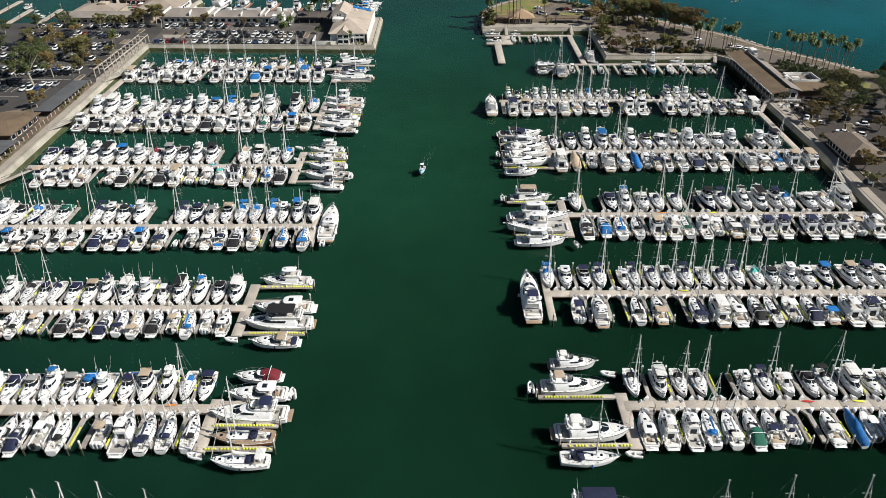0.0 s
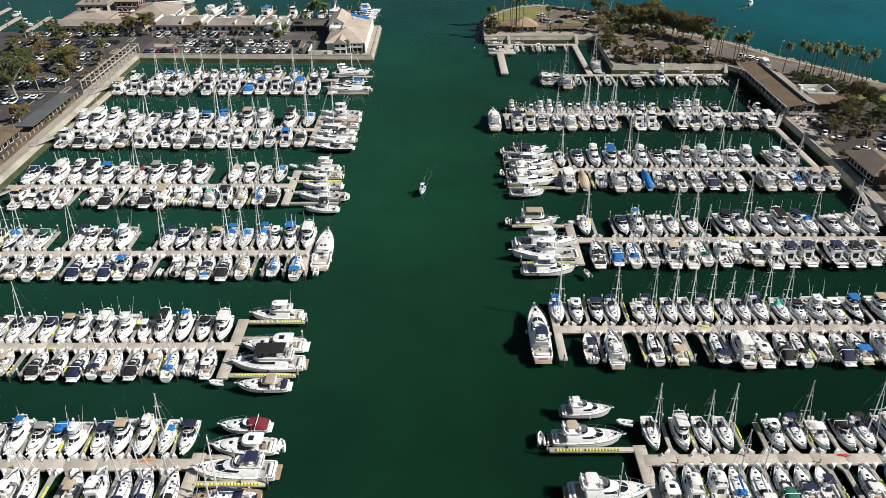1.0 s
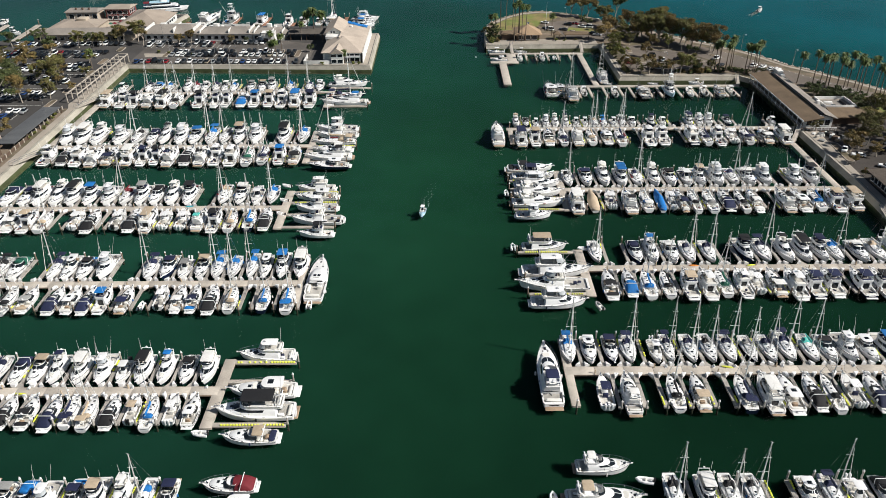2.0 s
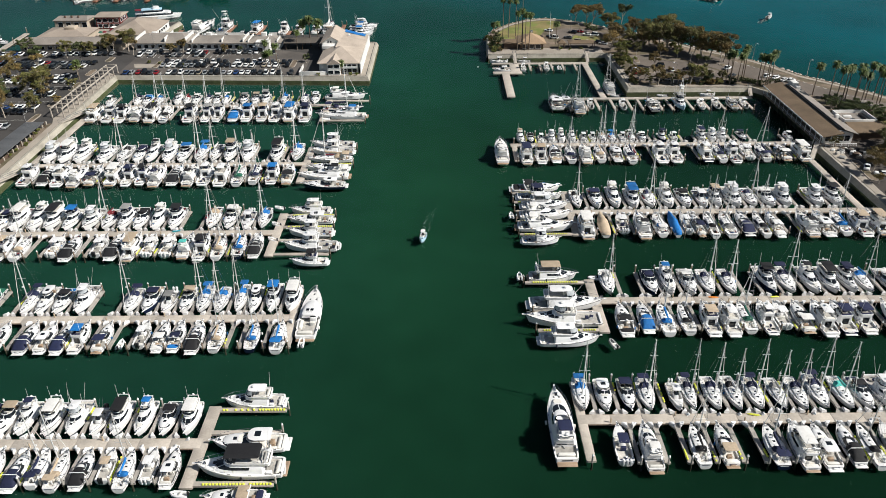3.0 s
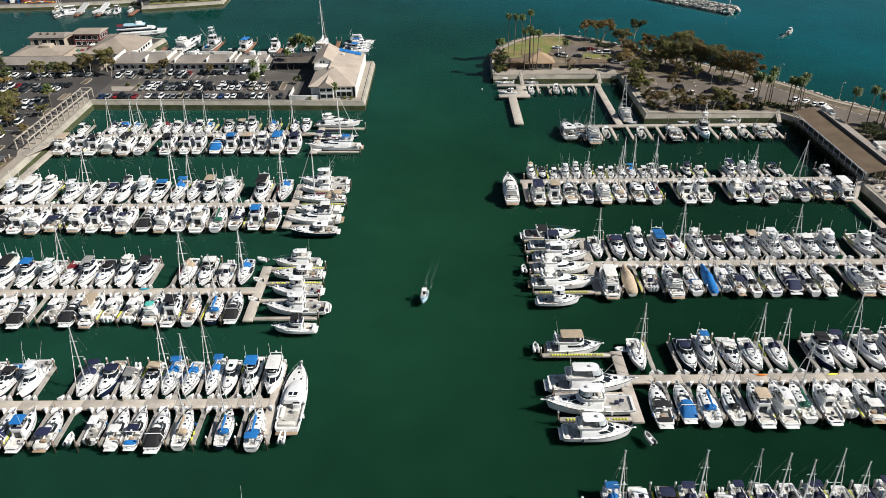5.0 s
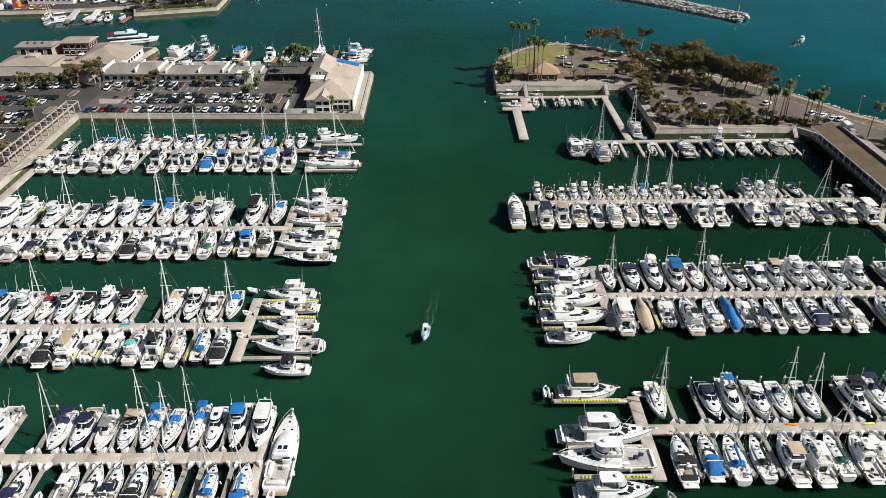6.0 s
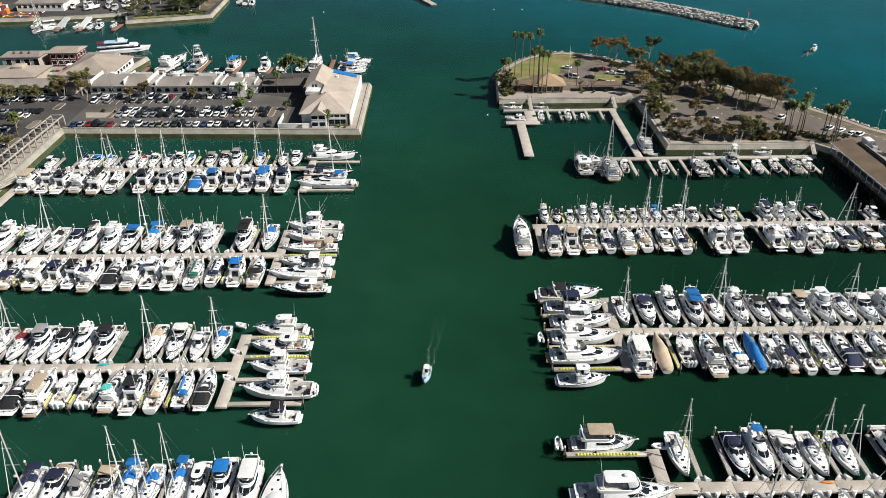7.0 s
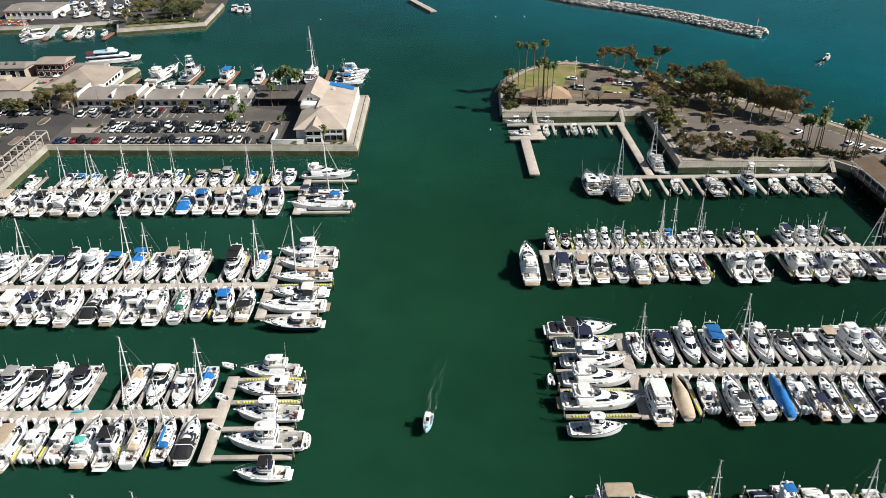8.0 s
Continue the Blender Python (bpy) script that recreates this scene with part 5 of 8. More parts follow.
pile_mesh = Solid().tube((0, 0, -1.5), (0, 0, 0.5), 0.2, 0.2, 8, 2).tube((0, 0, 0.5), (0, 0, 2.35), 0.19, 0.19, 8).tube((0, 0, 2.3), (0, 0, 2.75), 0.24, 0.03, 8, 1).mesh("mooring_post", PILE, GEL, WEED)


far_piles, far_boxes = [], []


def piling(x, y, tall=1.0):
    if y > 170:
        far_piles.append((x, y, tall))
        return
    single("mooring_post", pile_mesh, "weathered round mooring post with a white cone cap", "mooring post", "posts along the docks", at=Matrix.Translation((x, y, 0)) @ Matrix.Diagonal((1, 1, tall, 1)))


def finger(dock, x, y_walk, side, reach, wide=0.9):
    """A narrow float out from the walkway, with gussets at its root and a pile at its tip."""
    long, w = reach - WIDE, wide / 2
    key = ("finger", side, round(reach, 2), wide)
    if key not in module_meshes:
        g = Solid().loft([ring(-w, w, *sorted((0, side * long)), 0.04, z) for z in (0.05, 0.47)])
        root = [(-1.25, 0), (1.25, 0), (0, side * 2.2)][::side]
        module_meshes[key] = g.loft([[(a, c, z) for a, c in root] for z in (0.06, 0.45)]).box(-w - 0.12, w + 0.12, *sorted((side * (long - 0.35), side * long)), 0.1, 0.5).mesh("finger", SHADEDCONCRETE)
    part("finger", module_meshes[key], dock, at=Matrix.Translation((x, y_walk + side * WIDE, 0)))
    piling(x, y_walk + side * (reach + 0.25))
    for s in (-1, 1):
        if pick.random() < 0.9:
            corner_box(x + s * 0.52, y_walk + side * (WIDE + 0.12), s, side)
    if pick.random() < (0.55 if y_walk < 160 else 0.3):
        s, n = pick.choice((-1, 1)), pick.randint(5, 12)
        for i in range(n):
            if pick.random() < 0.8:
                y = y_walk + side * (reach - 0.4 - 0.52 * i)
                float_rows.setdefault(dock.name, (dock, Solid()))[1].stack([(0.44, 0.14, y - 0.2, y + 0.2, 0.1), (0.64, 0.18, y - 0.22, y + 0.22, 0.12), (0.74, 0.1, y - 0.12, y + 0.12, 0.1)], cx=x + s * (wide / 2 - 0.08))


def corner_box(x, y, sx, sy):
    """A white three-cornered locker in the angle between a finger and the walkway."""
    if y > 170:
        far_boxes.append((x, y, sx, sy))
        return
    single("dock_box", corner_meshes[sx, sy], "white three-cornered fibreglass locker beside a dock finger", "dock box", "lockers on the docks", at=Matrix.Translation((x, y, 0)))


def corner_solid(s, x, y, sx, sy):
    plan = [(0, 0), (1.0 * sx, 0), (0, 1.15 * sy)][::sx * sy]
    return s.loft([[(x + a * k, y + c * k, z) for a, c in plan] for z, k in ((0.46, 1.0), (0.98, 1.0), (1.12, 0.8))])


float_rows = {}
corner_meshes = {(sx, sy): corner_solid(Solid(), 0, 0, sx, sy).mesh("dock_box", GEL) for sx in (-1, 1) for sy in (-1, 1)}
steps_mesh = (Solid().box(-0.4, 0.4, -0.35, 0.35, 0.5, 0.75, bevel=0.04).box(-0.4, 0.4, -0.35, 0.0, 0.5, 1.0, bevel=0.04).mesh("boarding_steps", GEL))
pedestal_mesh = Solid().stack([(0.5, 0.12, -0.12, 0.12, 0.03), (1.5, 0.12, -0.12, 0.12, 0.03), (1.62, 0.06, -0.06, 0.06, 0.02)]).mesh("power_pedestal", CANVAS["t"])
kayak_mesh = Solid().loft([[(0.27 * w * math.cos(t), y, 0.66 + 0.16 * w * math.sin(t)) for t in [math.pi / 3 * i for i in range(6)]] for y, w in ((-1.3, 0.1), (-0.8, 0.8), (0, 1), (0.8, 0.8), (1.3, 0.1))]).mesh("kayak", ORANGE)


def yellow_floats(dock, x0, x1, y):
    n = max(2, int(abs(x1 - x0) / 0.55))
    s = Solid()
    for i in range(n):
        if pick.random() < 0.85:
            s.stack([(0.46, 0.17, y - 0.2, y + 0.2, 0.1), (0.66, 0.22, y - 0.24, y + 0.24, 0.12), (0.8, 0.14, y - 0.14, y + 0.14, 0.1)], cx=x0 + (x1 - x0) * i / (n - 1))
    tagged(part("bumper_strip", s.mesh("bumper_strip", YELLOW), dock, label="row of small yellow rubber dock bumpers"), kind="stuff")


docks = {}
for name, (yw, x0, x1, north, south) in DOCKS.items():
    dock = docks[name] = thing("dock", Matrix.Identity(4), "pale concrete floating dock walkway with fingers and gussets", "dock", "floating docks of the marina")
    n = int((x1 - x0) / 6.0)
    for i in range(n):
        a, c = x0 + (x1 - x0) * i / n, x0 + (x1 - x0) * (i + 1) / n
        slab("walkway_panel", a + 0.02, c - 0.02, yw - WIDE, yw + WIDE, 0.05, 0.5, CONCRETE, dock)
    slab("whaler", x0, x1, yw - WIDE - 0.12, yw - WIDE - 0.005, 0.2, 0.44, TIMBER, dock, 0.02)
    slab("whaler", x0, x1, yw + WIDE + 0.005, yw + WIDE + 0.12, 0.2, 0.44, TIMBER, dock, 0.02)
    for side, word, reach in ((1, "north", north), (-1, "south", south)):
        row = BERTHS[name, word]
        for i, (x, code) in enumerate(row):
            small = code[0] in "dD"
            # bow in to the walkway
            k = {"c": 0.86, "s": 1.02, "f": 1.06, "e": 1.0, "k": 0.98, "d": 0.32}[code[0].lower()] * pick.uniform(0.95, 1.05)
            length = (reach - WIDE + 0.3) * k
            if name == "R5" and side > 0:
                length = min(length * 1.08, 8.6)
            gap = pick.uniform(0.5, 0.9) if not small else reach - WIDE - length
            room = min([abs(x - r[0]) for r in row if r[0] != x] + [9])
            beam = None if small else min(0.27 * length + 0.7, max(2.6, room - 0.6))
            if code[0] == "k":
                beam *= 0.78
            boat(code, x, yw + side * (WIDE + gap + length / 2), 180 if side > 0 else 0, length, beam, "boats berthed bow-in along the docks")
            if not small and yw < 170 and pick.random() < 0.3:
                bx = x + pick.choice((-1, 1)) * pick.uniform(0.4, 1.2)
                single("boarding_steps", steps_mesh, "white moulded boarding steps on the dock", "steps", "steps on the docks", at=Matrix.Translation((bx, yw + side * (WIDE - 0.35), 0)) @ Matrix.Rotation(radians(90 + pick.uniform(-6, 6)), 4, "Z") @ Matrix.Diagonal((0.8, 0.8, 1, 1)))
            if i + 1 < len(row):
                d = row[i + 1][0] - x
                if d > 6.6:
                    finger(dock, x + min(d * 0.36, 2.5), yw, side, reach)
                    finger(dock, x + d - min(d * 0.36, 2.5), yw, side, reach)
                else:
                    finger(dock, x + d / 2, yw, side, reach, 0.75)
    for i in range(int((x1 - x0) / 13) if yw < 255 else 0):
        single("power_pedestal", pedestal_mesh, "tan dockside power pedestal", "power pedestal", "power pedestals on the docks", at=Matrix.Translation((x0 + 6 + 13 * i, yw + (0.9 if i % 2 else -0.9), 0)))


for dock, s in list(float_rows.values()):
    tagged(part("bumper_strip", s.mesh("bumper_strip", YELLOW), dock, label="small yellow rubber bumpers along the dock fingers"), kind="stuff")


# ---- wider berths across the ends of the docks: centre x, y, heading, length, kind, shape ----
ENDS = {
    "L1": ((-39.3, 121.6, 90, 9.5, "er", 1), (-38.3, 116.2, 90, 12.1, "ew", 2), (-38.6, 110.2, 90, 15.1, "fn", 3), (-38.6, 104.0, 90, 12.2, "sn", 0), (-37.8, 98.0, 90, 10.9, "sw", 2)),
    "L2": ((-39.8, 158.0, 90, 11.9, "fw", 0), (-38.4, 146.6, 90, 13.8, "et", 2), (-38.6, 140.4, 90, 15.7, "fk", 2), (-38.2, 133.4, 90, 10.6, "et", 0)),
    "L4": ((-40.8, 240.9, 90, 11.7, "fn", 0), (-40.0, 235.2, 90, 12.7, "ew", 2), (-38.8, 227.6, 90, 12.4, "fw", 4), (-37.7, 220.0, 90, 14.4, "fw", 4), (-36.8, 211.9, 90, 9.6, "fk", 1)),
    "L5": ((-40.3, 291.2, 90, 14.7, "fw", 4), (-39.6, 285.0, 90, 14.4, "fw", 4), (-40.0, 278.6, 90, 15.3, "st", 2), (-39.8, 271.4, 90, 13.5, "ew", 0), (-40.1, 265.2, 90, 15.8, "fk", 3), (-39.2, 258.2, 90, 13.5, "Ek", 2)),
    "L6": ((-41.5, 342.0, -90, 16.6, "fw", 3), (-40.8, 327.9, -90, 16.1, "Sn", 2), (-40.5, 319.6, 90, 18.5, "fb", 3)),
    "R1": ((27.6, 125.4, -90, 9.8, "fw", 3), (26.5, 118.0, -90, 13.3, "ft", 3), (28.2, 105.0, -90, 14.3, "fw", 3), (26.8, 98.5, -90, 11.0, "sn", 0)),
    "R3": ((26.2, 203.8, -90, 12.0, "ft", 2), (27.8, 191.6, -90, 17.5, "fw", 0), (26.4, 185.2, 90, 17.7, "fw", 4), (26.6, 177.6, -90, 13.3, "fw", 0)),
    "R4": ((27.6, 254.8, -90, 14.8, "ek", 0), (28.0, 248.8, -90, 13.4, "fn", 1), (28.9, 243.0, -90, 13.8, "fw", 0), (28.2, 236.9, -90, 14.6, "fw", 3), (27.6, 230.0, -90, 15.8, "fw", 3), (25.4, 222.2, -90, 10.3, "fw", 4)),
}
END_FINGERS = {
    "L1": ((-46.2, -32.5, 107.5, True), (-46.2, -32.5, 101.4, True), (-46.2, -40.0, 113.8, False)), "L2": ((-47.5, -33.0, 155.9, True), (-47.5, -33.0, 149.6, False), (-47.5, -32.0, 136.9, True)),
    "L4": ((-48.5, -33.5, 238.4, True), (-48.5, -33.2, 231.4, True), (-48.5, -33.2, 223.7, False), (-48.5, -32.4, 216.2, False)), "L5": ((-47.5, -32.0, 288.2, False), (-47.5, -32.0, 275.0, True), (-47.5, -34.0, 261.6, False)),
    "L6": ((-47.5, -31.5, 337.8, False), (-47.5, -31.5, 315.6, False)), "R1": ((19.0, 36.0, 115.3, True), (22.0, 36.0, 101.9, True)),
    "R3": ((19.0, 35.2, 201.4, True), (20.0, 35.2, 188.6, False), (20.0, 35.2, 181.4, True)), "R4": ((20.0, 36.0, 251.8, True), (20.0, 36.0, 245.8, True), (20.0, 36.0, 239.9, False), (20.0, 36.0, 233.6, True), (20.0, 36.0, 226.0, True)),
}
for name, rows in ENDS.items():
    for x, y, heading, length, code, shape in rows:
        wood = name == "L1" and code == "sn"
        boat(code, x, y, heading, length, min(0.27 * length + 1.0, 5.1 if code[0] in "fe" else 4.2), "boats across the dock ends", shape, wood)
    dock = docks[name]
    ys = [f[2] for f in END_FINGERS[name]] + [DOCKS[name][0]]
    inner = END_FINGERS[name][0][0] if name[0] == "L" else END_FINGERS[name][0][1]
    slab("cross_float", inner - 1.2, inner + 1.2, min(ys) - 1, max(ys) + 1, 0.05, 0.496, CONCRETE, dock)
    for a, c, y, floats in END_FINGERS[name]:
        slab("finger", a, c, y - 0.55, y + 0.55, 0.05, 0.48, CONCRETE, dock)
        piling(a - 0.4 if name[0] == "R" else c + 0.4, y)
        if floats:
            yellow_floats(dock, a + 1.5 if name[0] == "R" else c - 12.5, a + 13 if name[0] == "R" else c - 0.5, y - 0.3)

# floating walkway under the western wall, from the fifth dock to the sixth
slab("link_float", -141.6, -138.9, 276.7, 303.9, 0.05, 0.475, CONCRETE, docks["L5"])
slab("link_float", -141.6, -138.9, 303.95, 331.0, 0.05, 0.475, CONCRETE, docks["L6"])
# lone large yachts lying along the channel, with their side floats
for code, x, y, heading, length, beam, shape in (("ew", -32.9, 188.0, 0, 18.6, 5.0, 4), ("fn", 20.9, 150.6, 0, 18.6, 5.2, 3), ("fw", 18.8, 283.6, 0, 18.0, 5.2, 3)):
    boat(code, x, y, heading, length, beam, "boats across the dock ends", shape)
for name, x, y0, y1 in (("R2", 25.4, 141.5, 163.5), ("L3", -37.2, 178.0, 199.0), ("R5", 23.8, 276.0, 291.0)):
    slab("side_float", x - 0.9, x + 0.9, y0, y1, 0.05, 0.49, CONCRETE, docks[name])
    piling(x, y0 - 0.4), piling(x, y1 + 0.4)
# tenders tied at the ends
for x, y, h, code in ((-31.3, 116.6, 10, "dw"), (-46.6, 99.6, 80, "dw"), (-31.2, 140.4, 5, "dy"), (-48.2, 134.6, 85, "dw"), (34.6, 122.4, 80, "dn"), (35.2, 99.6, 85, "dk"), (17.8, 118.2, 0, "dn"), (36.8, 203.2, 90, "dw"), (17.9, 204.2, 0, "dk"),
                      (36.3, 176.2, 20, "dy"), (-30.2, 220.4, 0, "dw"), (-50.6, 243.2, 70, "db"), (-49.0, 224.2, 60, "dw"), (-49.6, 233.0, 60, "dw"), (-31.4, 319.8, 10, "dw"), (-46.2, 316.8, 90, "dw"), (18.5, 237.2, 0, "dw")):
    boat(code, x, y, h, 3.3, 1.6, "tenders tied at the dock ends")
for name, y, x0, x1, n in (("L1", 112.9, -72, -48, 1), ("R1", 113.4, 70, 90, 2), ("R2", 153.1, 50, 80, 1), ("L2", 145.9, -92, -80, 1), ("R3", 193.8, 60, 90, 2), ("L4", 228.9, -105, -60, 1)):
    for i in range(n):
        ob = single("kayak", kayak_mesh, "plastic kayak lying on the dock beside a berth", "kayak", "kayaks on the docks", at=Matrix.Translation((x0 + (x1 - x0) * (i + pick.uniform(0.2, 0.8)) / n, y, 0)) @ Matrix.Rotation(radians(90 + pick.uniform(-12, 12)), 4, "Z") @ Matrix.Translation((0, 0, 0.02)))
        ob.material_slots[0].link = "OBJECT"
        ob.material_slots[0].material = (ORANGE, TURQUOISE, REDPLASTIC, YELLOW)[pick.randrange(4)]

# boats of the next docks, whose masts and tops reach into view
for x, code in ((-78, "sw"), (-73, "sn"), (-69, "fw"), (-64.5, "sb"), (-60, "sw"), (-54, "sw"), (-47, "sn")):
    boat(code, x, 81.5, 180, 11, 3.4, "boats berthed bow-in along the docks")
for x, code in ((44, "sw"), (48.5, "fw"), (54, "sn"), (61, "fw"), (66, "sw"), (70.5, "fw"), (75, "sn"), (80, "fk")):
    boat(code, x, 81.5, 180, 11, 3.4, "boats berthed bow-in along the docks")
boat("fn", 26.8, 86.6, -90, 14, 4.4, "boats across the dock ends", 2)

near_dock = thing("dock", Matrix.Identity(4), "pale concrete floating dock walkway beyond the first row", "dock", "floating docks of the marina")
slab("walkway_panel", -96, -43, 73.4, 75.4, 0.05, 0.5, CONCRETE, near_dock)
slab("walkway_panel", 36, 96, 73.4, 75.4, 0.05, 0.5, CONCRETE, near_dock)

# the one boat under way, with its wake
boat("cw", -7.2, 224.5, 172, 5.2, 1.9, shape=1, tint=PALEBLUE)
foam = material("wake_foam", (0.30, 0.42, 0.38), 0.5, grain=0.4, scale=1.5)
wake = Solid()


def foam_trail(x, y, heading, start, reach, spread, fleck):
    """Flecks of foam in two broken lines astern of a boat, thinning out with distance."""
    way = Vector((math.sin(heading), -math.cos(heading)))
    out = Vector((-way.y, way.x))
    for side in (-1, 1):
        for i in range(150):
            d = start + reach * (i / 150) ** 1.15
            if pick.random() > 1.05 - 0.6 * i / 150:
                continue
            p = Vector((x, y)) + way * d + out * (side * (spread * (0.45 + 0.035 * d)) + pick.gauss(0, 0.1 + 0.012 * d) + 0.25 * math.sin(d * 0.9))
            r = fleck * pick.uniform(0.4, 1.3) * (1.1 - i / 170)
            t = pick.uniform(0, 3.14)
            a, c = Vector((math.cos(t), math.sin(t))) * r, way * r * 2.2
            wake.add([(*(p - c), 0.012), (*(p + a), 0.012), (*(p + c), 0.012), (*(p - a * 0.8), 0.012)], [(0, 1, 2, 3)])


foam_trail(-7.2, 224.5, radians(172), 2.6, 24, 0.9, 0.085)
foam_trail(182.5, 471.0, radians(-40), 3.4, 14, 0.8, 0.34)
single("wake", wake.mesh("wake", foam), "broken pale foam trail behind the small boat", "wake", kind="stuff")


# ---- land, seawalls and paving ----
def sheet(name, outline, z, m):
    return structure(name, Solid().add([(x, y, z) for x, y in outline], [tuple(range(len(outline)))]).mesh(name, m))


def seawall(name, line, thick=0.7, cap=0.06, batter=0.8):
    """A battered retaining wall along the line of its top edge; the land lies to its left side."""
    wall = Solid()
    spots = []
    for i, (x, y) in enumerate(line):
        before = Vector((x - line[i - 1][0], y - line[i - 1][1])).normalized() if i else None
        after = Vector((line[i + 1][0] - x, line[i + 1][1] - y)).normalized() if i + 1 < len(line) else None
        sides = [Vector((-w.y, w.x)) for w in (before, after) if w is not None]
        n = sum(sides, Vector((0, 0)))
        n = n.normalized() / max(0.5, n.normalized().dot(sides[0]))
        spots.append((Vector((x, y)), n))
    for (p, n), (q, m) in zip(spots, spots[1:]):
        def strip(o0, z0, o1, z1, slot=0):
            a, b, c, d = p + n * o0, q + m * o0, q + m * o1, p + n * o1
            wall.add([(a.x, a.y, z0), (b.x, b.y, z0), (c.x, c.y, z1), (d.x, d.y, z1)], [(0, 1, 2, 3)], slot)
        strip(-batter, -2.0, -batter, 0.75, 1)
        strip(-batter, 0.75, -0.05, LAND - 0.05)
        strip(-0.05, LAND - 0.05, -0.14, LAND - 0.05)
        strip(-0.14, LAND - 0.05, -0.14, LAND + cap)
        strip(-0.14, LAND + cap, thick, LAND + cap)
        strip(thick, LAND + cap, thick, LAND - 0.3)
    return structure(name, wall.mesh(name, SEAWALL, ALGAE_REFLECTION))


WEST = [(-134.6, -60), (-141.6, 206.7), (-145.5, 366.9)]
structure("ground_west", prism([(-134.8, -60), (-141.8, 206.7), (-145.7, 367.1), (-34.0, 362.6), (-34.0, 417.5), (-62, 419), (-62, 433), (-150, 433), (-145.5, 462), (-206, 457), (-206, 408), (-420, 404), (-420, -60)][::1], -2, LAND).mesh("ground_west", ASPHALT))
seawall("seawall_west", WEST)
seawall("seawall_north", [(-145.5, 366.9), (-34.0, 362.4), (-34.0, 417.5), (-62, 419)])
seawall("seawall_quay", [(-150, 433), (-145.5, 462), (-206, 457), (-206, 408)])
sheet("pavement_west", [(-135.4, -60), (-142.4, 206.7), (-146.3, 367.6), (-150.8, 372), (-149.6, 314), (-147.6, 309), (-145.0, 208), (-138.0, -60)], LAND + 0.06, PROMENADE)
sheet("pavement_north", [(-60, 364.3), (-35, 363.3), (-35, 416.5), (-38.0, 416.5), (-38.0, 366.0), (-60, 366.6)], LAND + 0.064, PROMENADE)
sheet("verge_west", [(-147.6, 309), (-145.0, 208), (-138.0, -60), (-141, -60), (-148.4, 222), (-150.4, 309)], LAND + 0.04, EARTH)
sheet("planting_bed", [(-160.7, 279), (-149.6, 284), (-148.8, 258), (-168, 255), (-170, 274)], LAND + 0.02, EARTH)
sheet("parking_north", [(-145.6, 368.6), (-62.8, 366.4), (-62.8, 398), (-80, 404.5), (-146, 404.8)], LAND + 0.012, WORN)
sheet("pavement_plaza", [(-143.5, 384), (-124, 383), (-121, 377.6), (-141, 378.0)], LAND + 0.03, PROMENADE)
sheet("pavement_court", [(-185, 447), (-150, 447), (-152, 416), (-185, 416)], LAND + 0.02, PROMENADE)

SEAEDGE = [(260, 215), (215, 280), (182.5, 321.4), (172.3, 338.1), (163.6, 348.8), (153.6, 360.1), (146.2, 374.5), (139.5, 385), (132.7, 392.4), (124.5, 399.9), (116.7, 409.7), (108.1, 419.4), (99.1, 429.7), (89, 438.1), (79.1, 450.3),
           (67.7, 458.7), (55.3, 463.9), (44.2, 460.6), (35.5, 453), (29.7, 446.3), (24.7, 438.2), (21.9, 426.5)]
BASIN = [(20.4, 394.6), (76.2, 394.6), (76.0, 344.8), (127.0, 344.2), (131.6, 338), (131.6, 285), (127.6, 281.5), (128.0, 242), (127.0, 218), (125.6, 186), (117.5, -60)]
structure("ground_island", prism([(117.5, -60), (420, -60), (420, 120)] + SEAEDGE + BASIN[:-1], -2, LAND).mesh("ground_island", EARTH))
seawall("seawall_island", BASIN)
seawall("seawall_tip", [(21.9, 427.5), (20.4, 394.6)])
sheet("pavement_island", [(21.3, 395.6), (75.2, 395.6), (75.2, 403.5), (52, 403.0), (50, 404.5), (21.6, 403)], LAND + 0.05, PROMENADE)
sheet("pavement_basin", [(77.0, 345.8), (125.5, 345.2), (124, 347.4), (79, 347.6), (79.4, 394), (77.2, 394)], LAND + 0.055, PROMENADE)
sheet("lawn", [(25.6, 428.5), (30, 438.5), (35.5, 447), (44.2, 455), (55, 458), (62, 456), (62.5, 447.6), (52, 436), (47, 423), (27.5, 421.5)], LAND + 0.03, LAWN)
sheet("lawn_verge", [(66, 427.5), (72.5, 424.6), (79, 424.5), (79, 416), (66, 416.2), (63.5, 421)], LAND + 0.05, LAWN)
sheet("road", [(52.2, 432.5), (57, 437.5), (63, 441), (72, 440), (83, 431), (96, 419), (105.5, 409.5), (117, 396), (129.8, 383.3), (138, 372), (147.6, 353.8), (160, 338), (174, 321), (182, 308), (176, 300), (165, 310), (150, 330), (142.2, 340.5),
               (134, 352), (122.9, 366), (110, 384), (103.3, 397), (88.1, 402), (75.1, 401.2), (59, 402.5), (60.5, 412), (58, 420)], LAND + 0.035, ISLEROAD)
sheet("parking_island", [(84, 390.9), (98.8, 393), (108, 384), (122, 364), (118, 352), (87.8, 350.5), (81.5, 356)], LAND + 0.045, ISLEROAD)
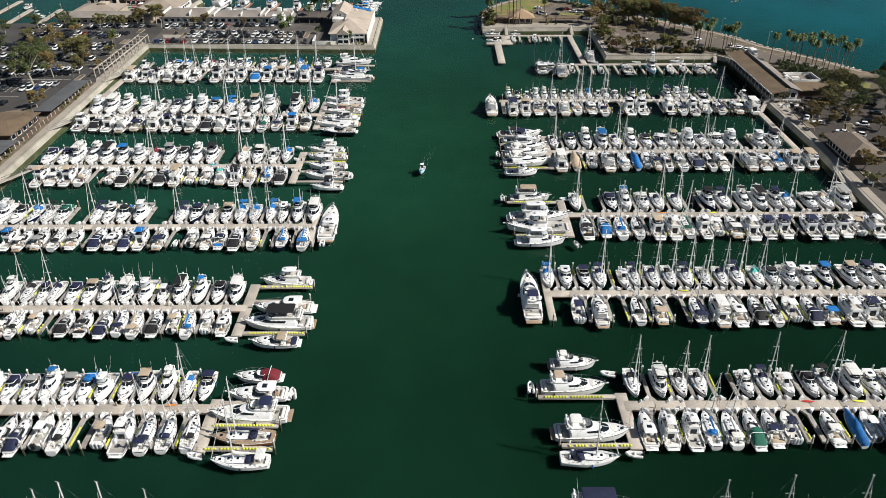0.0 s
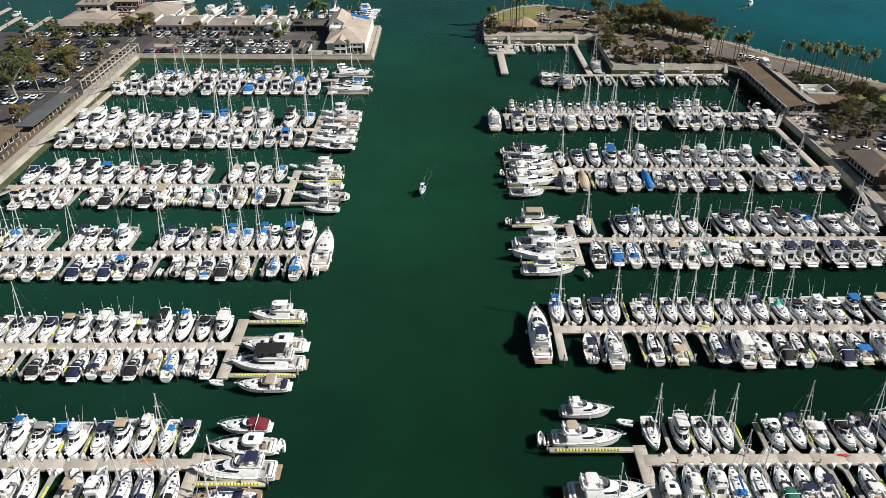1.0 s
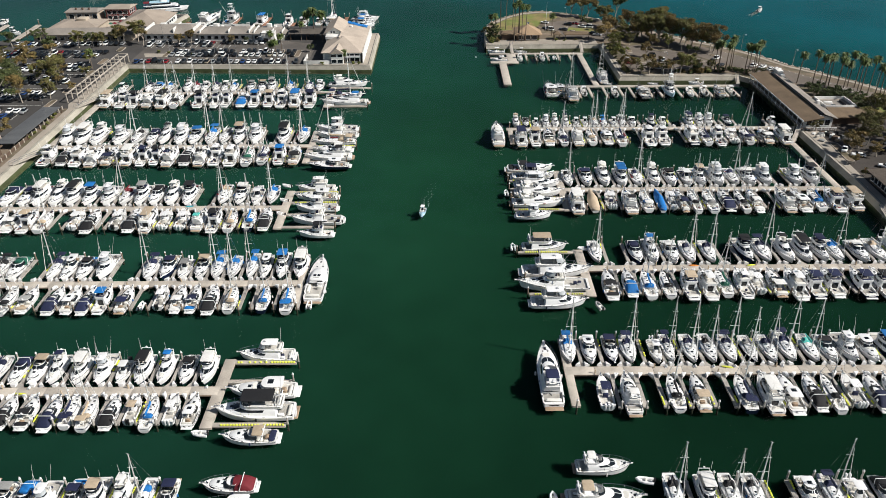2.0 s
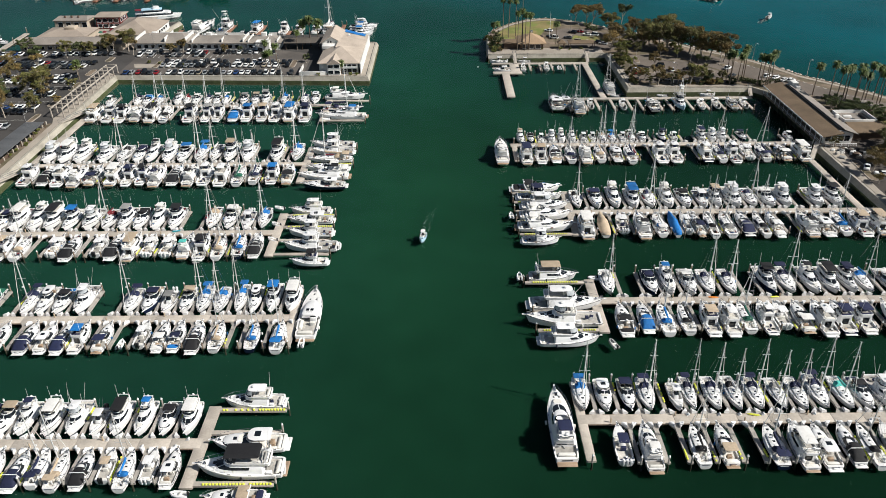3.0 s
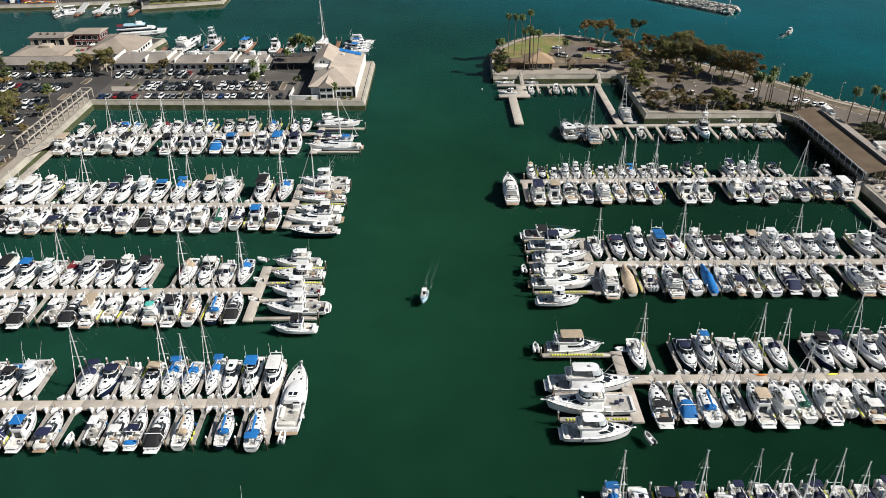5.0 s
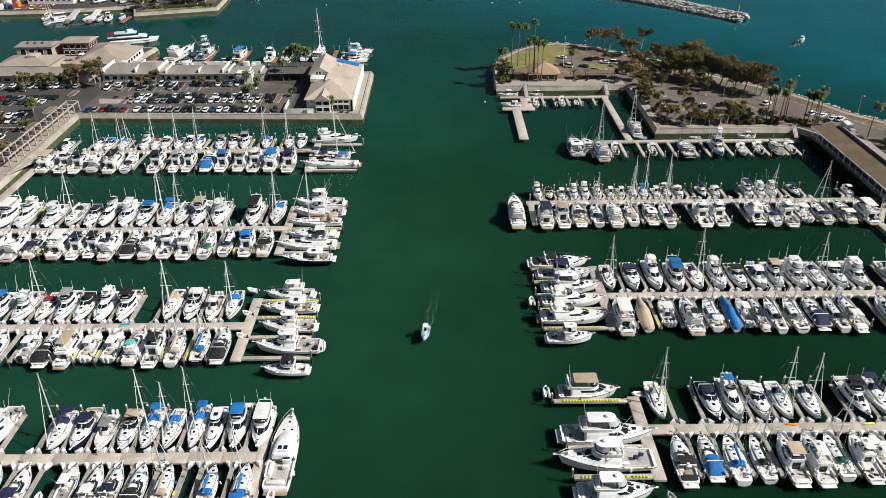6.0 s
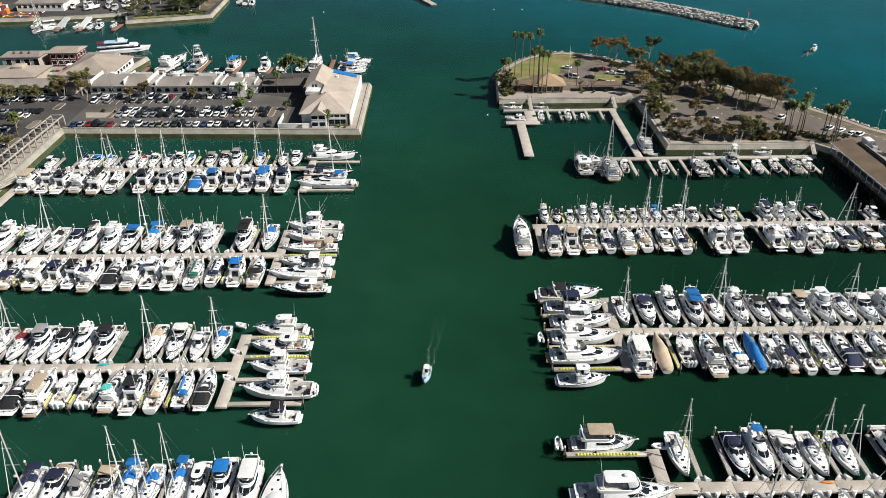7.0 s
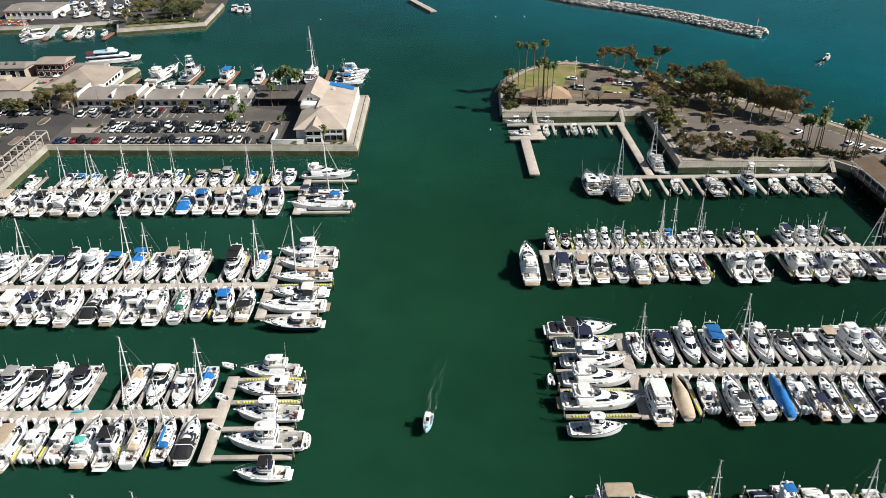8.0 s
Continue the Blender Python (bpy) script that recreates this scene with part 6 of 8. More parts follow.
sheet("kerb_path", [(182.6, 319.5), (171.8, 336.2), (163, 347), (153, 358.6), (145.4, 373.2), (138.7, 383.7), (124, 398.2), (108, 417.2), (89, 436), (78.3, 448.8), (67, 457), (55.3, 462), (44.5, 458.8), (36, 451.6), (30.5, 445), (26, 437), (27.5, 436.2), (36.8, 449.7), (45, 456.6), (55.3, 459.8), (66, 455), (77, 447), (88, 434.3),
                     (107, 415.4), (123, 396.4), (137.6, 382), (144, 371.6), (151.4, 357.4), (161.5, 345.8), (170.3, 335), (181, 318.5)], LAND + 0.058, PROMENADE)
EASTLOT = material("brown_lot_asphalt", (0.066, 0.055, 0.047), 0.9, grain=0.25, scale=2, stain=0.4, stain_scale=0.08)
sheet("parking_east", [(131.5, 300), (160, 306), (176, 290), (190, 240), (170, 180), (126.5, 180), (129.2, 258)], LAND + 0.03, EASTLOT)
sheet("quay_path", [(131.0, 281), (133.6, 281), (131.6, 260), (129.2, 186), (121.2, -40), (118.6, -40), (126.6, 186), (128.9, 245), (128.6, 281)], LAND + 0.05, PROMENADE)
sheet("lawn_east", [(160, 306), (172, 312), (178, 303), (172, 292), (160, 296)], LAND + 0.04, LAWN)

FAR = [(-320, 541), (-249, 545), (-212, 551), (-190, 557), (-182.5, 537), (-137.5, 549.5), (-139.5, 600), (-155, 720), (-520, 720), (-520, 541)]
structure("ground_far_shore", prism(FAR, -2, LAND).mesh("ground_far_shore", ASPHALT))
seawall("seawall_far", FAR[:7])
sheet("lawn_far", [(-180, 540.5), (-141, 551), (-141.4, 556), (-181, 545.5)], LAND + 0.03, LAWN)
sheet("verge_far", [(-160, 566), (-141.8, 562), (-142, 600), (-160, 600)], LAND + 0.03, EARTH)



def kerb_island(x, y, length, wide, turn):
    """A raised planting island: a pale rounded kerb round dry earth."""
    c, s, k = math.cos(radians(turn)), math.sin(radians(turn)), Solid()
    plan = [(a * c - b * s + x, a * s + b * c + y) for a, b, _ in ring(-length / 2, length / 2, -wide / 2, wide / 2, wide * 0.42, 0)]
    inner = [(x + (a - x) * (1 - 0.7 / length), y + (b - y) * (1 - 0.35 / wide)) for a, b in plan]
    k.loft([[(a, b, LAND) for a, b in plan], [(a, b, LAND + 0.2) for a, b in plan], [(a, b, LAND + 0.2) for a, b in inner]], caps=(False, False))
    k.add([(a, b, LAND + 0.18) for a, b in inner], [tuple(range(len(inner)))], 1)
    single("planting_island", k.mesh("planting_island", PROMENADE, EARTH), "raised planting island with a pale concrete kerb", "kerb", "planting islands of the car parks")


for x, y, length, wide, turn in ((91, 367.5, 9, 2.6, 75), (111.5, 369, 9, 3, -25), (115.8, 366.5, 6, 3, -40), (125, 374.5, 5, 2.6, -60), (101, 383.5, 10, 2.2, -35), (96, 360, 7, 2.2, 10), (106, 357, 7, 2.4, 0), (118, 352.5, 8, 2.6, 20),
                                 (64, 427, 4, 1.6, 70), (88, 384, 10, 2.2, 85), (-157, 352, 2.4, 11, 0), (-157, 332, 2.4, 10, 0), (-157, 314, 2.4, 10, 0), (-158, 371, 3, 9, 0), (-157, 391, 3, 8, 0), (-69.5, 382, 2.6, 11, 0), (-132, 382.5, 2.4, 10, 0), (-213.5, 323, 3, 10, 0), (-216.5, 343, 3, 10, 0),
                                 (133.5, 262, 3, 16, -3), (146, 252, 3, 14, -25), (134, 212, 3, 14, -2)):
    kerb_island(x, y, length, wide, turn)

rnd = random.Random(11)


def boulder(s, x, y, z, r):
    pts = []
    for i, (a, h, k) in enumerate([(t, h, k) for h, k in ((-0.5, 0.9), (0.35, 0.85)) for t in range(5)] + [(0, 0.85, 0.15)]):
        t = a * 2 * math.pi / 5 + h
        rr = r * k * rnd.uniform(0.7, 1.25)
        pts.append((x + rr * math.cos(t), y + rr * math.sin(t), z + h * r * rnd.uniform(0.6, 1.0)))
    f = [(i, (i + 1) % 5, 5 + (i + 1) % 5, 5 + i) for i in range(5)] + [(5 + i, 5 + (i + 1) % 5, 10) for i in range(5)]
    s.add(pts, f)


def rock_bank(name, line, width, top, per_metre, size, label):
    s = Solid()
    for (x0, y0), (x1, y1) in zip(line, line[1:]):
        length = math.hypot(x1 - x0, y1 - y0)
        nx, ny = -(y1 - y0) / length, (x1 - x0) / length
        for _ in range(int(length * per_metre)):
            t, k = rnd.random(), rnd.uniform(-1, 1)
            boulder(s, x0 + (x1 - x0) * t + nx * k * width, y0 + (y1 - y0) * t + ny * k * width, top * (1 - abs(k)) - 0.1, size * rnd.uniform(0.6, 1.4))
    return single(name, s.mesh(name, ROCK), label, "rocks", kind="stuff")


rock_bank("breakwater", [(62, 628), (80.4, 607.5), (117.5, 575.3), (135.3, 558.8), (169.5, 516.5)], 4.4, 3.4, 13, 1.0, "long breakwater of rough grey boulders in the sea")
rock_bank("revetment", [(x + 0.6, y + 1.0) for x, y in SEAEDGE[2:]], 2.4, 2.2, 3.6, 0.75, "sloping bank of grey boulders along the island shore")

# ---- trees ----
tree_forms = {}


def leaves_mesh(name, blobs, count, leaf, m, seed):
    """A crown of many small leaf clumps, scattered through uneven lobes."""
    r = random.Random(seed)
    s = Solid()
    for _ in range(count):
        bx, by, bz, br, flat = r.choice(blobs)
        d = Vector((r.gauss(0, 1), r.gauss(0, 1), r.gauss(0, 1))).normalized() * br * min(1.45, abs(r.gauss(0.72, 0.3)))
        c = Vector((bx + d.x, by + d.y, bz + d.z * flat))
        out = (d.normalized() + Vector((r.gauss(0, 0.45), r.gauss(0, 0.45), 0.35 + r.gauss(0, 0.45)))).normalized()
        a = out.cross(Vector((r.gauss(0, 1), r.gauss(0, 1), r.gauss(0, 1)))).normalized()
        b = out.cross(a)
        k = leaf * r.uniform(0.6, 1.3)
        s.add([c - a * k, c + b * k * 0.6, c + a * k, c - b * k * 0.6], [(0, 1, 2, 3)])
        s.add([c - b * k + a * 0.2 * k, c + a.cross(b) * k * 0.7, c + b * k], [(0, 1, 2)])
    return s.mesh(name, m)


def tree_form(kind, v):
    r = random.Random(100 * v + len(kind))
    if kind == "tall":      # broad-headed eucalypt on bare limbs, nominal height 14
        high, spread, trunk, count, leaf, low = 14, 7.4, 0.34, 4400, 0.29, 0.36
    elif kind == "slim":    # leaning tree with a small flat head, nominal height 10
        high, spread, trunk, count, leaf, low = 10, 5.0, 0.22, 1900, 0.36, 0.62
    elif kind == "round":   # broad low crown, nominal height 7
        high, spread, trunk, count, leaf, low = 7, 4.2, 0.25, 2400, 0.24, 0.36
    else:                   # bush, nominal height 2
        high, spread, trunk, count, leaf, low = 2, 1.4, 0.1, 300, 0.26, 0.3
    wood, blobs = Solid(), []
    lean = (r.uniform(-0.9, 0.9), r.uniform(-0.9, 0.9))
    fork = high * 0.32
    p = (lean[0], lean[1], fork)
    wood.tube((0, 0, -0.2), p, trunk, trunk * 0.7, 6)
    arms = {"tall": 17, "round": 12}.get(kind, 6)
    for i in range(arms):
        t = 2 * math.pi * i / arms + r.uniform(-0.5, 0.5)
        d = spread * r.uniform(0.15, 0.85)
        z = high * (low + (0.88 - low) * r.random() ** 0.7)
        q = (p[0] + d * math.cos(t), p[1] + d * math.sin(t), z)
        wood.tube(p, q, trunk * 0.5, trunk * 0.18, 5)
        blobs.append((q[0], q[1], z, spread * r.uniform(0.13, 0.27), 0.8 if kind == "slim" else 0.62))
        blobs.append((q[0] * 0.8 + r.uniform(-1, 1) * spread * 0.2, q[1] * 0.8 + r.uniform(-1, 1) * spread * 0.2, z + high * 0.04, spread * r.uniform(0.08, 0.2), 0.6))
    blobs.append((p[0] + r.uniform(-1, 1), p[1], high * r.uniform(0.72, 0.88), spread * 0.32, 0.6))
    return wood.mesh("trunk", BARK), leaves_mesh("crown", blobs, count, leaf, LEAF["olive"], v)


def tree(kind, leaf, x, y, high, wide=1.0, z=LAND):
    v = rnd.randrange(4)
    key = (kind, v)
    if key not in tree_forms:
        tree_forms[key] = tree_form(kind, v)
    k = high / {"tall": 14, "slim": 10, "round": 7, "bush": 2}[kind]
    words = {"olive": "olive-green", "rust": "dry brownish", "green": "dark green", "hedge": "yellow-green"}[leaf]
    what = {"tall": "tall open-crowned tree with bare forked limbs", "slim": "slender leaning tree with a small flat crown", "round": "low spreading tree beside the paving", "bush": "clipped rounded bush in a planting strip"}[kind]
    root = thing("bush" if kind == "bush" else "tree", Matrix.Translation((x, y, z - (0.24 * high if kind == "bush" else 0))) @ Matrix.Rotation(rnd.uniform(0, 6.28), 4, "Z") @ Matrix.Diagonal((k * wide, k * wide, k, 1)), words + " " + what, "bush" if kind == "bush" else "tree", "trees and bushes of the shore")
    if kind != "bush":
        part("trunk", tree_forms[key][0], root)
    part("crown", tree_forms[key][1], root, (LEAF[leaf],))


def palm_form(v):
    r = random.Random(50 + v)
    wood, head = Solid(), Solid()
    bend = (r.uniform(-0.4, 0.4), r.uniform(-0.4, 0.4))
    pts = [(bend[0] * t * t, bend[1] * t * t, 10 * t) for t in (0, 0.35, 0.7, 1.0)]
    for i in range(3):
        wood.tube(pts[i], pts[i + 1], 0.22 - 0.03 * i, 0.2 - 0.03 * i, 6)
    top = Vector(pts[-1])
    for i in range(130):
        t, rise = r.uniform(0, 6.28), r.uniform(-1.1, 1.5)
        d = Vector((math.cos(t), math.sin(t), 0))
        side = Vector((-d.y, d.x, 0))
        reach = 1.75 * r.uniform(0.8, 1.1)
        mid = top + d * reach * 0.55 + Vector((0, 0, rise * 0.75 + 0.15))
        end = top + d * reach + Vector((0, 0, rise * 0.95 - 0.3))
        w = 0.17
        head.add([top - side * 0.06, top + side * 0.06, mid + side * w, mid - side * w, end + side * 0.06 - Vector((0, 0, 0.1)), end - side * 0.06 - Vector((0, 0, 0.1))], [(0, 1, 2, 3), (3, 2, 4, 5)])
    skirt = Solid().loft([[(top.x + rr * math.cos(2 * math.pi * i / 7), top.y + rr * math.sin(2 * math.pi * i / 7), top.z + z) for i in range(7)] for rr, z in ((0.18, -1.6), (0.42, -1.3), (0.5, -0.5), (0.2, 0.05))])
    return wood.mesh("trunk", PALMBARK), head.mesh("fronds", LEAF["palm"]), skirt.mesh("dead_frond_skirt", PALMBARK)


palm_forms = [palm_form(v) for v in range(4)]


def palm(x, y, high, head=1.0, z=LAND):
    f = rnd.choice(palm_forms)
    root = thing("palm_tree", Matrix.Translation((x, y, z)) @ Matrix.Rotation(rnd.uniform(0, 6.28), 4, "Z"), "tall fan palm with a slim bare trunk and small crown", "palm tree", "palms of the shore")
    scale = Matrix.Diagonal((1, 1, high / 10, 1))
    part("trunk", f[0], root, at=scale)
    lift = Matrix.Translation((0, 0, high - 10 * head)) @ Matrix.Diagonal((head, head, head, 1))
    part("crown", f[1], root, at=lift)
    part("dead_frond_skirt", f[2], root, at=lift, label="brown skirt of dead fronds")


for x, y in ((110.6, 419.1), (105.2, 396.8), (110.0, 396.6), (114.6, 393.2), (116.7, 391.8), (119.3, 389.8), (121.9, 385.4), (126.0, 382.2), (126.7, 379.7), (107, 402), (113, 399), (102.5, 400.5), (118.5, 386.5), (99.0, 405.0)):
    tree("tall", rnd.choice(("olive", "olive", "rust")), x, y, rnd.uniform(10.5, 14), rnd.uniform(0.95, 1.2))
tree("slim", "olive", 108.0, 423.7, 11, 1.1)
for x, y in ((79.2, 401.0), (85.8, 426.2), (85.2, 437.4), (95.3, 425.8), (95.0, 403.9), (102.6, 421.7), (89, 409), (87, 417), (99.5, 412)):
    tree("round", rnd.choice(("olive", "rust", "olive")), x, y, rnd.uniform(6.5, 9.5), rnd.uniform(1.0, 1.25))
for x, y, h, leaf in ((92.8, 372.4, 7.5, "rust"), (88.9, 348.3, 8.5, "rust"), (97.5, 349.2, 6.0, "rust"), (102.6, 348.8, 9.0, "olive"), (106.2, 349.6, 8.0, "olive"), (110.0, 349.4, 5.0, "green"), (82.1, 369.9, 6.0, "hedge"), (82.4, 353.4, 6.0, "rust"), (81.0, 377.0, 5.5, "hedge"),
                      (81.2, 384.5, 6.0, "olive"), (83.3, 392.0, 7.0, "hedge"), (81.0, 361.5, 4.5, "rust"), (99.5, 388.0, 6.5, "rust"), (107.5, 386.5, 6.0, "olive"), (90.0, 392.5, 6.0, "olive"), (94.5, 348.6, 5.0, "olive"), (116.0, 350.5, 5.5, "olive"), (85.5, 347.9, 4.0, "olive"), (114.5, 378.6, 4.2, "green"), (117.5, 377.0, 3.8, "green"), (85.0, 355.5, 5.0, "olive")):
    tree("round", leaf, x, y, h, rnd.uniform(0.8, 1.0))
for x, y in ((73.2, 433.0), (77.1, 430.4), (23.9, 407.9), (25.2, 419.8)):
    tree("round", "green", x, y, rnd.uniform(4, 5.5), 1.0)
for x, y in ((70.6, 454.3), (75.9, 449.6), (78.3, 447.8), (94.7, 450.1)):
    tree("slim", "rust" if x < 90 else "green", x, y, rnd.uniform(9, 11), 1.2)
for x, y, h in ((29.5, 426, 18), (32.1, 423.6, 18.2), (36, 425.8, 17.6), (34.7, 400.7, 17.5), (37, 401.2, 18.5), (38.3, 400.6, 17), (40.2, 401, 16.5), (36.8, 402.4, 25), (54.5, 411, 10), (25.0, 430.8, 5), (27.5, 432, 5)):
    palm(x, y, h, 1.05)
for x, y in ((119.1, 353.2), (119.8, 350.7), (118.9, 347.9), (123.3, 351.6), (126.1, 354.5), (127.6, 356.1), (129.6, 345.9), (130.9, 345.5), (132.2, 343.9), (133.2, 344.1), (135.0, 345.9)):
    palm(x, y, rnd.uniform(10.5, 13.5), 1.15)
for x, y in ((147.7, 334.2), (150.0, 325.8), (150.1, 320.2), (153.7, 322.5), (158.0, 328.2), (159.3, 324.1), (160.5, 320.9), (164.5, 325.6), (168.6, 327.6), (169.4, 323.6), (170.5, 320.3), (167.4, 309.9), (169.3, 309.9), (174.5, 315.9), (156, 318), (163, 315)):
    palm(x, y, rnd.uniform(11.5, 15), 1.15)
for x, y, h, leaf in ((134.6, 259.6, 8, "rust"), (144, 267, 9.5, "olive"), (152, 279, 8, "olive"), (159.8, 294.2, 10, "olive"), (162.8, 288.7, 9, "olive"), (176.6, 294.0, 9, "green"), (185.2, 305.2, 10, "green"), (134.9, 219.5, 6.5, "rust"), (155.8, 251.7, 6, "rust"), (140.7, 265.8, 7, "rust"), (131.4, 206.3, 5, "olive"),
                      (160.8, 274.6, 8, "green"), (172, 282, 9, "green"), (180, 286, 9, "green"), (152, 284, 8, "olive"), (154, 236, 6, "rust"), (148, 318, 6, "green"), (152, 314, 5, "green"), (133.5, 345, 3, "green"), (137, 346, 3, "green")):
    tree("round" if h < 7.5 else "tall", leaf, x, y, h, 1.1)
for x, y, h, leaf in ((-191.1, 337.2, 10, "green"), (-157.7, 277.4, 7.8, "rust"), (-161.5, 238.6, 7.8, "rust"), (-172.3, 305.1, 17.5, "green"), (-168.6, 315.7, 12, "rust"), (-164.7, 337.9, 12, "olive"), (-173.5, 341.3, 9, "olive"), (-171.2, 354.9, 8, "olive"), (-178.4, 393.9, 9, "olive"), (-168.1, 397.2, 7, "olive"), (-180.7, 328.7, 8, "olive"),
                      (-210.6, 355.5, 8, "green"), (-202.2, 405.1, 7, "green"), (-159.5, 320.4, 9, "olive"), (-197.9, 360.0, 6, "rust"), (-198.2, 380.4, 7, "rust"), (-224.5, 385.8, 8, "green"), (-187, 346, 9, "green"), (-153.1, 404.6, 11.0, "olive"), (-131.0, 398.8, 5.5, "rust"),
                      (-162.0, 402.2, 9.5, "olive"), (-170.7, 400.2, 6, "olive"), (-126.6, 404, 6, "rust"), (-158.3, 424.2, 6, "green"), (-175.3, 400.4, 6, "green"), (-105, 399.5, 4.5, "rust"), (-98, 400, 3.5, "green"), (-64, 384, 4, "green")):
    tree("round" if h < 8 else "tall", leaf, x, y, h, rnd.uniform(0.85, 1.1))
for x, y in ((-184.2, 359.8), (-186.9, 352), (-160.0, 403.0), (-148.7, 397.9), (-181.3, 372.1)):
    tree("slim", "rust", x, y, 8.5, 1.0)
for x, y, h in ((-158.1, 359.4, 8), (-79.2, 370.2, 8), (-77.0, 369.4, 9), (-71.6, 405.3, 8), (-68.9, 411.5, 11), (-65.6, 409.8, 13), (-62.3, 412.1, 11), (-66.4, 413.5, 12), (-76.4, 379.4, 9), (-86.0, 399.5, 5), (-45.7, 366.4, 5)):
    palm(x, y, h, 1.6 if h > 10 else 1.1)
for x, y in ((-146.0, 220.9), (-146.4, 225.8), (-146.6, 231.1), (-146.8, 235.5), (-147.6, 278.7), (-147.8, 283.0), (-148.0, 287.7), (-148.2, 292.4), (-148.4, 297.4), (-148.6, 301.6), (-56, 365.4), (-49.5, 365.4), (-42, 364.9), (-39, 364.9), (-120, 379), (-136, 384.5), (-131, 383), (56, 401.5), (60, 401.5), (66, 401.5), (45, 402.5), (47, 402.5)):
    tree("bush", "hedge", x, y, rnd.uniform(1.4, 2.0))
for x, y in ((-183.6, 579.3), (-163.9, 570.8), (-159.3, 578.0), (-154.6, 585.4), (-176.6, 578.9), (-148.5, 577.3), (-152.6, 563.0), (-181.1, 550), (-170, 590), (-160, 596), (-150, 598), (-178, 566)):
    tree("round", rnd.choice(("green", "olive")), x, y, rnd.uniform(6, 10), 1.15)
for i in range(80):
    x, y = rnd.choice(((79.5, rnd.uniform(348, 392)), (rnd.uniform(100, 122), 349.5), (rnd.uniform(80, 112), rnd.uniform(396, 412)), (rnd.uniform(21.8, 27), rnd.uniform(398, 422))))
    tree("bush", rnd.choice(("olive", "green", "rust", "hedge")), x, y, rnd.uniform(1.3, 3.4), 1.15)
for x, y, h, leaf in ((-200, 320, 7, "green"), (-207, 335, 9, "green"), (-196, 312, 6, "olive"), (-183, 338, 7, "olive"), (-176, 364, 6, "olive"), (-165, 338, 6, "rust"), (-163, 368, 6, "olive"), (-190, 390, 7, "green"), (-205, 372, 7, "olive"), (-168, 352, 6, "rust"), (-212, 396, 8, "green"), (-155, 330, 4, "rust"), (-156, 348, 5, "olive"), (-177, 331, 9, "green"), (-185, 316, 8, "olive"),
                      (147, 276, 8, "olive"), (150, 262, 6, "rust"), (143, 258, 5, "rust"), (165, 262, 8, "green"), (156, 270, 7, "green"), (146, 232, 6, "rust"), (170, 272, 8, "green"), (150, 226, 6, "olive"), (138, 206, 6, "rust"), (131.5, 243, 3, "olive"), (133, 252, 3.5, "rust"), (133, 281, 4, "olive")):
    tree("tall" if h > 7.5 else "round", leaf, x, y, h, 1.1)
for x, y, h in ((146, 312, 6), (149, 309, 5.5), (152, 306.5, 6.5), (155, 309, 6), (158, 305, 5.5), (147.5, 306.5, 4.5), (161, 308, 5), (153.5, 313.5, 6), (156.5, 301, 5), (159, 298, 5.5), (163, 301, 5), (166, 297, 6), (-176, 594, 9), (-170, 597, 9), (-183, 592, 8)):
    tree("round", "green", x, y, h, 1.15)
for i in range(26):
    tree("bush", "green", -179 + 1.45 * i, 546.5 + 0.28 * i + rnd.uniform(-1, 2.5), rnd.uniform(1.6, 3.2), 1.3)
for x, y in ((-158, 556), (-153, 559), (-150, 562), (-147, 560), (-162, 563), (-156, 567), (-149, 570), (-166, 571)):
    tree("round", "green", x, y, rnd.uniform(6, 9), 1.2)
for i in range(16):
    tree("bush", "green", -180 + 1.5 * i, 556.5 + 0.3 * i, rnd.uniform(1.4, 2.4), 1.2)
for i in range(12):
    tree("bush", "green", 124.5 + 0.62 * i, 352.5 - 0.5 * i, rnd.uniform(1.6, 2.6))


# ---- buildings ----
window_mesh = Solid().box(-0.5, 0.5, -0.06, 0.0, 0, 1).mesh("pane", GLASS)
frame_mesh = Solid().box(-0.56, -0.5, -0.08, 0.02, -0.06, 1.06).box(0.5, 0.56, -0.08, 0.02, -0.06, 1.06).box(-0.5, 0.5, -0.08, 0.02, 1.0, 1.06).box(-0.56, 0.56, -0.12, 0.02, -0.1, -0.0).mesh("window_frame", GEL)


def window(house, x, y, z, wide, high, turn=0):
    """A framed pane standing just proud of a wall; turn 0 faces the south."""
    m = Matrix.Translation((x, y, z)) @ Matrix.Rotation(radians(turn), 4, "Z") @ Matrix.Diagonal((wide, 1, high, 1))
    w = part("window", frame_mesh, house, at=m)
    part("pane", window_mesh, w)


def walls(house, x0, x1, y0, y1, z1, m, z0=LAND, name="wall"):
    t = 0.25
    for a, b, c, d in ((x0, x1, y0, y0 + t), (x0, x1, y1 - t, y1), (x0, x0 + t, y0 + t, y1 - t), (x1 - t, x1, y0 + t, y1 - t)):
        part(name, Solid().box(a, b, c, d, z0 - 0.3, z1).mesh(name, m), house)


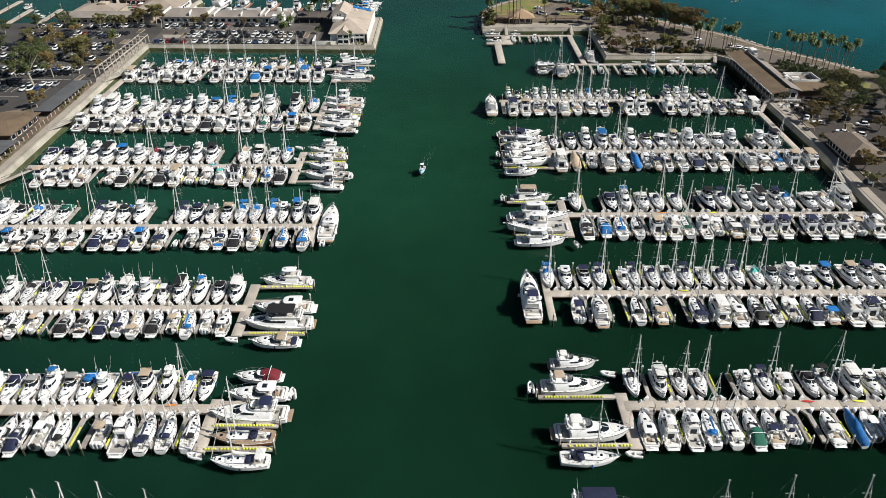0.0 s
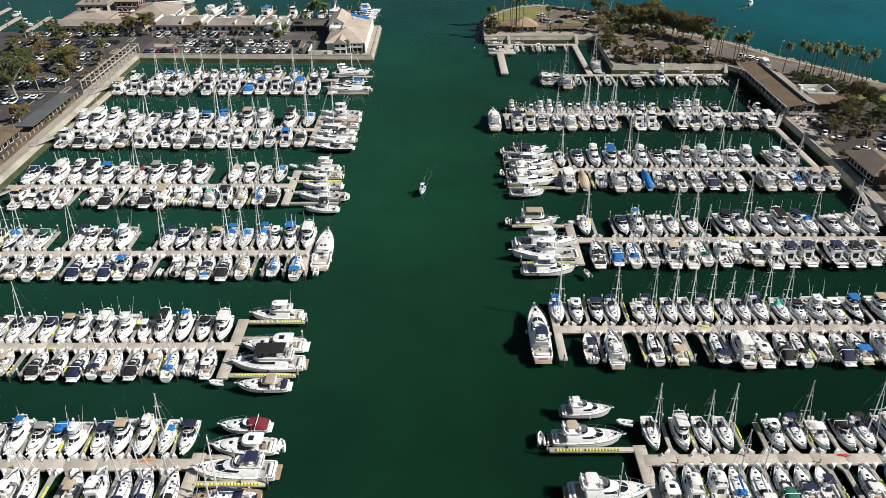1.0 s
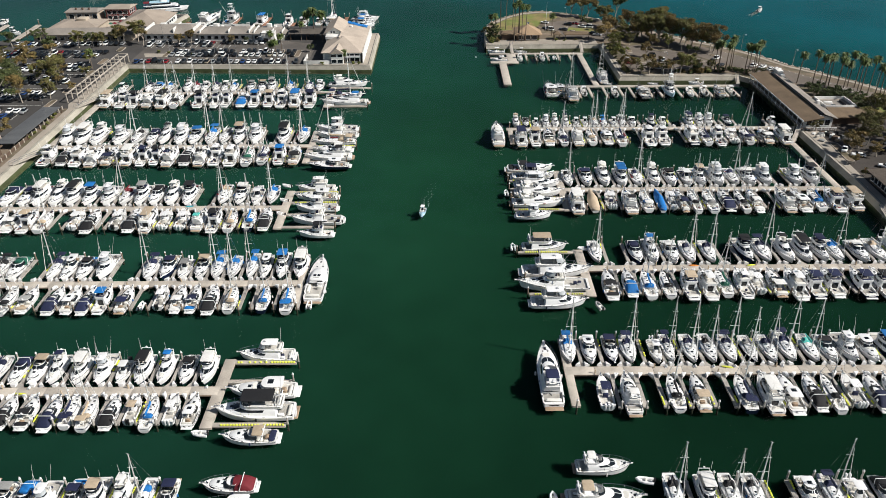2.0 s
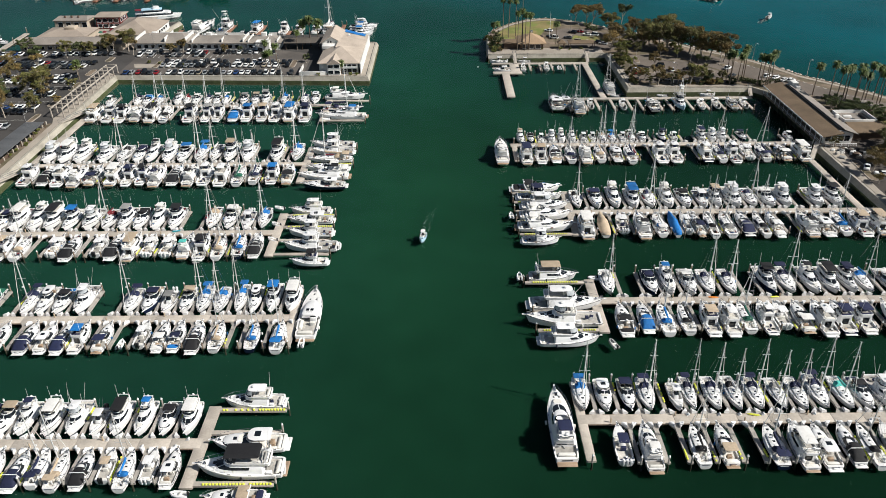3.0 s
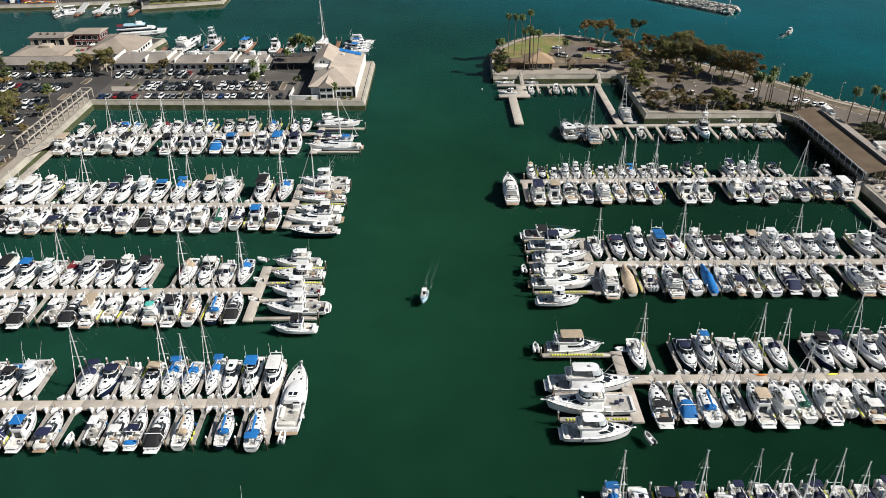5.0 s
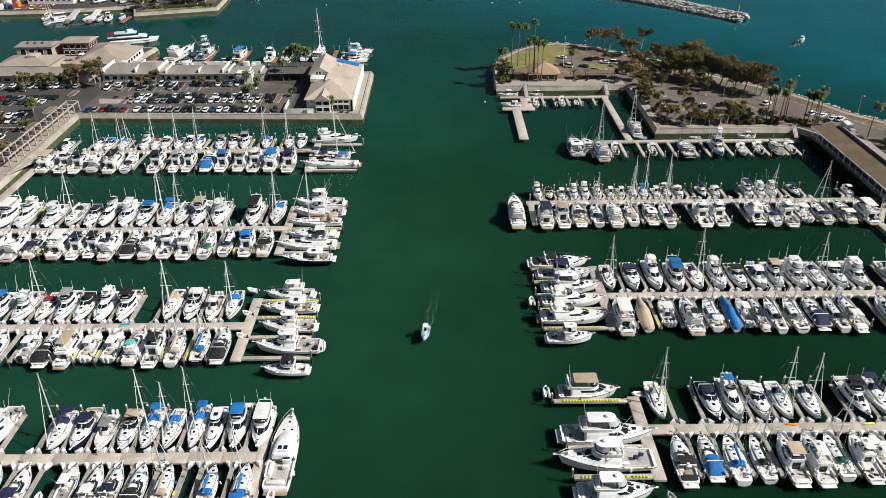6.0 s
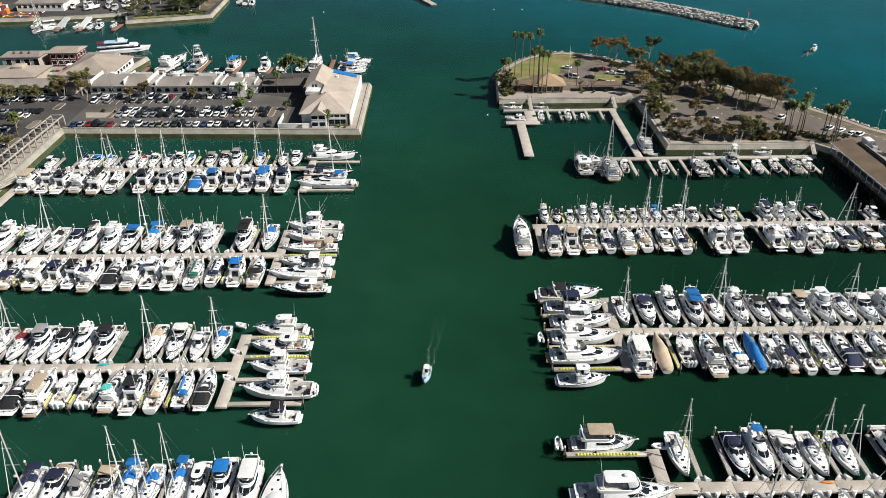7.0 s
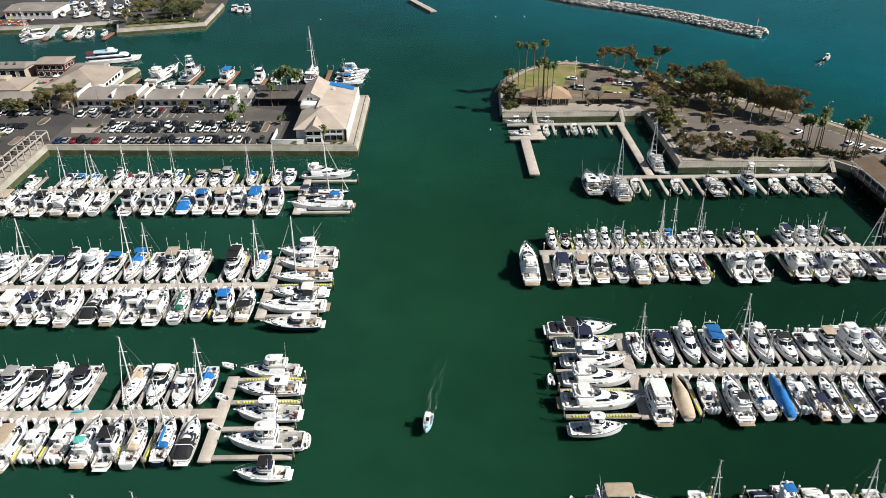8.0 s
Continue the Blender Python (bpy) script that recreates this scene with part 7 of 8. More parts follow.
def hip_roof(house, x0, x1, y0, y1, z0, z1, m, along="x", over=0.7, ends=1.0, name="roof"):
    """A hipped roof with an eaves board; ends 0 makes gables."""
    x0, x1, y0, y1 = x0 - over, x1 + over, y0 - over, y1 + over
    cx, cy = (x0 + x1) / 2, (y0 + y1) / 2
    if along == "x":
        d = min((y1 - y0) / 2 * ends, (x1 - x0) / 2 - 0.05)
        r = [(x0 + d, cy, z1), (x1 - d, cy, z1)]
    else:
        d = min((x1 - x0) / 2 * ends, (y1 - y0) / 2 - 0.05)
        r = [(cx, y0 + d, z1), (cx, y1 - d, z1)]
    s = Solid()
    base, top = [(x0, y0), (x1, y0), (x1, y1), (x0, y1)], z0 + 0.22
    v = [(x, y, z0) for x, y in base] + [(x, y, top) for x, y in base] + r
    f = [(3, 2, 1, 0), (0, 1, 5, 4), (1, 2, 6, 5), (2, 3, 7, 6), (3, 0, 4, 7)]
    f += [(4, 5, 9, 8), (5, 6, 9), (6, 7, 8, 9), (7, 4, 8)] if along == "x" else [(4, 5, 8), (5, 6, 9, 8), (6, 7, 9), (7, 4, 8, 9)]
    cover = s.add(v, f).mesh(name, m)
    cover.set_sharp_from_angle(angle=radians(4))
    return part(name, cover, house)


def flat_roof(house, x0, x1, y0, y1, z, m, rim=0.5, name="roof"):
    s = Solid().loft([ring(x0, x1, y0, y1, 0.01, z - 0.3), ring(x0, x1, y0, y1, 0.01, z + rim), ring(x0 + 0.35, x1 - 0.35, y0 + 0.35, y1 - 0.35, 0.01, z + rim), ring(x0 + 0.35, x1 - 0.35, y0 + 0.35, y1 - 0.35, 0.01, z)])
    return part(name, s.mesh(name, m), house)


def house_root(label, name="building"):
    return thing(name, Matrix.Identity(4), label, "building", "waterfront buildings")


# the two-storey house at the pier's corner
h = house_root("white two-storey waterside house with tan shingle roofs")
walls(h, -55.4, -38.4, 367.0, 412.5, LAND + 4.7, STUCCO)
hip_roof(h, -55.4, -38.4, 367.0, 392.0, LAND + 4.6, LAND + 8.8, ROOF_HOUSE, "x", 0.8, 0.85)
part("roof", Solid().loft([[(-49.5, 380, LAND + 7.9), (-37.5, 380, LAND + 4.4), (-37.5, 413.2, LAND + 4.4), (-49.5, 413.2, LAND + 7.2)], [(-49.5, 380, LAND + 8.3), (-37.5, 380, LAND + 4.8), (-37.5, 413.2, LAND + 4.8), (-49.5, 413.2, LAND + 7.6)]]).mesh("roof", ROOF_HOUSE), h)
part("wing", Solid().loft([[(-57.2, y, LAND - 0.2), (-48.6, y, LAND - 0.2), (-48.6, y, LAND + 7.4), (-52.9, y, LAND + 9.9), (-57.2, y, LAND + 7.4)] for y in (391.0, 411.0)]).mesh("wing", STUCCO), h)
for side in (-1, 1):
    part("gable_roof", Solid().loft([[(-52.9, y, LAND + 10.0), (-52.9, y, LAND + 10.3), (-52.9 + side * 5.0, y, LAND + 7.3), (-52.9 + side * 5.0, y, LAND + 7.0)][::side] for y in (390.3, 411.7)]).mesh("gable_roof", ROOF_HOUSE), h)
part("roof_deck", Solid().box(-56.6, -50.0, 386.0, 391.0, LAND + 5.6, LAND + 6.9, bevel=0.05).mesh("roof_deck", STUCCO), h)
part("porch", Solid().box(-51.4, -46.0, 364.4, 367.2, LAND - 0.2, LAND + 5.2).mesh("porch", STUCCO), h)
part("porch_roof", Solid().loft([[(-52.0, 363.8, LAND + 4.9), (-45.4, 363.8, LAND + 5.2), (-48.7, 363.8, LAND + 7.3)], [(-52.0, 374, LAND + 4.9), (-45.4, 374, LAND + 5.2), (-48.7, 374, LAND + 7.3)]]).mesh("roof", ROOF_HOUSE), h)
for x in (-50.2, -47.4):
    window(h, x, 364.4, LAND + 3.3, 2.2, 1.3)
    window(h, x, 364.4, LAND + 0.7, 2.2, 1.5)
for x in (-44.4, -42.2, -40.0):
    window(h, x, 367.0, LAND + 2.9, 1.8, 1.2)
    window(h, x, 367.0, LAND + 0.5, 1.8, 1.7)
for x in (-54.2, -53.0):
    window(h, x, 391.0, LAND + 7.1, 0.8, 1.0)
for i in range(9):
    window(h, -38.4, 371 + 4.2 * i, LAND + 3.0, 2.0, 1.2, 90)
part("balcony", Solid().box(-45.0, -38.6, 365.4, 367.0, LAND + 2.75, LAND + 2.95).box(-45.0, -38.6, 365.3, 365.4, LAND + 2.95, LAND + 3.7).mesh("balcony", GEL), h)
part("parapet", Solid().box(-37.45, -37.1, 366.0, 414, LAND - 0.2, LAND + 4.7).mesh("parapet", STUCCO), h, label="white side wall")
part("vent_box", Solid().box(-46.6, -45.4, 403.0, 404.2, LAND + 6.2, LAND + 7.8, bevel=0.08).mesh("vent_box", STUCCO), h)
single("garden_wall", Solid().box(-64.2, -52.0, 364.7, 365.0, LAND - 0.1, LAND + 1.7, bevel=0.04).box(-64.2, -63.9, 365.0, 376, LAND - 0.1, LAND + 1.7).mesh("garden_wall", STUCCO), "low white garden wall beside the corner house", "wall")
cloth, waves = Solid(), random.Random(5)
grid = [[(-48.6 + 0.9 * i, 408.4 + 0.9 * k, LAND + 7.5 - 0.233 * 0.9 * i + waves.uniform(0.0, 0.28)) for i in range(12)] for k in range(6)]
cloth.loft(grid, caps=(False, False), closed=False)
single("tarpaulin", cloth.mesh("tarpaulin", CANVAS["b"]), "crumpled bright blue tarpaulin on the house roof", "tarpaulin")

# long low shop buildings behind the car park
for x0, x1, y0, y1, roof, wall_m, ridge, words in ((-150.5, -124.6, 406.8, 420.0, ROOF_GREY, STUCCO, 3.1, "long low white shop building with warm grey roof"),
                                                   (-123.2, -96.5, 405.9, 418.0, ROOF_GREY, STUCCO, 2.2, "low white harbour office with grey metal roof"),
                                                   (-96.0, -80.0, 405.6, 417.5, ROOF_GREY, STUCCO, 1.6, "small white shop with grey flat-pitched roof")):
    h = house_root(words)
    walls(h, x0, x1, y0, y1, LAND + 3.4, wall_m)
    hip_roof(h, x0, x1, y0, y1, LAND + 3.3, LAND + 3.3 + ridge, roof, "x", 1.0, 0.7)
    for i in range(int((x1 - x0) / 3.4)):
        window(h, x0 + 2 + 3.4 * i, y0, LAND + 0.9, 1.9, 1.5)
    part("vent_box", Solid().box(x0 + 6, x0 + 8.5, y1 - 5, y1 - 3, LAND + 4.2, LAND + 6.4, bevel=0.08).mesh("vent_box", STUCCO), h)
    for px in (x0 + 1.0, (x0 + x1) / 2 + 2.0, x1 - 1.0):
        part("parapet", Solid().box(px - 0.2, px + 0.2, y0 - 0.4, y1 + 0.4, LAND + 3.2, LAND + 3.6 + ridge * 0.75).mesh("parapet", STUCCO), h)
    part("parapet", Solid().box(x0 + 9.0, x1 - 3.0, y1 - 1.2, y1 - 0.8, LAND + 3.4, LAND + 5.4).mesh("parapet", STUCCO), h)
    for k in range(3):
        part("roof_unit", Solid().box(-0.8, 0.8, -0.6, 0.6, LAND + 3.6, LAND + 5.0 + 0.3 * k, bevel=0.08).mesh("roof_unit", (STEEL, STUCCO, CARPORT)[k]), h, at=Matrix.Translation((x0 + 4.5 + 5.6 * k, y1 - 3.6, 0)))
h = house_root("open shed with a dark pitched roof")
hip_roof(h, -77.5, -60.5, 405, 415, LAND + 3.2, LAND + 4.6, ROOF_DARK, "x", 0.4, 0.0)
for x in (-77, -69, -61):
    for y in (405.4, 414.6):
        part("post", Solid().box(x - 0.15, x + 0.15, y - 0.15, y + 0.15, LAND - 0.1, LAND + 3.25).mesh("post", BROWNWALL), h)
h = house_root("white two-storey shop block with stepped front")
walls(h, -90.5, -84.0, 400.8, 405.4, LAND + 4.6, STUCCO)
flat_roof(h, -90.5, -84.0, 400.8, 405.4, LAND + 4.6, STUCCO, 0.4)
window(h, -88.5, 400.8, LAND + 0.4, 2.2, 1.9), window(h, -86.0, 400.8, LAND + 2.8, 1.4, 1.1)

# restaurants and shops on the quay
h = house_root("large quayside restaurant with broad tan hipped roof")
walls(h, -170, -147.5, 421.5, 450, LAND + 3.6, STUCCO)
hip_roof(h, -170, -147.5, 421.5, 450, LAND + 3.5, LAND + 8.2, ROOF_TAN, "y", 0.6, 1.0)
for i in range(7):
    window(h, -147.5, 424 + 3.5 * i, LAND + 1.2, 2.2, 1.3, 90)
h = house_root("long shop building with broad warm grey roof")
walls(h, -206, -157.0, 406.0, 416, LAND + 3.5, BEIGE)
hip_roof(h, -206, -157.0, 406.0, 416, LAND + 3.4, LAND + 5.6, ROOF_GREY, "x", 1.2, 0.5)
for i in range(12):
    window(h, -203 + 3.8 * i, 406.0, LAND + 0.8, 2.2, 1.6)
h = house_root("shop building with tan hipped roof and rooftop box")
walls(h, -203, -180, 420, 437, LAND + 3.4, BEIGE)
hip_roof(h, -203, -180, 420, 437, LAND + 3.3, LAND + 5.8, ROOF_TAN, "x", 0.8, 1.0)
part("vent_box", Solid().box(-192, -187, 426, 431, LAND + 4.6, LAND + 6.4, bevel=0.1).mesh("vent_box", BEIGE), h)
h = house_root("beige quay building with flat-pitched roof and roof vents")
walls(h, -206, -189, 445, 455, LAND + 5.2, BEIGE)
hip_roof(h, -206, -189, 445, 455, LAND + 5.1, LAND + 6.6, ROOF_GREY, "x", 0.6, 0.3)
for i in range(4):
    window(h, -203 + 4.2 * i, 445, LAND + 1.0, 2.4, 3.2)
for i in range(3):
    part("roof_vent", Solid().stack([(LAND + 5.6, 0.5, -0.5, 0.5, 0.3), (LAND + 6.8, 0.5, -0.5, 0.5, 0.3), (LAND + 7.1, 0.3, -0.3, 0.3, 0.2)]).mesh("roof_vent", BROWNWALL), h, at=Matrix.Translation((-201 + 3.5 * i, 447.8, 0)))
h = house_root("dark red two-storey quay building with tan roof")
walls(h, -185.5, -172.5, 448, 459, LAND + 6.2, REDWALL)
hip_roof(h, -185.5, -172.5, 448, 459, LAND + 6.1, LAND + 7.4, ROOF_TAN, "x", 0.8, 0.2)
for i in range(4):
    window(h, -183.5 + 3.0 * i, 448, LAND + 3.6, 2.2, 1.6), window(h, -183.5 + 3.0 * i, 448, LAND + 0.7, 2.2, 1.8)
for i in range(3):
    window(h, -172.5, 450 + 3 * i, LAND + 3.6, 2.0, 1.6, 90)
h = house_root("low grey-roofed pavilion on the quay")
walls(h, -171.5, -157, 451.5, 459.5, LAND + 3.0, STUCCO)
hip_roof(h, -171.5, -157, 451.5, 459.5, LAND + 2.9, LAND + 4.0, ROOF_GREY, "x", 0.6, 0.3)
for i in range(9):
    x, y = -180 + pick.uniform(0, 22), 421 + pick.uniform(0, 20) if i % 2 else 441 + pick.uniform(0, 4)
    u = thing("parasol", Matrix.Translation((min(x, -173) if i % 2 else x, y, LAND)), "cafe parasol with a pointed canvas top", "parasol", "parasols in the courtyard")
    part("canopy", Solid().loft([[(1.4 * math.cos(t), 1.4 * math.sin(t), 2.3) for t in [math.pi / 4 * k for k in range(8)]], [(0.1 * math.cos(t), 0.1 * math.sin(t), 3.0) for t in [math.pi / 4 * k for k in range(8)]]]).mesh("canopy", CANVAS["agwr"[i % 4]]), u)
    part("pole", Solid().tube((0, 0, 0), (0, 0, 2.8), 0.04).mesh("pole", STEEL), u)

# kiosk and shelters on the island
ROOF_KIOSK = material("brown_shake_roof", (0.36, 0.25, 0.155), 0.9, grain=0.2, scale=3, stain=0.2, stain_scale=0.2)
h = house_root("island pavilion with brown pyramid roof and small chimney")
walls(h, 36.0, 47.2, 402.2, 413.8, LAND + 3.0, BROWNWALL)
hip_roof(h, 36.0, 47.2, 402.2, 413.8, LAND + 2.9, LAND + 6.4, ROOF_KIOSK, "x", 1.3, 0.95)
part("chimney", Solid().box(41.5, 42.6, 409, 410, LAND + 4.8, LAND + 7.2, bevel=0.05).mesh("chimney", STEEL), h)
for i in range(3):
    window(h, 38.2 + 3.3 * i, 402.2, LAND + 0.6, 2.4, 1.9)
h = house_root("small brown-roofed annex beside the pavilion")
walls(h, 28.6, 34.6, 404.0, 410.4, LAND + 2.6, BROWNWALL)
hip_roof(h, 28.6, 34.6, 404.0, 410.4, LAND + 2.5, LAND + 3.6, ROOF_BROWN, "x", 0.6, 0.4)
for x0, x1, y0, y1, top in ((54.6, 57.6, 402.6, 405.6, 1.6), (60.0, 72.0, 402.5, 407.5, 0.9)):
    h = house_root("open picnic shelter with dark brown roof")
    hip_roof(h, x0, x1, y0, y1, LAND + 2.7, LAND + 2.7 + top, ROOF_BROWN, "x", 0.5, 0.9)
    for x in (x0 + 0.2, x1 - 0.2):
        for y in (y0 + 0.2, y1 - 0.2):
            part("post", Solid().box(x - 0.12, x + 0.12, y - 0.12, y + 0.12, LAND - 0.1, LAND + 2.75).mesh("post", BROWNWALL), h)

# harbour buildings along the east wall
h = house_root("long waterside club building with ribbed brown roof")
walls(h, 131.9, 140.0, 284.5, 335.0, LAND + 3.3, BROWNWALL)
rows = []
for i in range(111):
    y, k = 282.0 + 0.5 * i, 0.07 * (i % 2)
    rows.append([(128.3, y, LAND + 3.2 + k), (135.3, y, LAND + 4.6 + k), (135.3, y, LAND + 4.3), (128.3, y, LAND + 2.95)])
part("roof", Solid().loft(rows).mesh("roof", ROOF_BROWN), h, label="brown ribbed metal roof")
part("clerestory", Solid().box(135.3, 136.1, 284.5, 333, LAND + 3.2, LAND + 5.1).mesh("clerestory", GLASS), h)
part("upper_roof", Solid().loft([[(135.9, y, LAND + 5.15), (135.9, y, LAND + 5.35), (140.9, y, LAND + 3.75), (140.9, y, LAND + 3.5)] for y in (283.2, 331.5)]).mesh("upper_roof", ROOF_GREY), h, label="grey sloping upper roof")
part("roof_box", Solid().box(137.0, 139.4, 330.5, 334.5, LAND + 3.6, LAND + 6.3, bevel=0.1).mesh("roof_box", STUCCO), h)
part("roof_box", Solid().box(137.4, 139.0, 327.5, 329.2, LAND + 4.2, LAND + 5.7, bevel=0.1).mesh("roof_box", STUCCO), h)
part("roof_box", Solid().box(139.0, 140.2, 297, 298.4, LAND + 3.8, LAND + 5.4, bevel=0.1).mesh("roof_box", STUCCO), h)
part("boardwalk", Solid().box(128.4, 131.9, 283.0, 337.0, LAND - 0.25, LAND + 0.05, bevel=0.03).mesh("boardwalk", TIMBER), h)
for i in range(14):
    y = 284.0 + 4.0 * i
    slab("pile", 128.6, 129.0, y - 0.2, y + 0.2, -1.4, LAND - 0.25, WEED, h, 0.02)
    slab("post", 128.5, 128.7, y - 0.1, y + 0.1, LAND + 0.05, LAND + 3.0, GEL, h, 0.02)
for z in (0.55, 1.05):
    slab("handrail", 128.5, 128.6, 284.0, 336.0, LAND + z, LAND + z + 0.1, GEL, h, 0.02)
slab("fascia", 128.16, 128.3, 282.0, 337.0, LAND + 2.9, LAND + 3.3, GEL, h, 0.02)
for i in range(16):
    window(h, 131.9, 286 + 3 * i, LAND + 0.7, 2.4, 1.9, -90)
part("gable_front", Solid().loft([[(129.4, y, LAND + 0.0), (139.6, y, LAND + 0.0), (139.6, y, LAND + 3.5), (135.4, y, LAND + 4.7), (129.4, y, LAND + 3.1)] for y in (284.1, 284.45)]).mesh("gable_front", STUCCO), h)
for x in (131.2, 133.4, 135.6, 137.8):
    window(h, x, 284.1, LAND + 0.9, 1.8, 2.0)
for x in (129.6, 132.2, 134.8, 137.4, 140.0):
    slab("post", x - 0.08, x + 0.08, 281.2, 281.36, LAND + 0.0, LAND + 1.1, GEL, h, 0.02)
slab("handrail", 129.5, 140.1, 281.22, 281.34, LAND + 1.0, LAND + 1.12, GEL, h, 0.02)
slab("handrail", 129.5, 140.1, 281.22, 281.34, LAND + 0.5, LAND + 0.6, GEL, h, 0.02)
h = house_root("timber-fronted hall with white-walled sunken roof terrace")
walls(h, 141.2, 152.4, 294.4, 304.0, LAND + 3.6, BEIGE)
flat_roof(h, 141.0, 152.6, 294.2, 304.2, LAND + 3.5, STUCCO, 1.2)
part("terrace_floor", Solid().box(141.4, 152.2, 294.6, 303.8, LAND + 3.5, LAND + 3.54).mesh("terrace_floor", ROOF_GREY), h)
part("roof_unit", Solid().box(143, 146, 299, 300.5, LAND + 3.54, LAND + 4.2, bevel=0.1).mesh("roof_unit", STUCCO), h)
part("roof_unit", Solid().box(144.5, 146, 296, 297.6, LAND + 3.54, LAND + 4.1, bevel=0.1).mesh("roof_unit", STEEL), h)
part("roof_unit", Solid().box(149.6, 150.2, 297, 302, LAND + 3.54, LAND + 4.3, bevel=0.1).mesh("roof_unit", BLACKPLASTIC), h)
part("lean_to", Solid().loft([[(141.2, 286.5, LAND + 2.6), (154.5, 286.5, LAND + 2.6), (154.5, 294.1, LAND + 3.7), (141.2, 294.1, LAND + 3.7)], [(141.2, 286.5, LAND + 2.9), (154.5, 286.5, LAND + 2.9), (154.5, 294.1, LAND + 4.0), (141.2, 294.1, LAND + 4.0)]]).mesh("lean_to", ROOF_BROWN), h, label="timber-shingled lean-to roof")
walls(h, 141.6, 154.0, 287.2, 294.1, LAND + 2.62, BROWNWALL)
h = house_root("waterside hall with dark brown hipped shingle roof")
walls(h, 131.6, 141.4, 222.5, 239.5, LAND + 3.4, BROWNWALL)
hip_roof(h, 131.6, 141.4, 222.5, 239.5, LAND + 3.3, LAND + 6.2, ROOF_HALL, "y", 1.3, 0.8)
for i in range(8):
    window(h, 131.6, 223.5 + 2.1 * i, LAND + 0.8, 1.6, 1.8, -90)
h = house_root("small grey-roofed hut among the palms")
walls(h, 155, 161, 313, 319, LAND + 2.6, BROWNWALL)
hip_roof(h, 155, 161, 313, 319, LAND + 2.5, LAND + 4.0, ROOF_GREY, "x", 0.8, 0.9)

crates = random.Random(3)
for i in range(22):
    x, y = crates.uniform(130.5, 139.5), crates.uniform(271.0, 280.0)
    w, d, t = crates.uniform(0.4, 1.0), crates.uniform(0.4, 0.9), crates.uniform(0.4, 1.2)
    single("storage_crate", Solid().box(-w, w, -d, d, 0, t, bevel=0.05).mesh("storage_crate", crates.choice((STUCCO, TIMBER, BROWNWALL, CANVAS["y"], CANVAS["k"], PILE))), "stacked gear crate on the club quay", "crate", "crates on the club quay", at=Matrix.Translation((x, y, LAND)) @ Matrix.Rotation(crates.uniform(0, 3), 4, "Z"))

# boatyard on the far shore
h = house_root("boatyard shed with pale grey metal roof")
walls(h, -257, -229, 563, 586, LAND + 4.6, STUCCO)
hip_roof(h, -257, -229, 563, 586, LAND + 4.5, LAND + 6.2, ROOF_GREY, "x", 0.5, 0.0)
for i in range(8):
    window(h, -255 + 3.4 * i, 563, LAND + 2.0, 2.0, 1.6)

# carport and pergola behind the west promenade
h = thing("carport", Matrix.Identity(4), "long low carport with dark grey ribbed roof", "carport", "waterfront buildings")
for x0, x1, y0, y1 in ((-154.6, -147.8, 268, 304), (-153.6, -146.6, 190, 240)):
    part("roof", Solid().loft([[(x0, y0, LAND + 2.4), (x1, y0, LAND + 2.4), (x1, y1, LAND + 2.4), (x0, y1, LAND + 2.4)], [(x0, y0, LAND + 2.55), (x1, y0, LAND + 2.55), (x1, y1, LAND + 2.55), (x0, y1, LAND + 2.55)]]).mesh("roof", CARPORT), h)
    for i in range(int((y1 - y0) / 1.1)):
        slab("roof_rib", x0, x1, y0 + 0.4 + 1.1 * i, y0 + 0.65 + 1.1 * i, LAND + 2.55, LAND + 2.62, CARPORT, h, 0.03)
    for i in range(int((y1 - y0) / 9) + 1):
        for x in (x0 + 0.3, x1 - 0.3):
            slab("post", x - 0.12, x + 0.12, y0 + 0.3 + 9 * i, y0 + 0.55 + 9 * i, LAND - 0.05, LAND + 2.4, BROWNWALL, h, 0.02)
h = thing("pergola", Matrix.Identity(4), "long pale timber pergola frame beside the promenade", "pergola")
for k, x in enumerate((-150.4, -145.9)):
    slab("beam", x - 0.16, x + 0.16, 315, 371, LAND + 3.3, LAND + 3.7, CONCRETE, h)
    for i in range(13):
        slab("post", x - 0.2, x + 0.2, 315.2 + 4.62 * i, 315.6 + 4.62 * i, LAND, LAND + 3.3, CONCRETE, h)
for i in range(13):
    slab("cross_beam", -150.4, -145.9, 315.3 + 4.62 * i, 315.5 + 4.62 * i, LAND + 3.7, LAND + 3.92, CONCRETE, h)
fence = thing("promenade_fence", Matrix.Identity(4), "pale posts with dark panels beside the promenade", "fence")
for i in range(30):
    y = 212 + 3.3 * i
    x = -147.2 - 0.025 * (y - 228)
    slab("post", x - 0.2, x + 0.2, y - 0.2, y + 0.2, LAND, LAND + 1.5, CONCRETE, fence)
    if i < 29 and 9 < i < 20:
        slab("panel", x - 0.05, x + 0.05, y + 0.25, y + 3.05, LAND + 0.15, LAND + 1.3, BROWNWALL, fence)

h = house_root("low promenade building with flat-pitched brown roof")
walls(h, -171.0, -151.0, 243.5, 264.5, LAND + 3.0, BROWNWALL)
hip_roof(h, -171.0, -151.0, 243.5, 264.5, LAND + 2.9, LAND + 4.3, ROOF_BROWN, "x", 0.8, 0.6)
for i in range(5):
    window(h, -151.0, 245.5 + 4 * i, LAND + 0.8, 2.4, 1.5, 90)
part("roof_vent", Solid().box(-163, -161.6, 252, 253.4, LAND + 3.8, LAND + 5.2, bevel=0.08).mesh("roof_vent", STEEL), h)

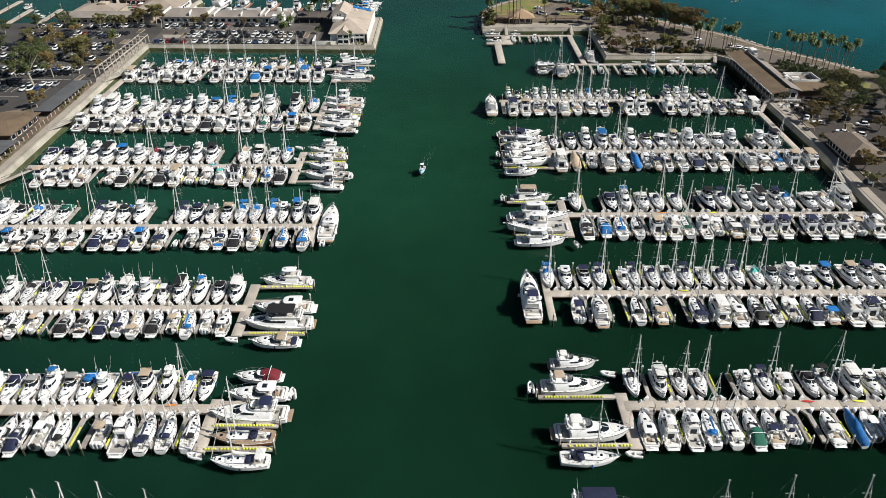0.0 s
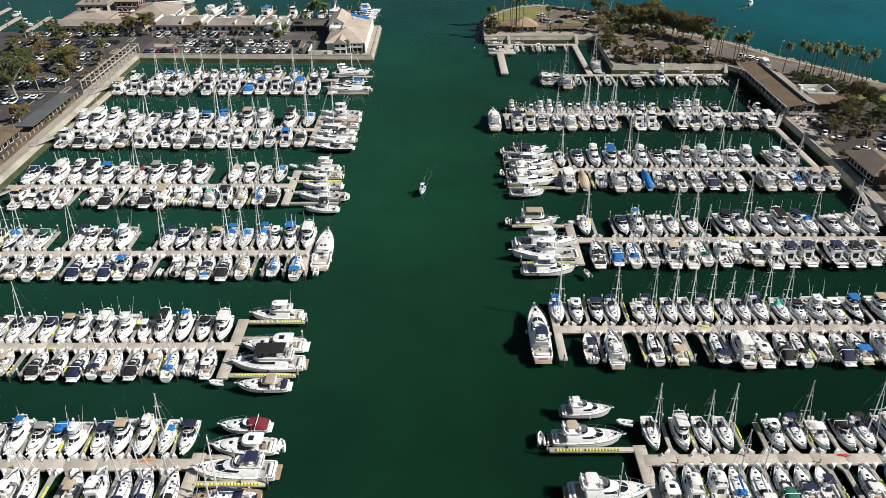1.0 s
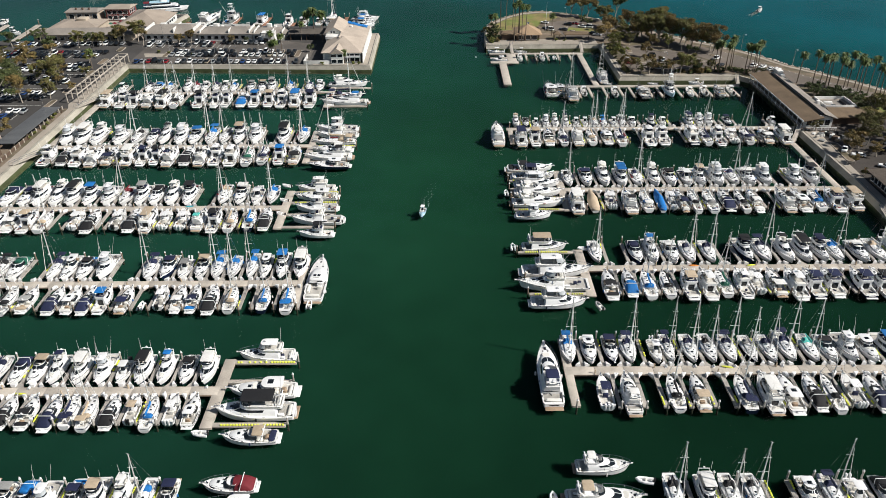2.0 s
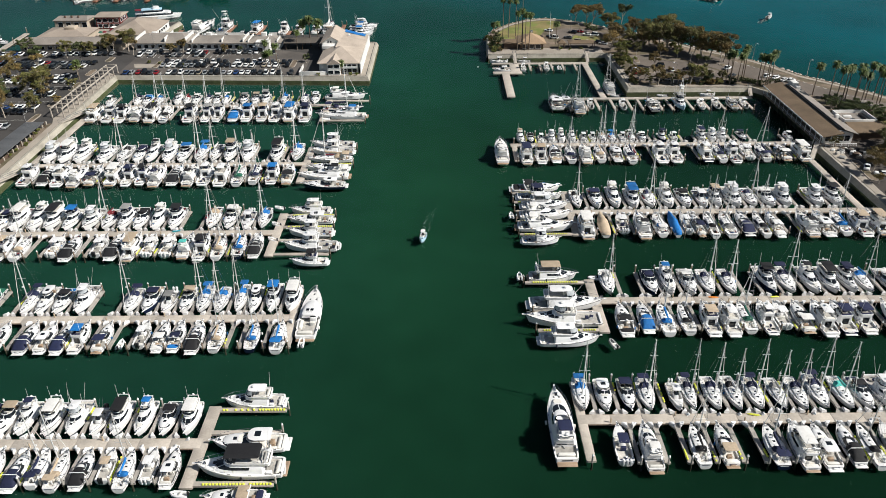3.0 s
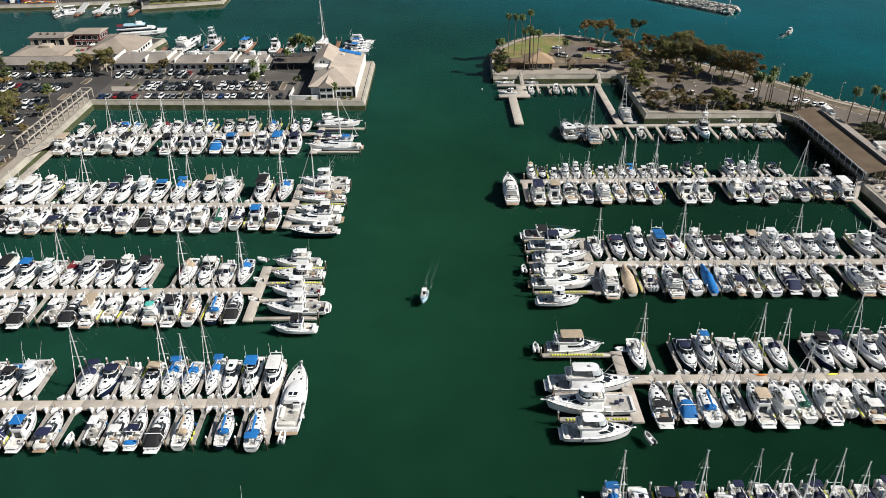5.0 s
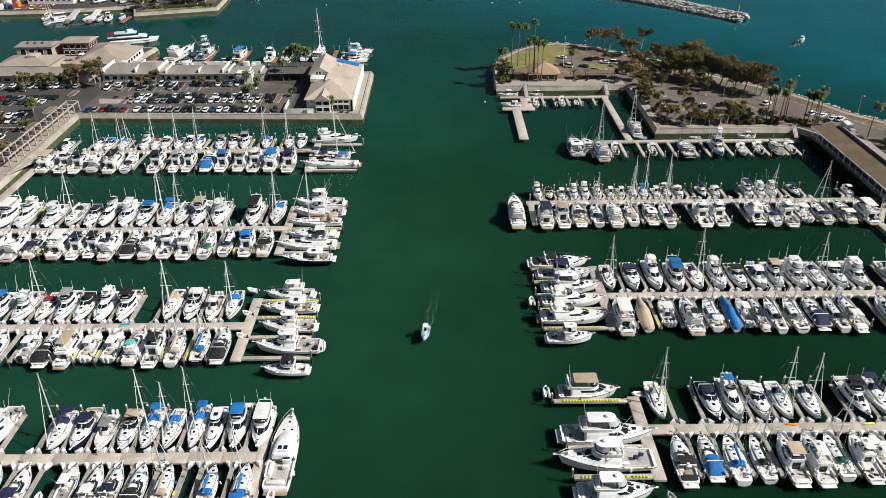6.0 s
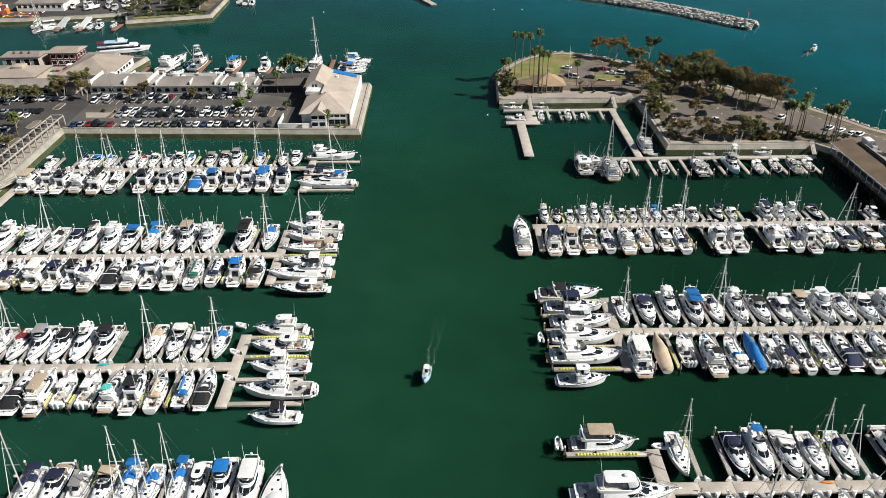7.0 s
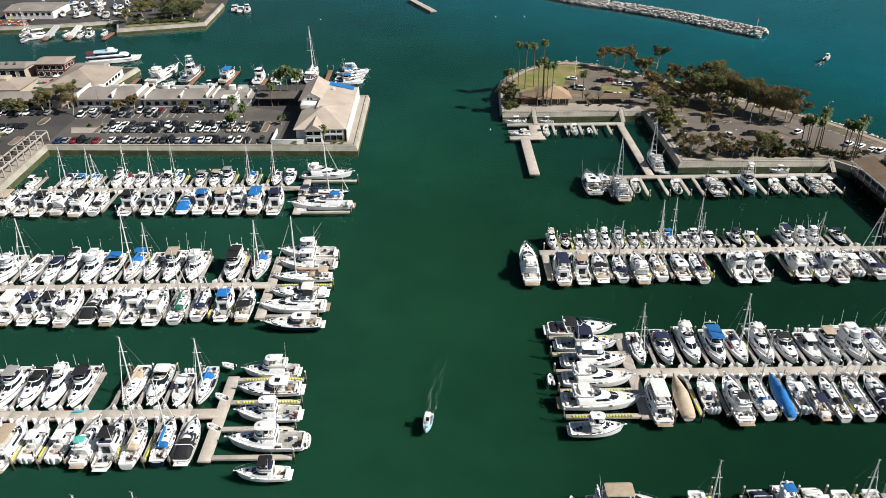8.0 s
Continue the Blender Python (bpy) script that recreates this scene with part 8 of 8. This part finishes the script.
# gangways from the walls down to the docks
for x0, y0, x1, y1 in ((-141.9, 206, -136.4, 225), (-143.2, 255, -138.6, 274.5), (-144.6, 309, -140.4, 331), (128.6, 285, 122.6, 275), (126.6, 222, 123.6, 200), (32.6, 395.4, 32.6, 386), (66.6, 395, 66.4, 387.5), (126.5, 346.0, 124.8, 338.5)):
    g = thing("gangway", Matrix.Identity(4), "sloping metal gangway with handrails down to the dock", "gangway", "gangways of the marina")
    d = Vector((x1 - x0, y1 - y0)).normalized()
    n = Vector((-d.y, d.x)) * 0.75
    part("deck", Solid().loft([[(x0 - n.x, y0 - n.y, z0), (x0 + n.x, y0 + n.y, z0), (x1 + n.x, y1 + n.y, z1), (x1 - n.x, y1 - n.y, z1)] for z0, z1 in ((LAND + 0.15, 0.55), (LAND + 0.33, 0.7))]).mesh("deck", CONCRETE), g)
    for s in (-1, 1):
        part("handrail", Solid().bent([(x0 + n.x * s, y0 + n.y * s, LAND + 0.3), (x0 + n.x * s, y0 + n.y * s, LAND + 1.3), (x1 + n.x * s, y1 + n.y * s, 1.7), (x1 + n.x * s, y1 + n.y * s, 0.6)], 0.06).mesh("handrail", STEEL), g)

slab("side_float", 121.4, 123.6, 240.2, 276, 0.05, 0.47, CONCRETE, docks["R4"])

# lamp posts
lamp_pole = Solid().tube((0, 0, 0), (0, 0, 8.0), 0.11, 0.07, 6).bent([(0, 0, 7.9), (0.9, 0, 8.3), (1.3, 0, 8.3)], 0.05).mesh("pole", STEEL)
lamp_head = Solid().stack([(8.15, 0.2, -0.14, 0.14, 0.1), (8.3, 0.3, -0.18, 0.18, 0.1), (8.4, 0.15, -0.1, 0.1, 0.05)], cx=1.5).mesh("lamp_head", GEL)
for x, y in ((-130, 381.6), (-109, 381.6), (-88, 381.6), (-120, 371.2), (-96, 371.2), (-74, 371.2), (-147.8, 330), (-152, 300), (-150, 260), (-175, 350), (-190, 370), (-163, 376), (-140, 403.6), (54.0, 420), (65, 434), (66.5, 416), (140, 380.5), (154.2, 355.5), (177, 327), (142.5, 251), (140, 240), (97, 352), (111, 378)):
    p = thing("lamp_post", Matrix.Translation((x, y, LAND)) @ Matrix.Rotation(rnd.uniform(0, 6.28), 4, "Z"), "slim steel lamp post with a single arm", "lamp post", "lamp posts")
    part("pole", lamp_pole, p)
    part("lamp_head", lamp_head, p)
p = thing("flagpole", Matrix.Translation((52.6, 421.5, LAND)), "tall thin white flagpole on the island", "flagpole")
part("pole", Solid().tube((0, 0, 0), (0, 0, 14), 0.12, 0.05, 6).mesh("pole", GEL), p)
m = thing("channel_marker", Matrix.Translation((166.5, 520.5, 1.5)), "red marker beacon on a white post at the breakwater end", "beacon")
part("post", Solid().tube((0, 0, 0), (0, 0, 6.0), 0.2, 0.14, 6).mesh("post", GEL), m)
part("daymark", Solid().loft([[(-0.8, -0.1, 5.4), (0.8, -0.1, 5.4), (0, -0.1, 7.0)], [(-0.8, 0.1, 5.4), (0.8, 0.1, 5.4), (0, 0.1, 7.0)]]).mesh("daymark", REDPLASTIC), m)

# ---- cars ----
def car_forms(v):
    """Saloon, tall wagon or van; nominal 4.6 m long, front towards +y."""
    top = (1.42, 1.68, 2.0)[v]
    y0, y1 = ((-1.75, 1.0), (-2.1, 1.0), (-2.2, 1.6))[v]
    body = Solid().stack([(0.28, 0.82, -2.2, 2.2, 0.35), (0.45, 0.9, -2.3, 2.3, 0.4), (0.78, 0.9, -2.3, 2.25, 0.4), (0.92, 0.84, -2.25, 2.1, 0.4)])
    body.stack([(top - 0.06, 0.66, y0 + 0.55, y1 - 0.75, 0.25), (top, 0.6, y0 + 0.65, y1 - 0.9, 0.25)])
    for wx in (-0.8, 0.8):
        for wy in (-1.4, 1.4):
            body.tube((wx - 0.11, wy, 0.33), (wx + 0.11, wy, 0.33), 0.33, sides=8, slot=1)
    glass = Solid().stack([(0.9, 0.8, y0, y1, 0.3), (top - 0.06, 0.65, y0 + 0.5, y1 - 0.7, 0.25)])
    return body.mesh("body", CARPAINT["white"], TYRE), glass.mesh("cabin_glass", GLASS)


car_meshes = [car_forms(v) for v in range(3)]
CAR_COLOURS = ("white",) * 11 + ("black",) * 9 + ("grey",) * 7 + ("silver",) * 4 + ("red",) + ("blue", "beige")
CAR_WORDS = {"white": "white", "black": "black", "silver": "silver", "grey": "dark grey", "red": "red", "blue": "blue", "beige": "beige", "yellow": "yellow"}


def car(x, y, turn, colour=None, z=LAND + 0.06):
    colour = colour or rnd.choice(CAR_COLOURS)
    v = rnd.choice((0, 0, 1, 1, 2)) if colour != "red" else 0
    root = thing("car", Matrix.Translation((x, y, z)) @ Matrix.Rotation(radians(turn), 4, "Z"), "%s parked %s on the asphalt" % (CAR_WORDS[colour], ("saloon car", "tall wagon car", "van")[v]), "car", "parked cars")
    part("body", car_meshes[v][0], root, (CARPAINT[colour], TYRE))
    part("cabin_glass", car_meshes[v][1], root)


bays = Solid()
bay_line = lambda x, y, length, turn=0: bays.add([(x + a * math.cos(turn) - b * math.sin(turn), y + a * math.sin(turn) + b * math.cos(turn), LAND + 0.045) for a, b in ((-0.09, 0), (0.09, 0), (0.09, length), (-0.09, length))], [(0, 1, 2, 3)])


def car_row(x0, x1, y, turn, full, lean=0.0, pitch=2.72):
    n = int((x1 - x0) / pitch)
    for i in range(n):
        x = x0 + pitch * (i + 0.5)
        yy = y + (x - x0) * lean
        bay_line(x - pitch / 2, yy - 2.6, 5.2)
        if rnd.random() < full:
            car(x + rnd.uniform(-0.15, 0.15), yy + rnd.uniform(-0.3, 0.3), turn + rnd.uniform(-2, 2) + rnd.choice((0, 180)))


car_row(-143, -65, 369.6, 0, 0.95, -0.027)
car_row(-130, -70, 379.6, 0, 0.97, -0.02)
car_row(-130, -70, 385.0, 0, 0.92, -0.02)
car_row(-146, -100, 396.2, 0, 0.35, -0.02)
car_row(-146, -78, 401.0, 0, 0.7, -0.02)
for y, x0, x1, full in ((283.0, -205, -172, 0.55), (299.5, -205, -160, 0.75), (305.0, -205, -160, 0.85), (320.5, -212, -158, 0.85), (326.0, -212, -158, 0.8), (340.5, -215, -160, 0.85), (346.0, -215, -160, 0.8),
                        (358.0, -215, -158, 0.9), (363.5, -215, -158, 0.85), (379.0, -212, -162, 0.92), (384.5, -212, -160, 0.9), (399.5, -215, -156, 0.8)):
    car_row(x0, x1, y, 0, full)
for y, x0, x1 in ((291.3, -205, -172), (312.8, -205, -160), (333.2, -212, -160), (352.0, -215, -160)):
    bay_line(x1, y, x1 - x0, math.pi / 2)
structure("parking_lines", bays.mesh("parking_lines", PAINTLINE))
for i, (x, y) in enumerate(((53.9, 435.4), (53.5, 423.6), (54.8, 421.2), (61.9, 421.0), (65.8, 431.3), (69.3, 432.7), (72.3, 426.6), (75.9, 426.0), (65.1, 413.5), (69.8, 413.3), (74.9, 412.3), (77.4, 410.0), (95.7, 372.7), (99.5, 367.0), (90.9, 354.1), (94.2, 354.0), (107.0, 367.8), (82.9, 383.9), (84.0, 362.2), (83.5, 367.6),
                            (137.9, 357.2), (140.8, 355.0), (143.3, 351.9), (145.7, 350.9), (125.1, 368.9), (123.2, 358.2))):
    car(x, y, 65 if i < 12 else rnd.choice((0, 90, 60)) if i < 20 else -55, "yellow" if i == 17 else "red" if i == 18 else "white" if i in (0, 2, 6, 7, 20, 21, 22, 23) else None)
for i, (x, y) in enumerate(((141.5, 249.2), (155.8, 259.9), (146.3, 246.7), (152.1, 256.4), (150.7, 241.4), (132.5, 209.6), (137.0, 258.2), (134.7, 263.1), (165.5, 277.7), (163, 268), (158, 244), (148, 262), (152, 268), (135, 245), (138, 242))):
    car(x, y, rnd.choice((60, 75, 150)), "white" if i in (3, 5) else None)
for i in range(14):
    car(-195 + rnd.uniform(-50, 45), 570 + rnd.uniform(-15, 30), rnd.choice((0, 90, 45)))
lines = Solid()
for i in range(26):
    a = i / 26
    x, y = 132 + 44 * a, 380 - 70 * a
    lines.add([(x, y, LAND + 0.041), (x + 0.12, y + 0.1, LAND + 0.041), (x + 1.0, y - 1.3, LAND + 0.041), (x + 0.88, y - 1.4, LAND + 0.041)], [(0, 1, 2, 3)])
structure("road_marking", lines.mesh("road_marking", PAINTLINE))

# ---- other docks and boats ----
d = thing("dock", Matrix.Identity(4), "pale concrete guest dock with a long pier and fingers", "dock", "floating docks of the marina")
slab("pier", 25.3, 28.7, 340.8, 373, 0.05, 0.5, CONCRETE, d)
slab("walkway_panel", 21.5, 34.5, 371.6, 374.6, 0.05, 0.49, CONCRETE, d)
slab("walkway_panel", 29.6, 34.0, 374.6, 387.2, 0.05, 0.48, CONCRETE, d)
slab("walkway_panel", 21.6, 66.5, 385.6, 387.8, 0.05, 0.497, CONCRETE, d)
slab("finger", 21.6, 29.6, 379.6, 380.7, 0.05, 0.46, CONCRETE, d)
for x in (38.8, 43.5, 48.9, 54.0, 59.6):
    slab("finger", x - 0.5, x + 0.5, 376, 385.6, 0.05, 0.46, CONCRETE, d)
    piling(x, 375.6, 0.9)
slab("walkway_panel", 63.4, 66.0, 338.8, 386, 0.05, 0.485, CONCRETE, d)
slab("walkway_panel", 52.3, 124.9, 336.6, 338.8, 0.05, 0.492, CONCRETE, d)
for x in (49.3, 55.6, 60.6, 66.8, 73.4, 77.8, 85.2, 89.4, 97.3, 103.7, 109.8, 116.3, 120.7):
    slab("finger", x - 0.55, x + 0.55, 324, 336.6, 0.05, 0.46, CONCRETE, d)
    piling(x, 323.6)
slab("walkway_panel", 48.6, 52.3, 336.6, 338.8, 0.05, 0.47, CONCRETE, d)
for code, x, y, heading, length, shape in (("ew", 44.3, 333.5, 0, 15.0, 2), ("fw", 52.4, 329.2, 0, 16, 3), ("fb", 68.6, 349.5, 0, 14, 3), ("Ew", 82.2, 330.0, 0, 13, 0), ("fy", 93.4, 330.2, 180, 13, 1), ("cw", 101.6, 330.0, 0, 8, 0), ("cy", 107.8, 331, 0, 8.5, 1), ("eb", 114.0, 330.6, 0, 11, 0), ("cw", 119.0, 331.0, 0, 8.5, 1),
                                           ("ek", 48.3, 334.4, 0, 12, 2), ("cy", 57.8, 331.5, 0, 8, 1), ("cw", 70.5, 330.5, 0, 8.5, 1), ("cw", 46.2, 381.0, 0, 8, 0), ("cw", 35.6, 380.0, 0, 7.5, 0), ("cw", 24.8, 389.6, 90, 8, 0), ("ew", 25.5, 376.6, 90, 7.5, 2), ("dw", 52.0, 379.6, 0, 4.5, 0), ("dy", 69.6, 341.0, 80, 4, 0), ("dy", 89.0, 340.5, 85, 4.5, 0), ("cw", 107.5, 341.0, 90, 6, 0), ("cn", 36.8, 389.4, 90, 6, 1)):
    craft = boat(code, x, y, heading, length, {44.3: 6.0, 52.4: 5.4, 82.2: 4.8}.get(x), "boats at the guest and fishing docks", shape if code[0] not in "dD" else None, tint=PALEBLUE if x == 93.4 else None)
    if code[0] in "fFeE" and 325 < y < 360:
        fishing_gear(craft, length, high=x == 93.4)
for x, y, tall in ((52.4, 331.5, 17), (68.4, 352.0, 15), (93.6, 331.5, 11)):
    t = thing("lattice_mast", Matrix.Translation((x, y, 2.0)), "grey steel lattice mast standing on a fishing boat", "mast")
    for a, b in ((-1.1, -1.1), (1.1, -1.1), (0, 1.2)):
        part("leg", Solid().tube((a, b, 0), (a * 0.12, b * 0.12, tall - 2), 0.09, 0.06, 4).mesh("leg", ALLOY), t)
    for i in range(6):
        k = 1 - i / 6.5
        part("rung", Solid().bent([(-1.1 * k, -1.1 * k, i * tall / 7.5), (1.1 * k, -1.1 * k, i * tall / 7.5), (0, 1.2 * k, i * tall / 7.5), (-1.1 * k, -1.1 * k, i * tall / 7.5)], 0.045).mesh("rung", ALLOY), t)

d = thing("dock", Matrix.Identity(4), "weathered red-brown timber docks behind the pier buildings", "dock", "floating docks of the marina")
for x, y0, y1 in ((-142.0, 433, 452), (-115.6, 433, 462), (-98.6, 433, 461), (-83.0, 433, 449), (-55.0, 430, 461)):
    slab("finger", x - 1.0, x + 1.0, y0, y1, 0.05, 0.5, REDWOOD, d)
    piling(x - 1.3, y1), piling(x + 1.3, y1)
for code, x, y, heading, length, shape in (("fw", -131.3, 456.5, -12, 25, 3), ("fw", -118.6, 456.5, -8, 19, 4), ("fb", -100.9, 452.5, -8, 15, 2), ("fw", -86.0, 450.5, 0, 15, 4), ("ew", -77.8, 453.0, -4, 15, 2), ("ew", -68.6, 451.5, -4, 14, 2), ("cw", -126.4, 441.5, -70, 9, 0), ("cw", -106.8, 440.5, 90, 7, 0), ("cw", -75, 437.5, 0, 7, 0),
                                           ("sw", -62.6, 455.0, 0, 22, 2), ("fw", -44.0, 456.6, -90, 15, 0), ("fb", -44.2, 450.6, -90, 13, 1), ("fw", -44.6, 446.2, -90, 13, 4), ("fb", -44.2, 441.6, -90, 13, 1), ("fw", -222, 529.5, -60, 15, 2), ("sw", -234.4, 537.9, 0, 11, 0), ("sw", -228.0, 527.6, 0, 13, 1),
                                           ("cw", -209.5, 533.7, 0, 8, 0), ("cw", -201.1, 532.7, 0, 9, 0), ("fw", -196.2, 533.6, 0, 10, 1), ("cw", -189.0, 535.1, 0, 8, 0), ("ew", -126.4, 592, 0, 11, 0), ("fw", -121.8, 590, 0, 10, 1), ("ew", -131.0, 596, 0, 11, 2), ("fw", -228.5, 430.0, -100, 8, 1), ("ew", -246, 455, 0, 8, 0)):
    craft = boat(code, x, y, heading, length, None, "boats behind the pier", shape)
    if x == -118.6:
        fishing_gear(craft, length)
d = thing("dock", Matrix.Identity(4), "long pale fuel docks in the western basin", "dock", "floating docks of the marina")
for x0, y0, x1, y1 in ((-238.8, 409, -241.3, 448), (-221.7, 409, -223.9, 448), (-209.5, 411, -211.5, 448), (-256, 430, -258, 470)):
    part("finger", Solid().loft([[(x0 - 1.4, y0, z), (x0 + 1.4, y0, z), (x1 + 1.4, y1, z), (x1 - 1.4, y1, z)] for z in (0.05, 0.5)]).mesh("finger", CONCRETE), d)
    piling(x1, y1 + 0.5, 1.3), piling((x0 + x1) / 2 + 1.6, (y0 + y1) / 2, 1.3)
d = thing("dock", Matrix.Identity(4), "boatyard lift piers and timber floats on the far shore", "dock", "floating docks of the marina")
for x in (-217.5, -204.8, -229.5, -185.5):
    slab("finger", x - 1.2, x + 1.2, 523, 534 if x < -200 else 537, 0.05, 0.6, REDWOOD, d)
for x in (-216.8, -204.2):
    part("gangway", Solid().loft([[(x - 1.5, 526, 0.7), (x + 1.5, 526, 0.7), (x + 1.5, 540, LAND + 0.6), (x - 1.5, 540, LAND + 0.6)], [(x - 1.5, 526, 1.9), (x + 1.5, 526, 1.9), (x + 1.5, 540, LAND + 1.8), (x - 1.5, 540, LAND + 1.8)]]).mesh("gangway", ALLOY), d)
d = thing("dock", Matrix.Identity(4), "lone pale float moored in the outer channel", "dock", "floating docks of the marina")
part("float", Solid().loft([[(-9.0, 579.5, z), (-5.2, 580.5, z), (-20.5, 617, z), (-24.3, 616, z)] for z in (0.0, 0.7)]).mesh("float", CONCRETE), d)

# excursion ferry at the quay
f = thing("ferry", Matrix.Translation((-163.8, 481.5, 0)) @ Matrix.Rotation(radians(-75), 4, "Z") @ Matrix.Diagonal((0.95, 1, 0.8, 1)), "white two-deck excursion ferry with dark window bands", "ferry")
shell, deck, cockpit = hull_form(26, 7.4, 2.0, 2.9, 0.95, 2.2, (0.02, 0.08), 1.2, 0.4, 2.5)
part("hull", shell, f), part("deck", deck, f), part("cockpit", cockpit, f)
lower = [(2.0, 3.3, -11.5, 8.6, 0.8), (4.3, 3.1, -11.5, 6.6, 0.8)]
upper = [(4.5, 3.0, -8.0, 3.6, 0.8), (6.6, 2.7, -8.0, 1.6, 0.8)]
part("main_cabin", Solid().stack(lower).mesh("main_cabin", GEL), f), part("window", band(lower, 2.75, 3.75, 0.03), f)
part("upper_deck", Solid().stack([(4.3, 3.4, -12.4, 6.0, 0.9), (4.55, 3.4, -12.4, 6.0, 0.9)]).mesh("upper_deck", GEL), f)
part("upper_cabin", Solid().stack(upper).mesh("upper_cabin", GEL), f), part("window", band(upper, 5.1, 6.1, 0.03), f)
part("roof", Solid().stack([(6.6, 3.0, -8.8, 2.4, 0.8), (6.8, 2.9, -8.7, 2.2, 0.8)]).mesh("roof", PALEBLUE), f)
part("wheelhouse", Solid().stack([(6.8, 1.5, -2.5, 1.2, 0.5), (8.4, 1.3, -2.3, 0.6, 0.5)]).mesh("wheelhouse", GEL), f)
part("antenna", antenna(0, -2, 8.4, 4), f)
part("awning", Solid().stack([(6.4, 2.6, -12.2, -8.9, 0.3), (6.55, 2.6, -12.2, -8.9, 0.3)]).mesh("awning", CANVAS["r"]), f)

# the small boat far out at sea, and a few mooring buoys
boat("cw", 182.5, 471.0, -40, 6.8, 2.4, shape=1)
buoy = Solid().stack([(-0.3, 0.3, -0.3, 0.3, 0.2), (0.3, 0.45, -0.45, 0.45, 0.3), (0.7, 0.2, -0.2, 0.2, 0.15)]).mesh("buoy", GEL)
for x, y in ((15.0, 382.7), (29.5, 566), (46.5, 565), (-73.4, 564)):
    single("mooring_buoy", buoy, "small white mooring buoy on the water", "buoy", "mooring buoys", at=Matrix.Translation((x, y, 0)) @ Matrix.Diagonal((0.65, 0.65, 0.65, 1)))

# boats and trailers on the hard in the boatyard
for i, (x, y) in enumerate(((-209, 584), (-220, 573.5), (-226.5, 570), (-196, 581), (-203, 590), (-213, 593), (-190, 588), (-224, 592), (-240, 594), (-250, 597), (-219, 602), (-199, 598), (-206, 572), (-213, 566), (-199, 566), (-192, 572), (-232, 600), (-188, 566))):
    code = ("sw", "fw", "ew", "cw", "sb", "fk")[i % 6]
    b = boat(code, x, y, rnd.uniform(-40, 40), rnd.uniform(7.5, 11), None, "boats laid up in the yard")
    b.location.z = LAND + 0.9
    single("boat_cradle", Solid().box(-0.8, 0.8, -2.2, -1.8, 0, 0.8).box(-0.8, 0.8, 1.8, 2.2, 0, 0.8).box(-0.1, 0.1, -2.2, 2.2, 0, 0.3).mesh("boat_cradle", TIMBER), "timber cradle under a boat laid up in the yard", "cradle", "boats laid up in the yard", at=Matrix.Translation((b.location.x, b.location.y, LAND)))
for i in range(14):
    single("storage_container", Solid().box(-1.2, 1.2, -3, 3, 0, 2.5, bevel=0.05).mesh("storage_container", (CANVAS["b"], ORANGE, STUCCO, REDWALL, BEIGE)[i % 5]), "painted steel container standing in the boatyard", "container", "containers in the boatyard",
           at=Matrix.Translation((-281 + rnd.uniform(0, 22), 549 + rnd.uniform(0, 28), LAND)) @ Matrix.Rotation(rnd.choice((0, 1.57, 0.4)), 4, "Z"))

stack = random.Random(9)
for i in range(34):
    x, y = stack.uniform(-262, -240), stack.uniform(548.5, 560)
    ob = single("kayak", kayak_mesh, "plastic kayak stored on the boatyard ground", "kayak", "kayaks stored in the boatyard", at=Matrix.Translation((x, y, LAND - 0.60)) @ Matrix.Rotation(stack.choice((0, 0.1, 1.5)), 4, "Z") @ Matrix.Diagonal((1.5, 1.4, 1.3, 1)))
    ob.material_slots[0].link = "OBJECT"
    ob.material_slots[0].material = stack.choice((ORANGE, ORANGE, REDPLASTIC, REDPLASTIC, YELLOW, GEL))

# the farthest piles, too small to tell apart
rest = Solid()
for x, y, tall in far_piles:
    rest.tube((x, y, -1.4), (x, y, 0.4), 0.2, sides=6, slot=2).tube((x, y, 0.4), (x, y, 2.3 * tall), 0.19, sides=6).tube((x, y, 2.3 * tall), (x, y, 2.75 * tall), 0.24, 0.03, 6, 1)
lockers = Solid()
for x, y, sx, sy in far_boxes:
    corner_solid(lockers, x, y, sx, sy)
single("far_dock_boxes", lockers.mesh("far_dock_boxes", GEL), "white locker boxes along the outer docks", "dock box", kind="stuff")
single("far_piles", rest.mesh("far_piles", TIMBER, GEL, WEED), "weathered mooring piles with white caps along the outer docks", "piling", kind="stuff")
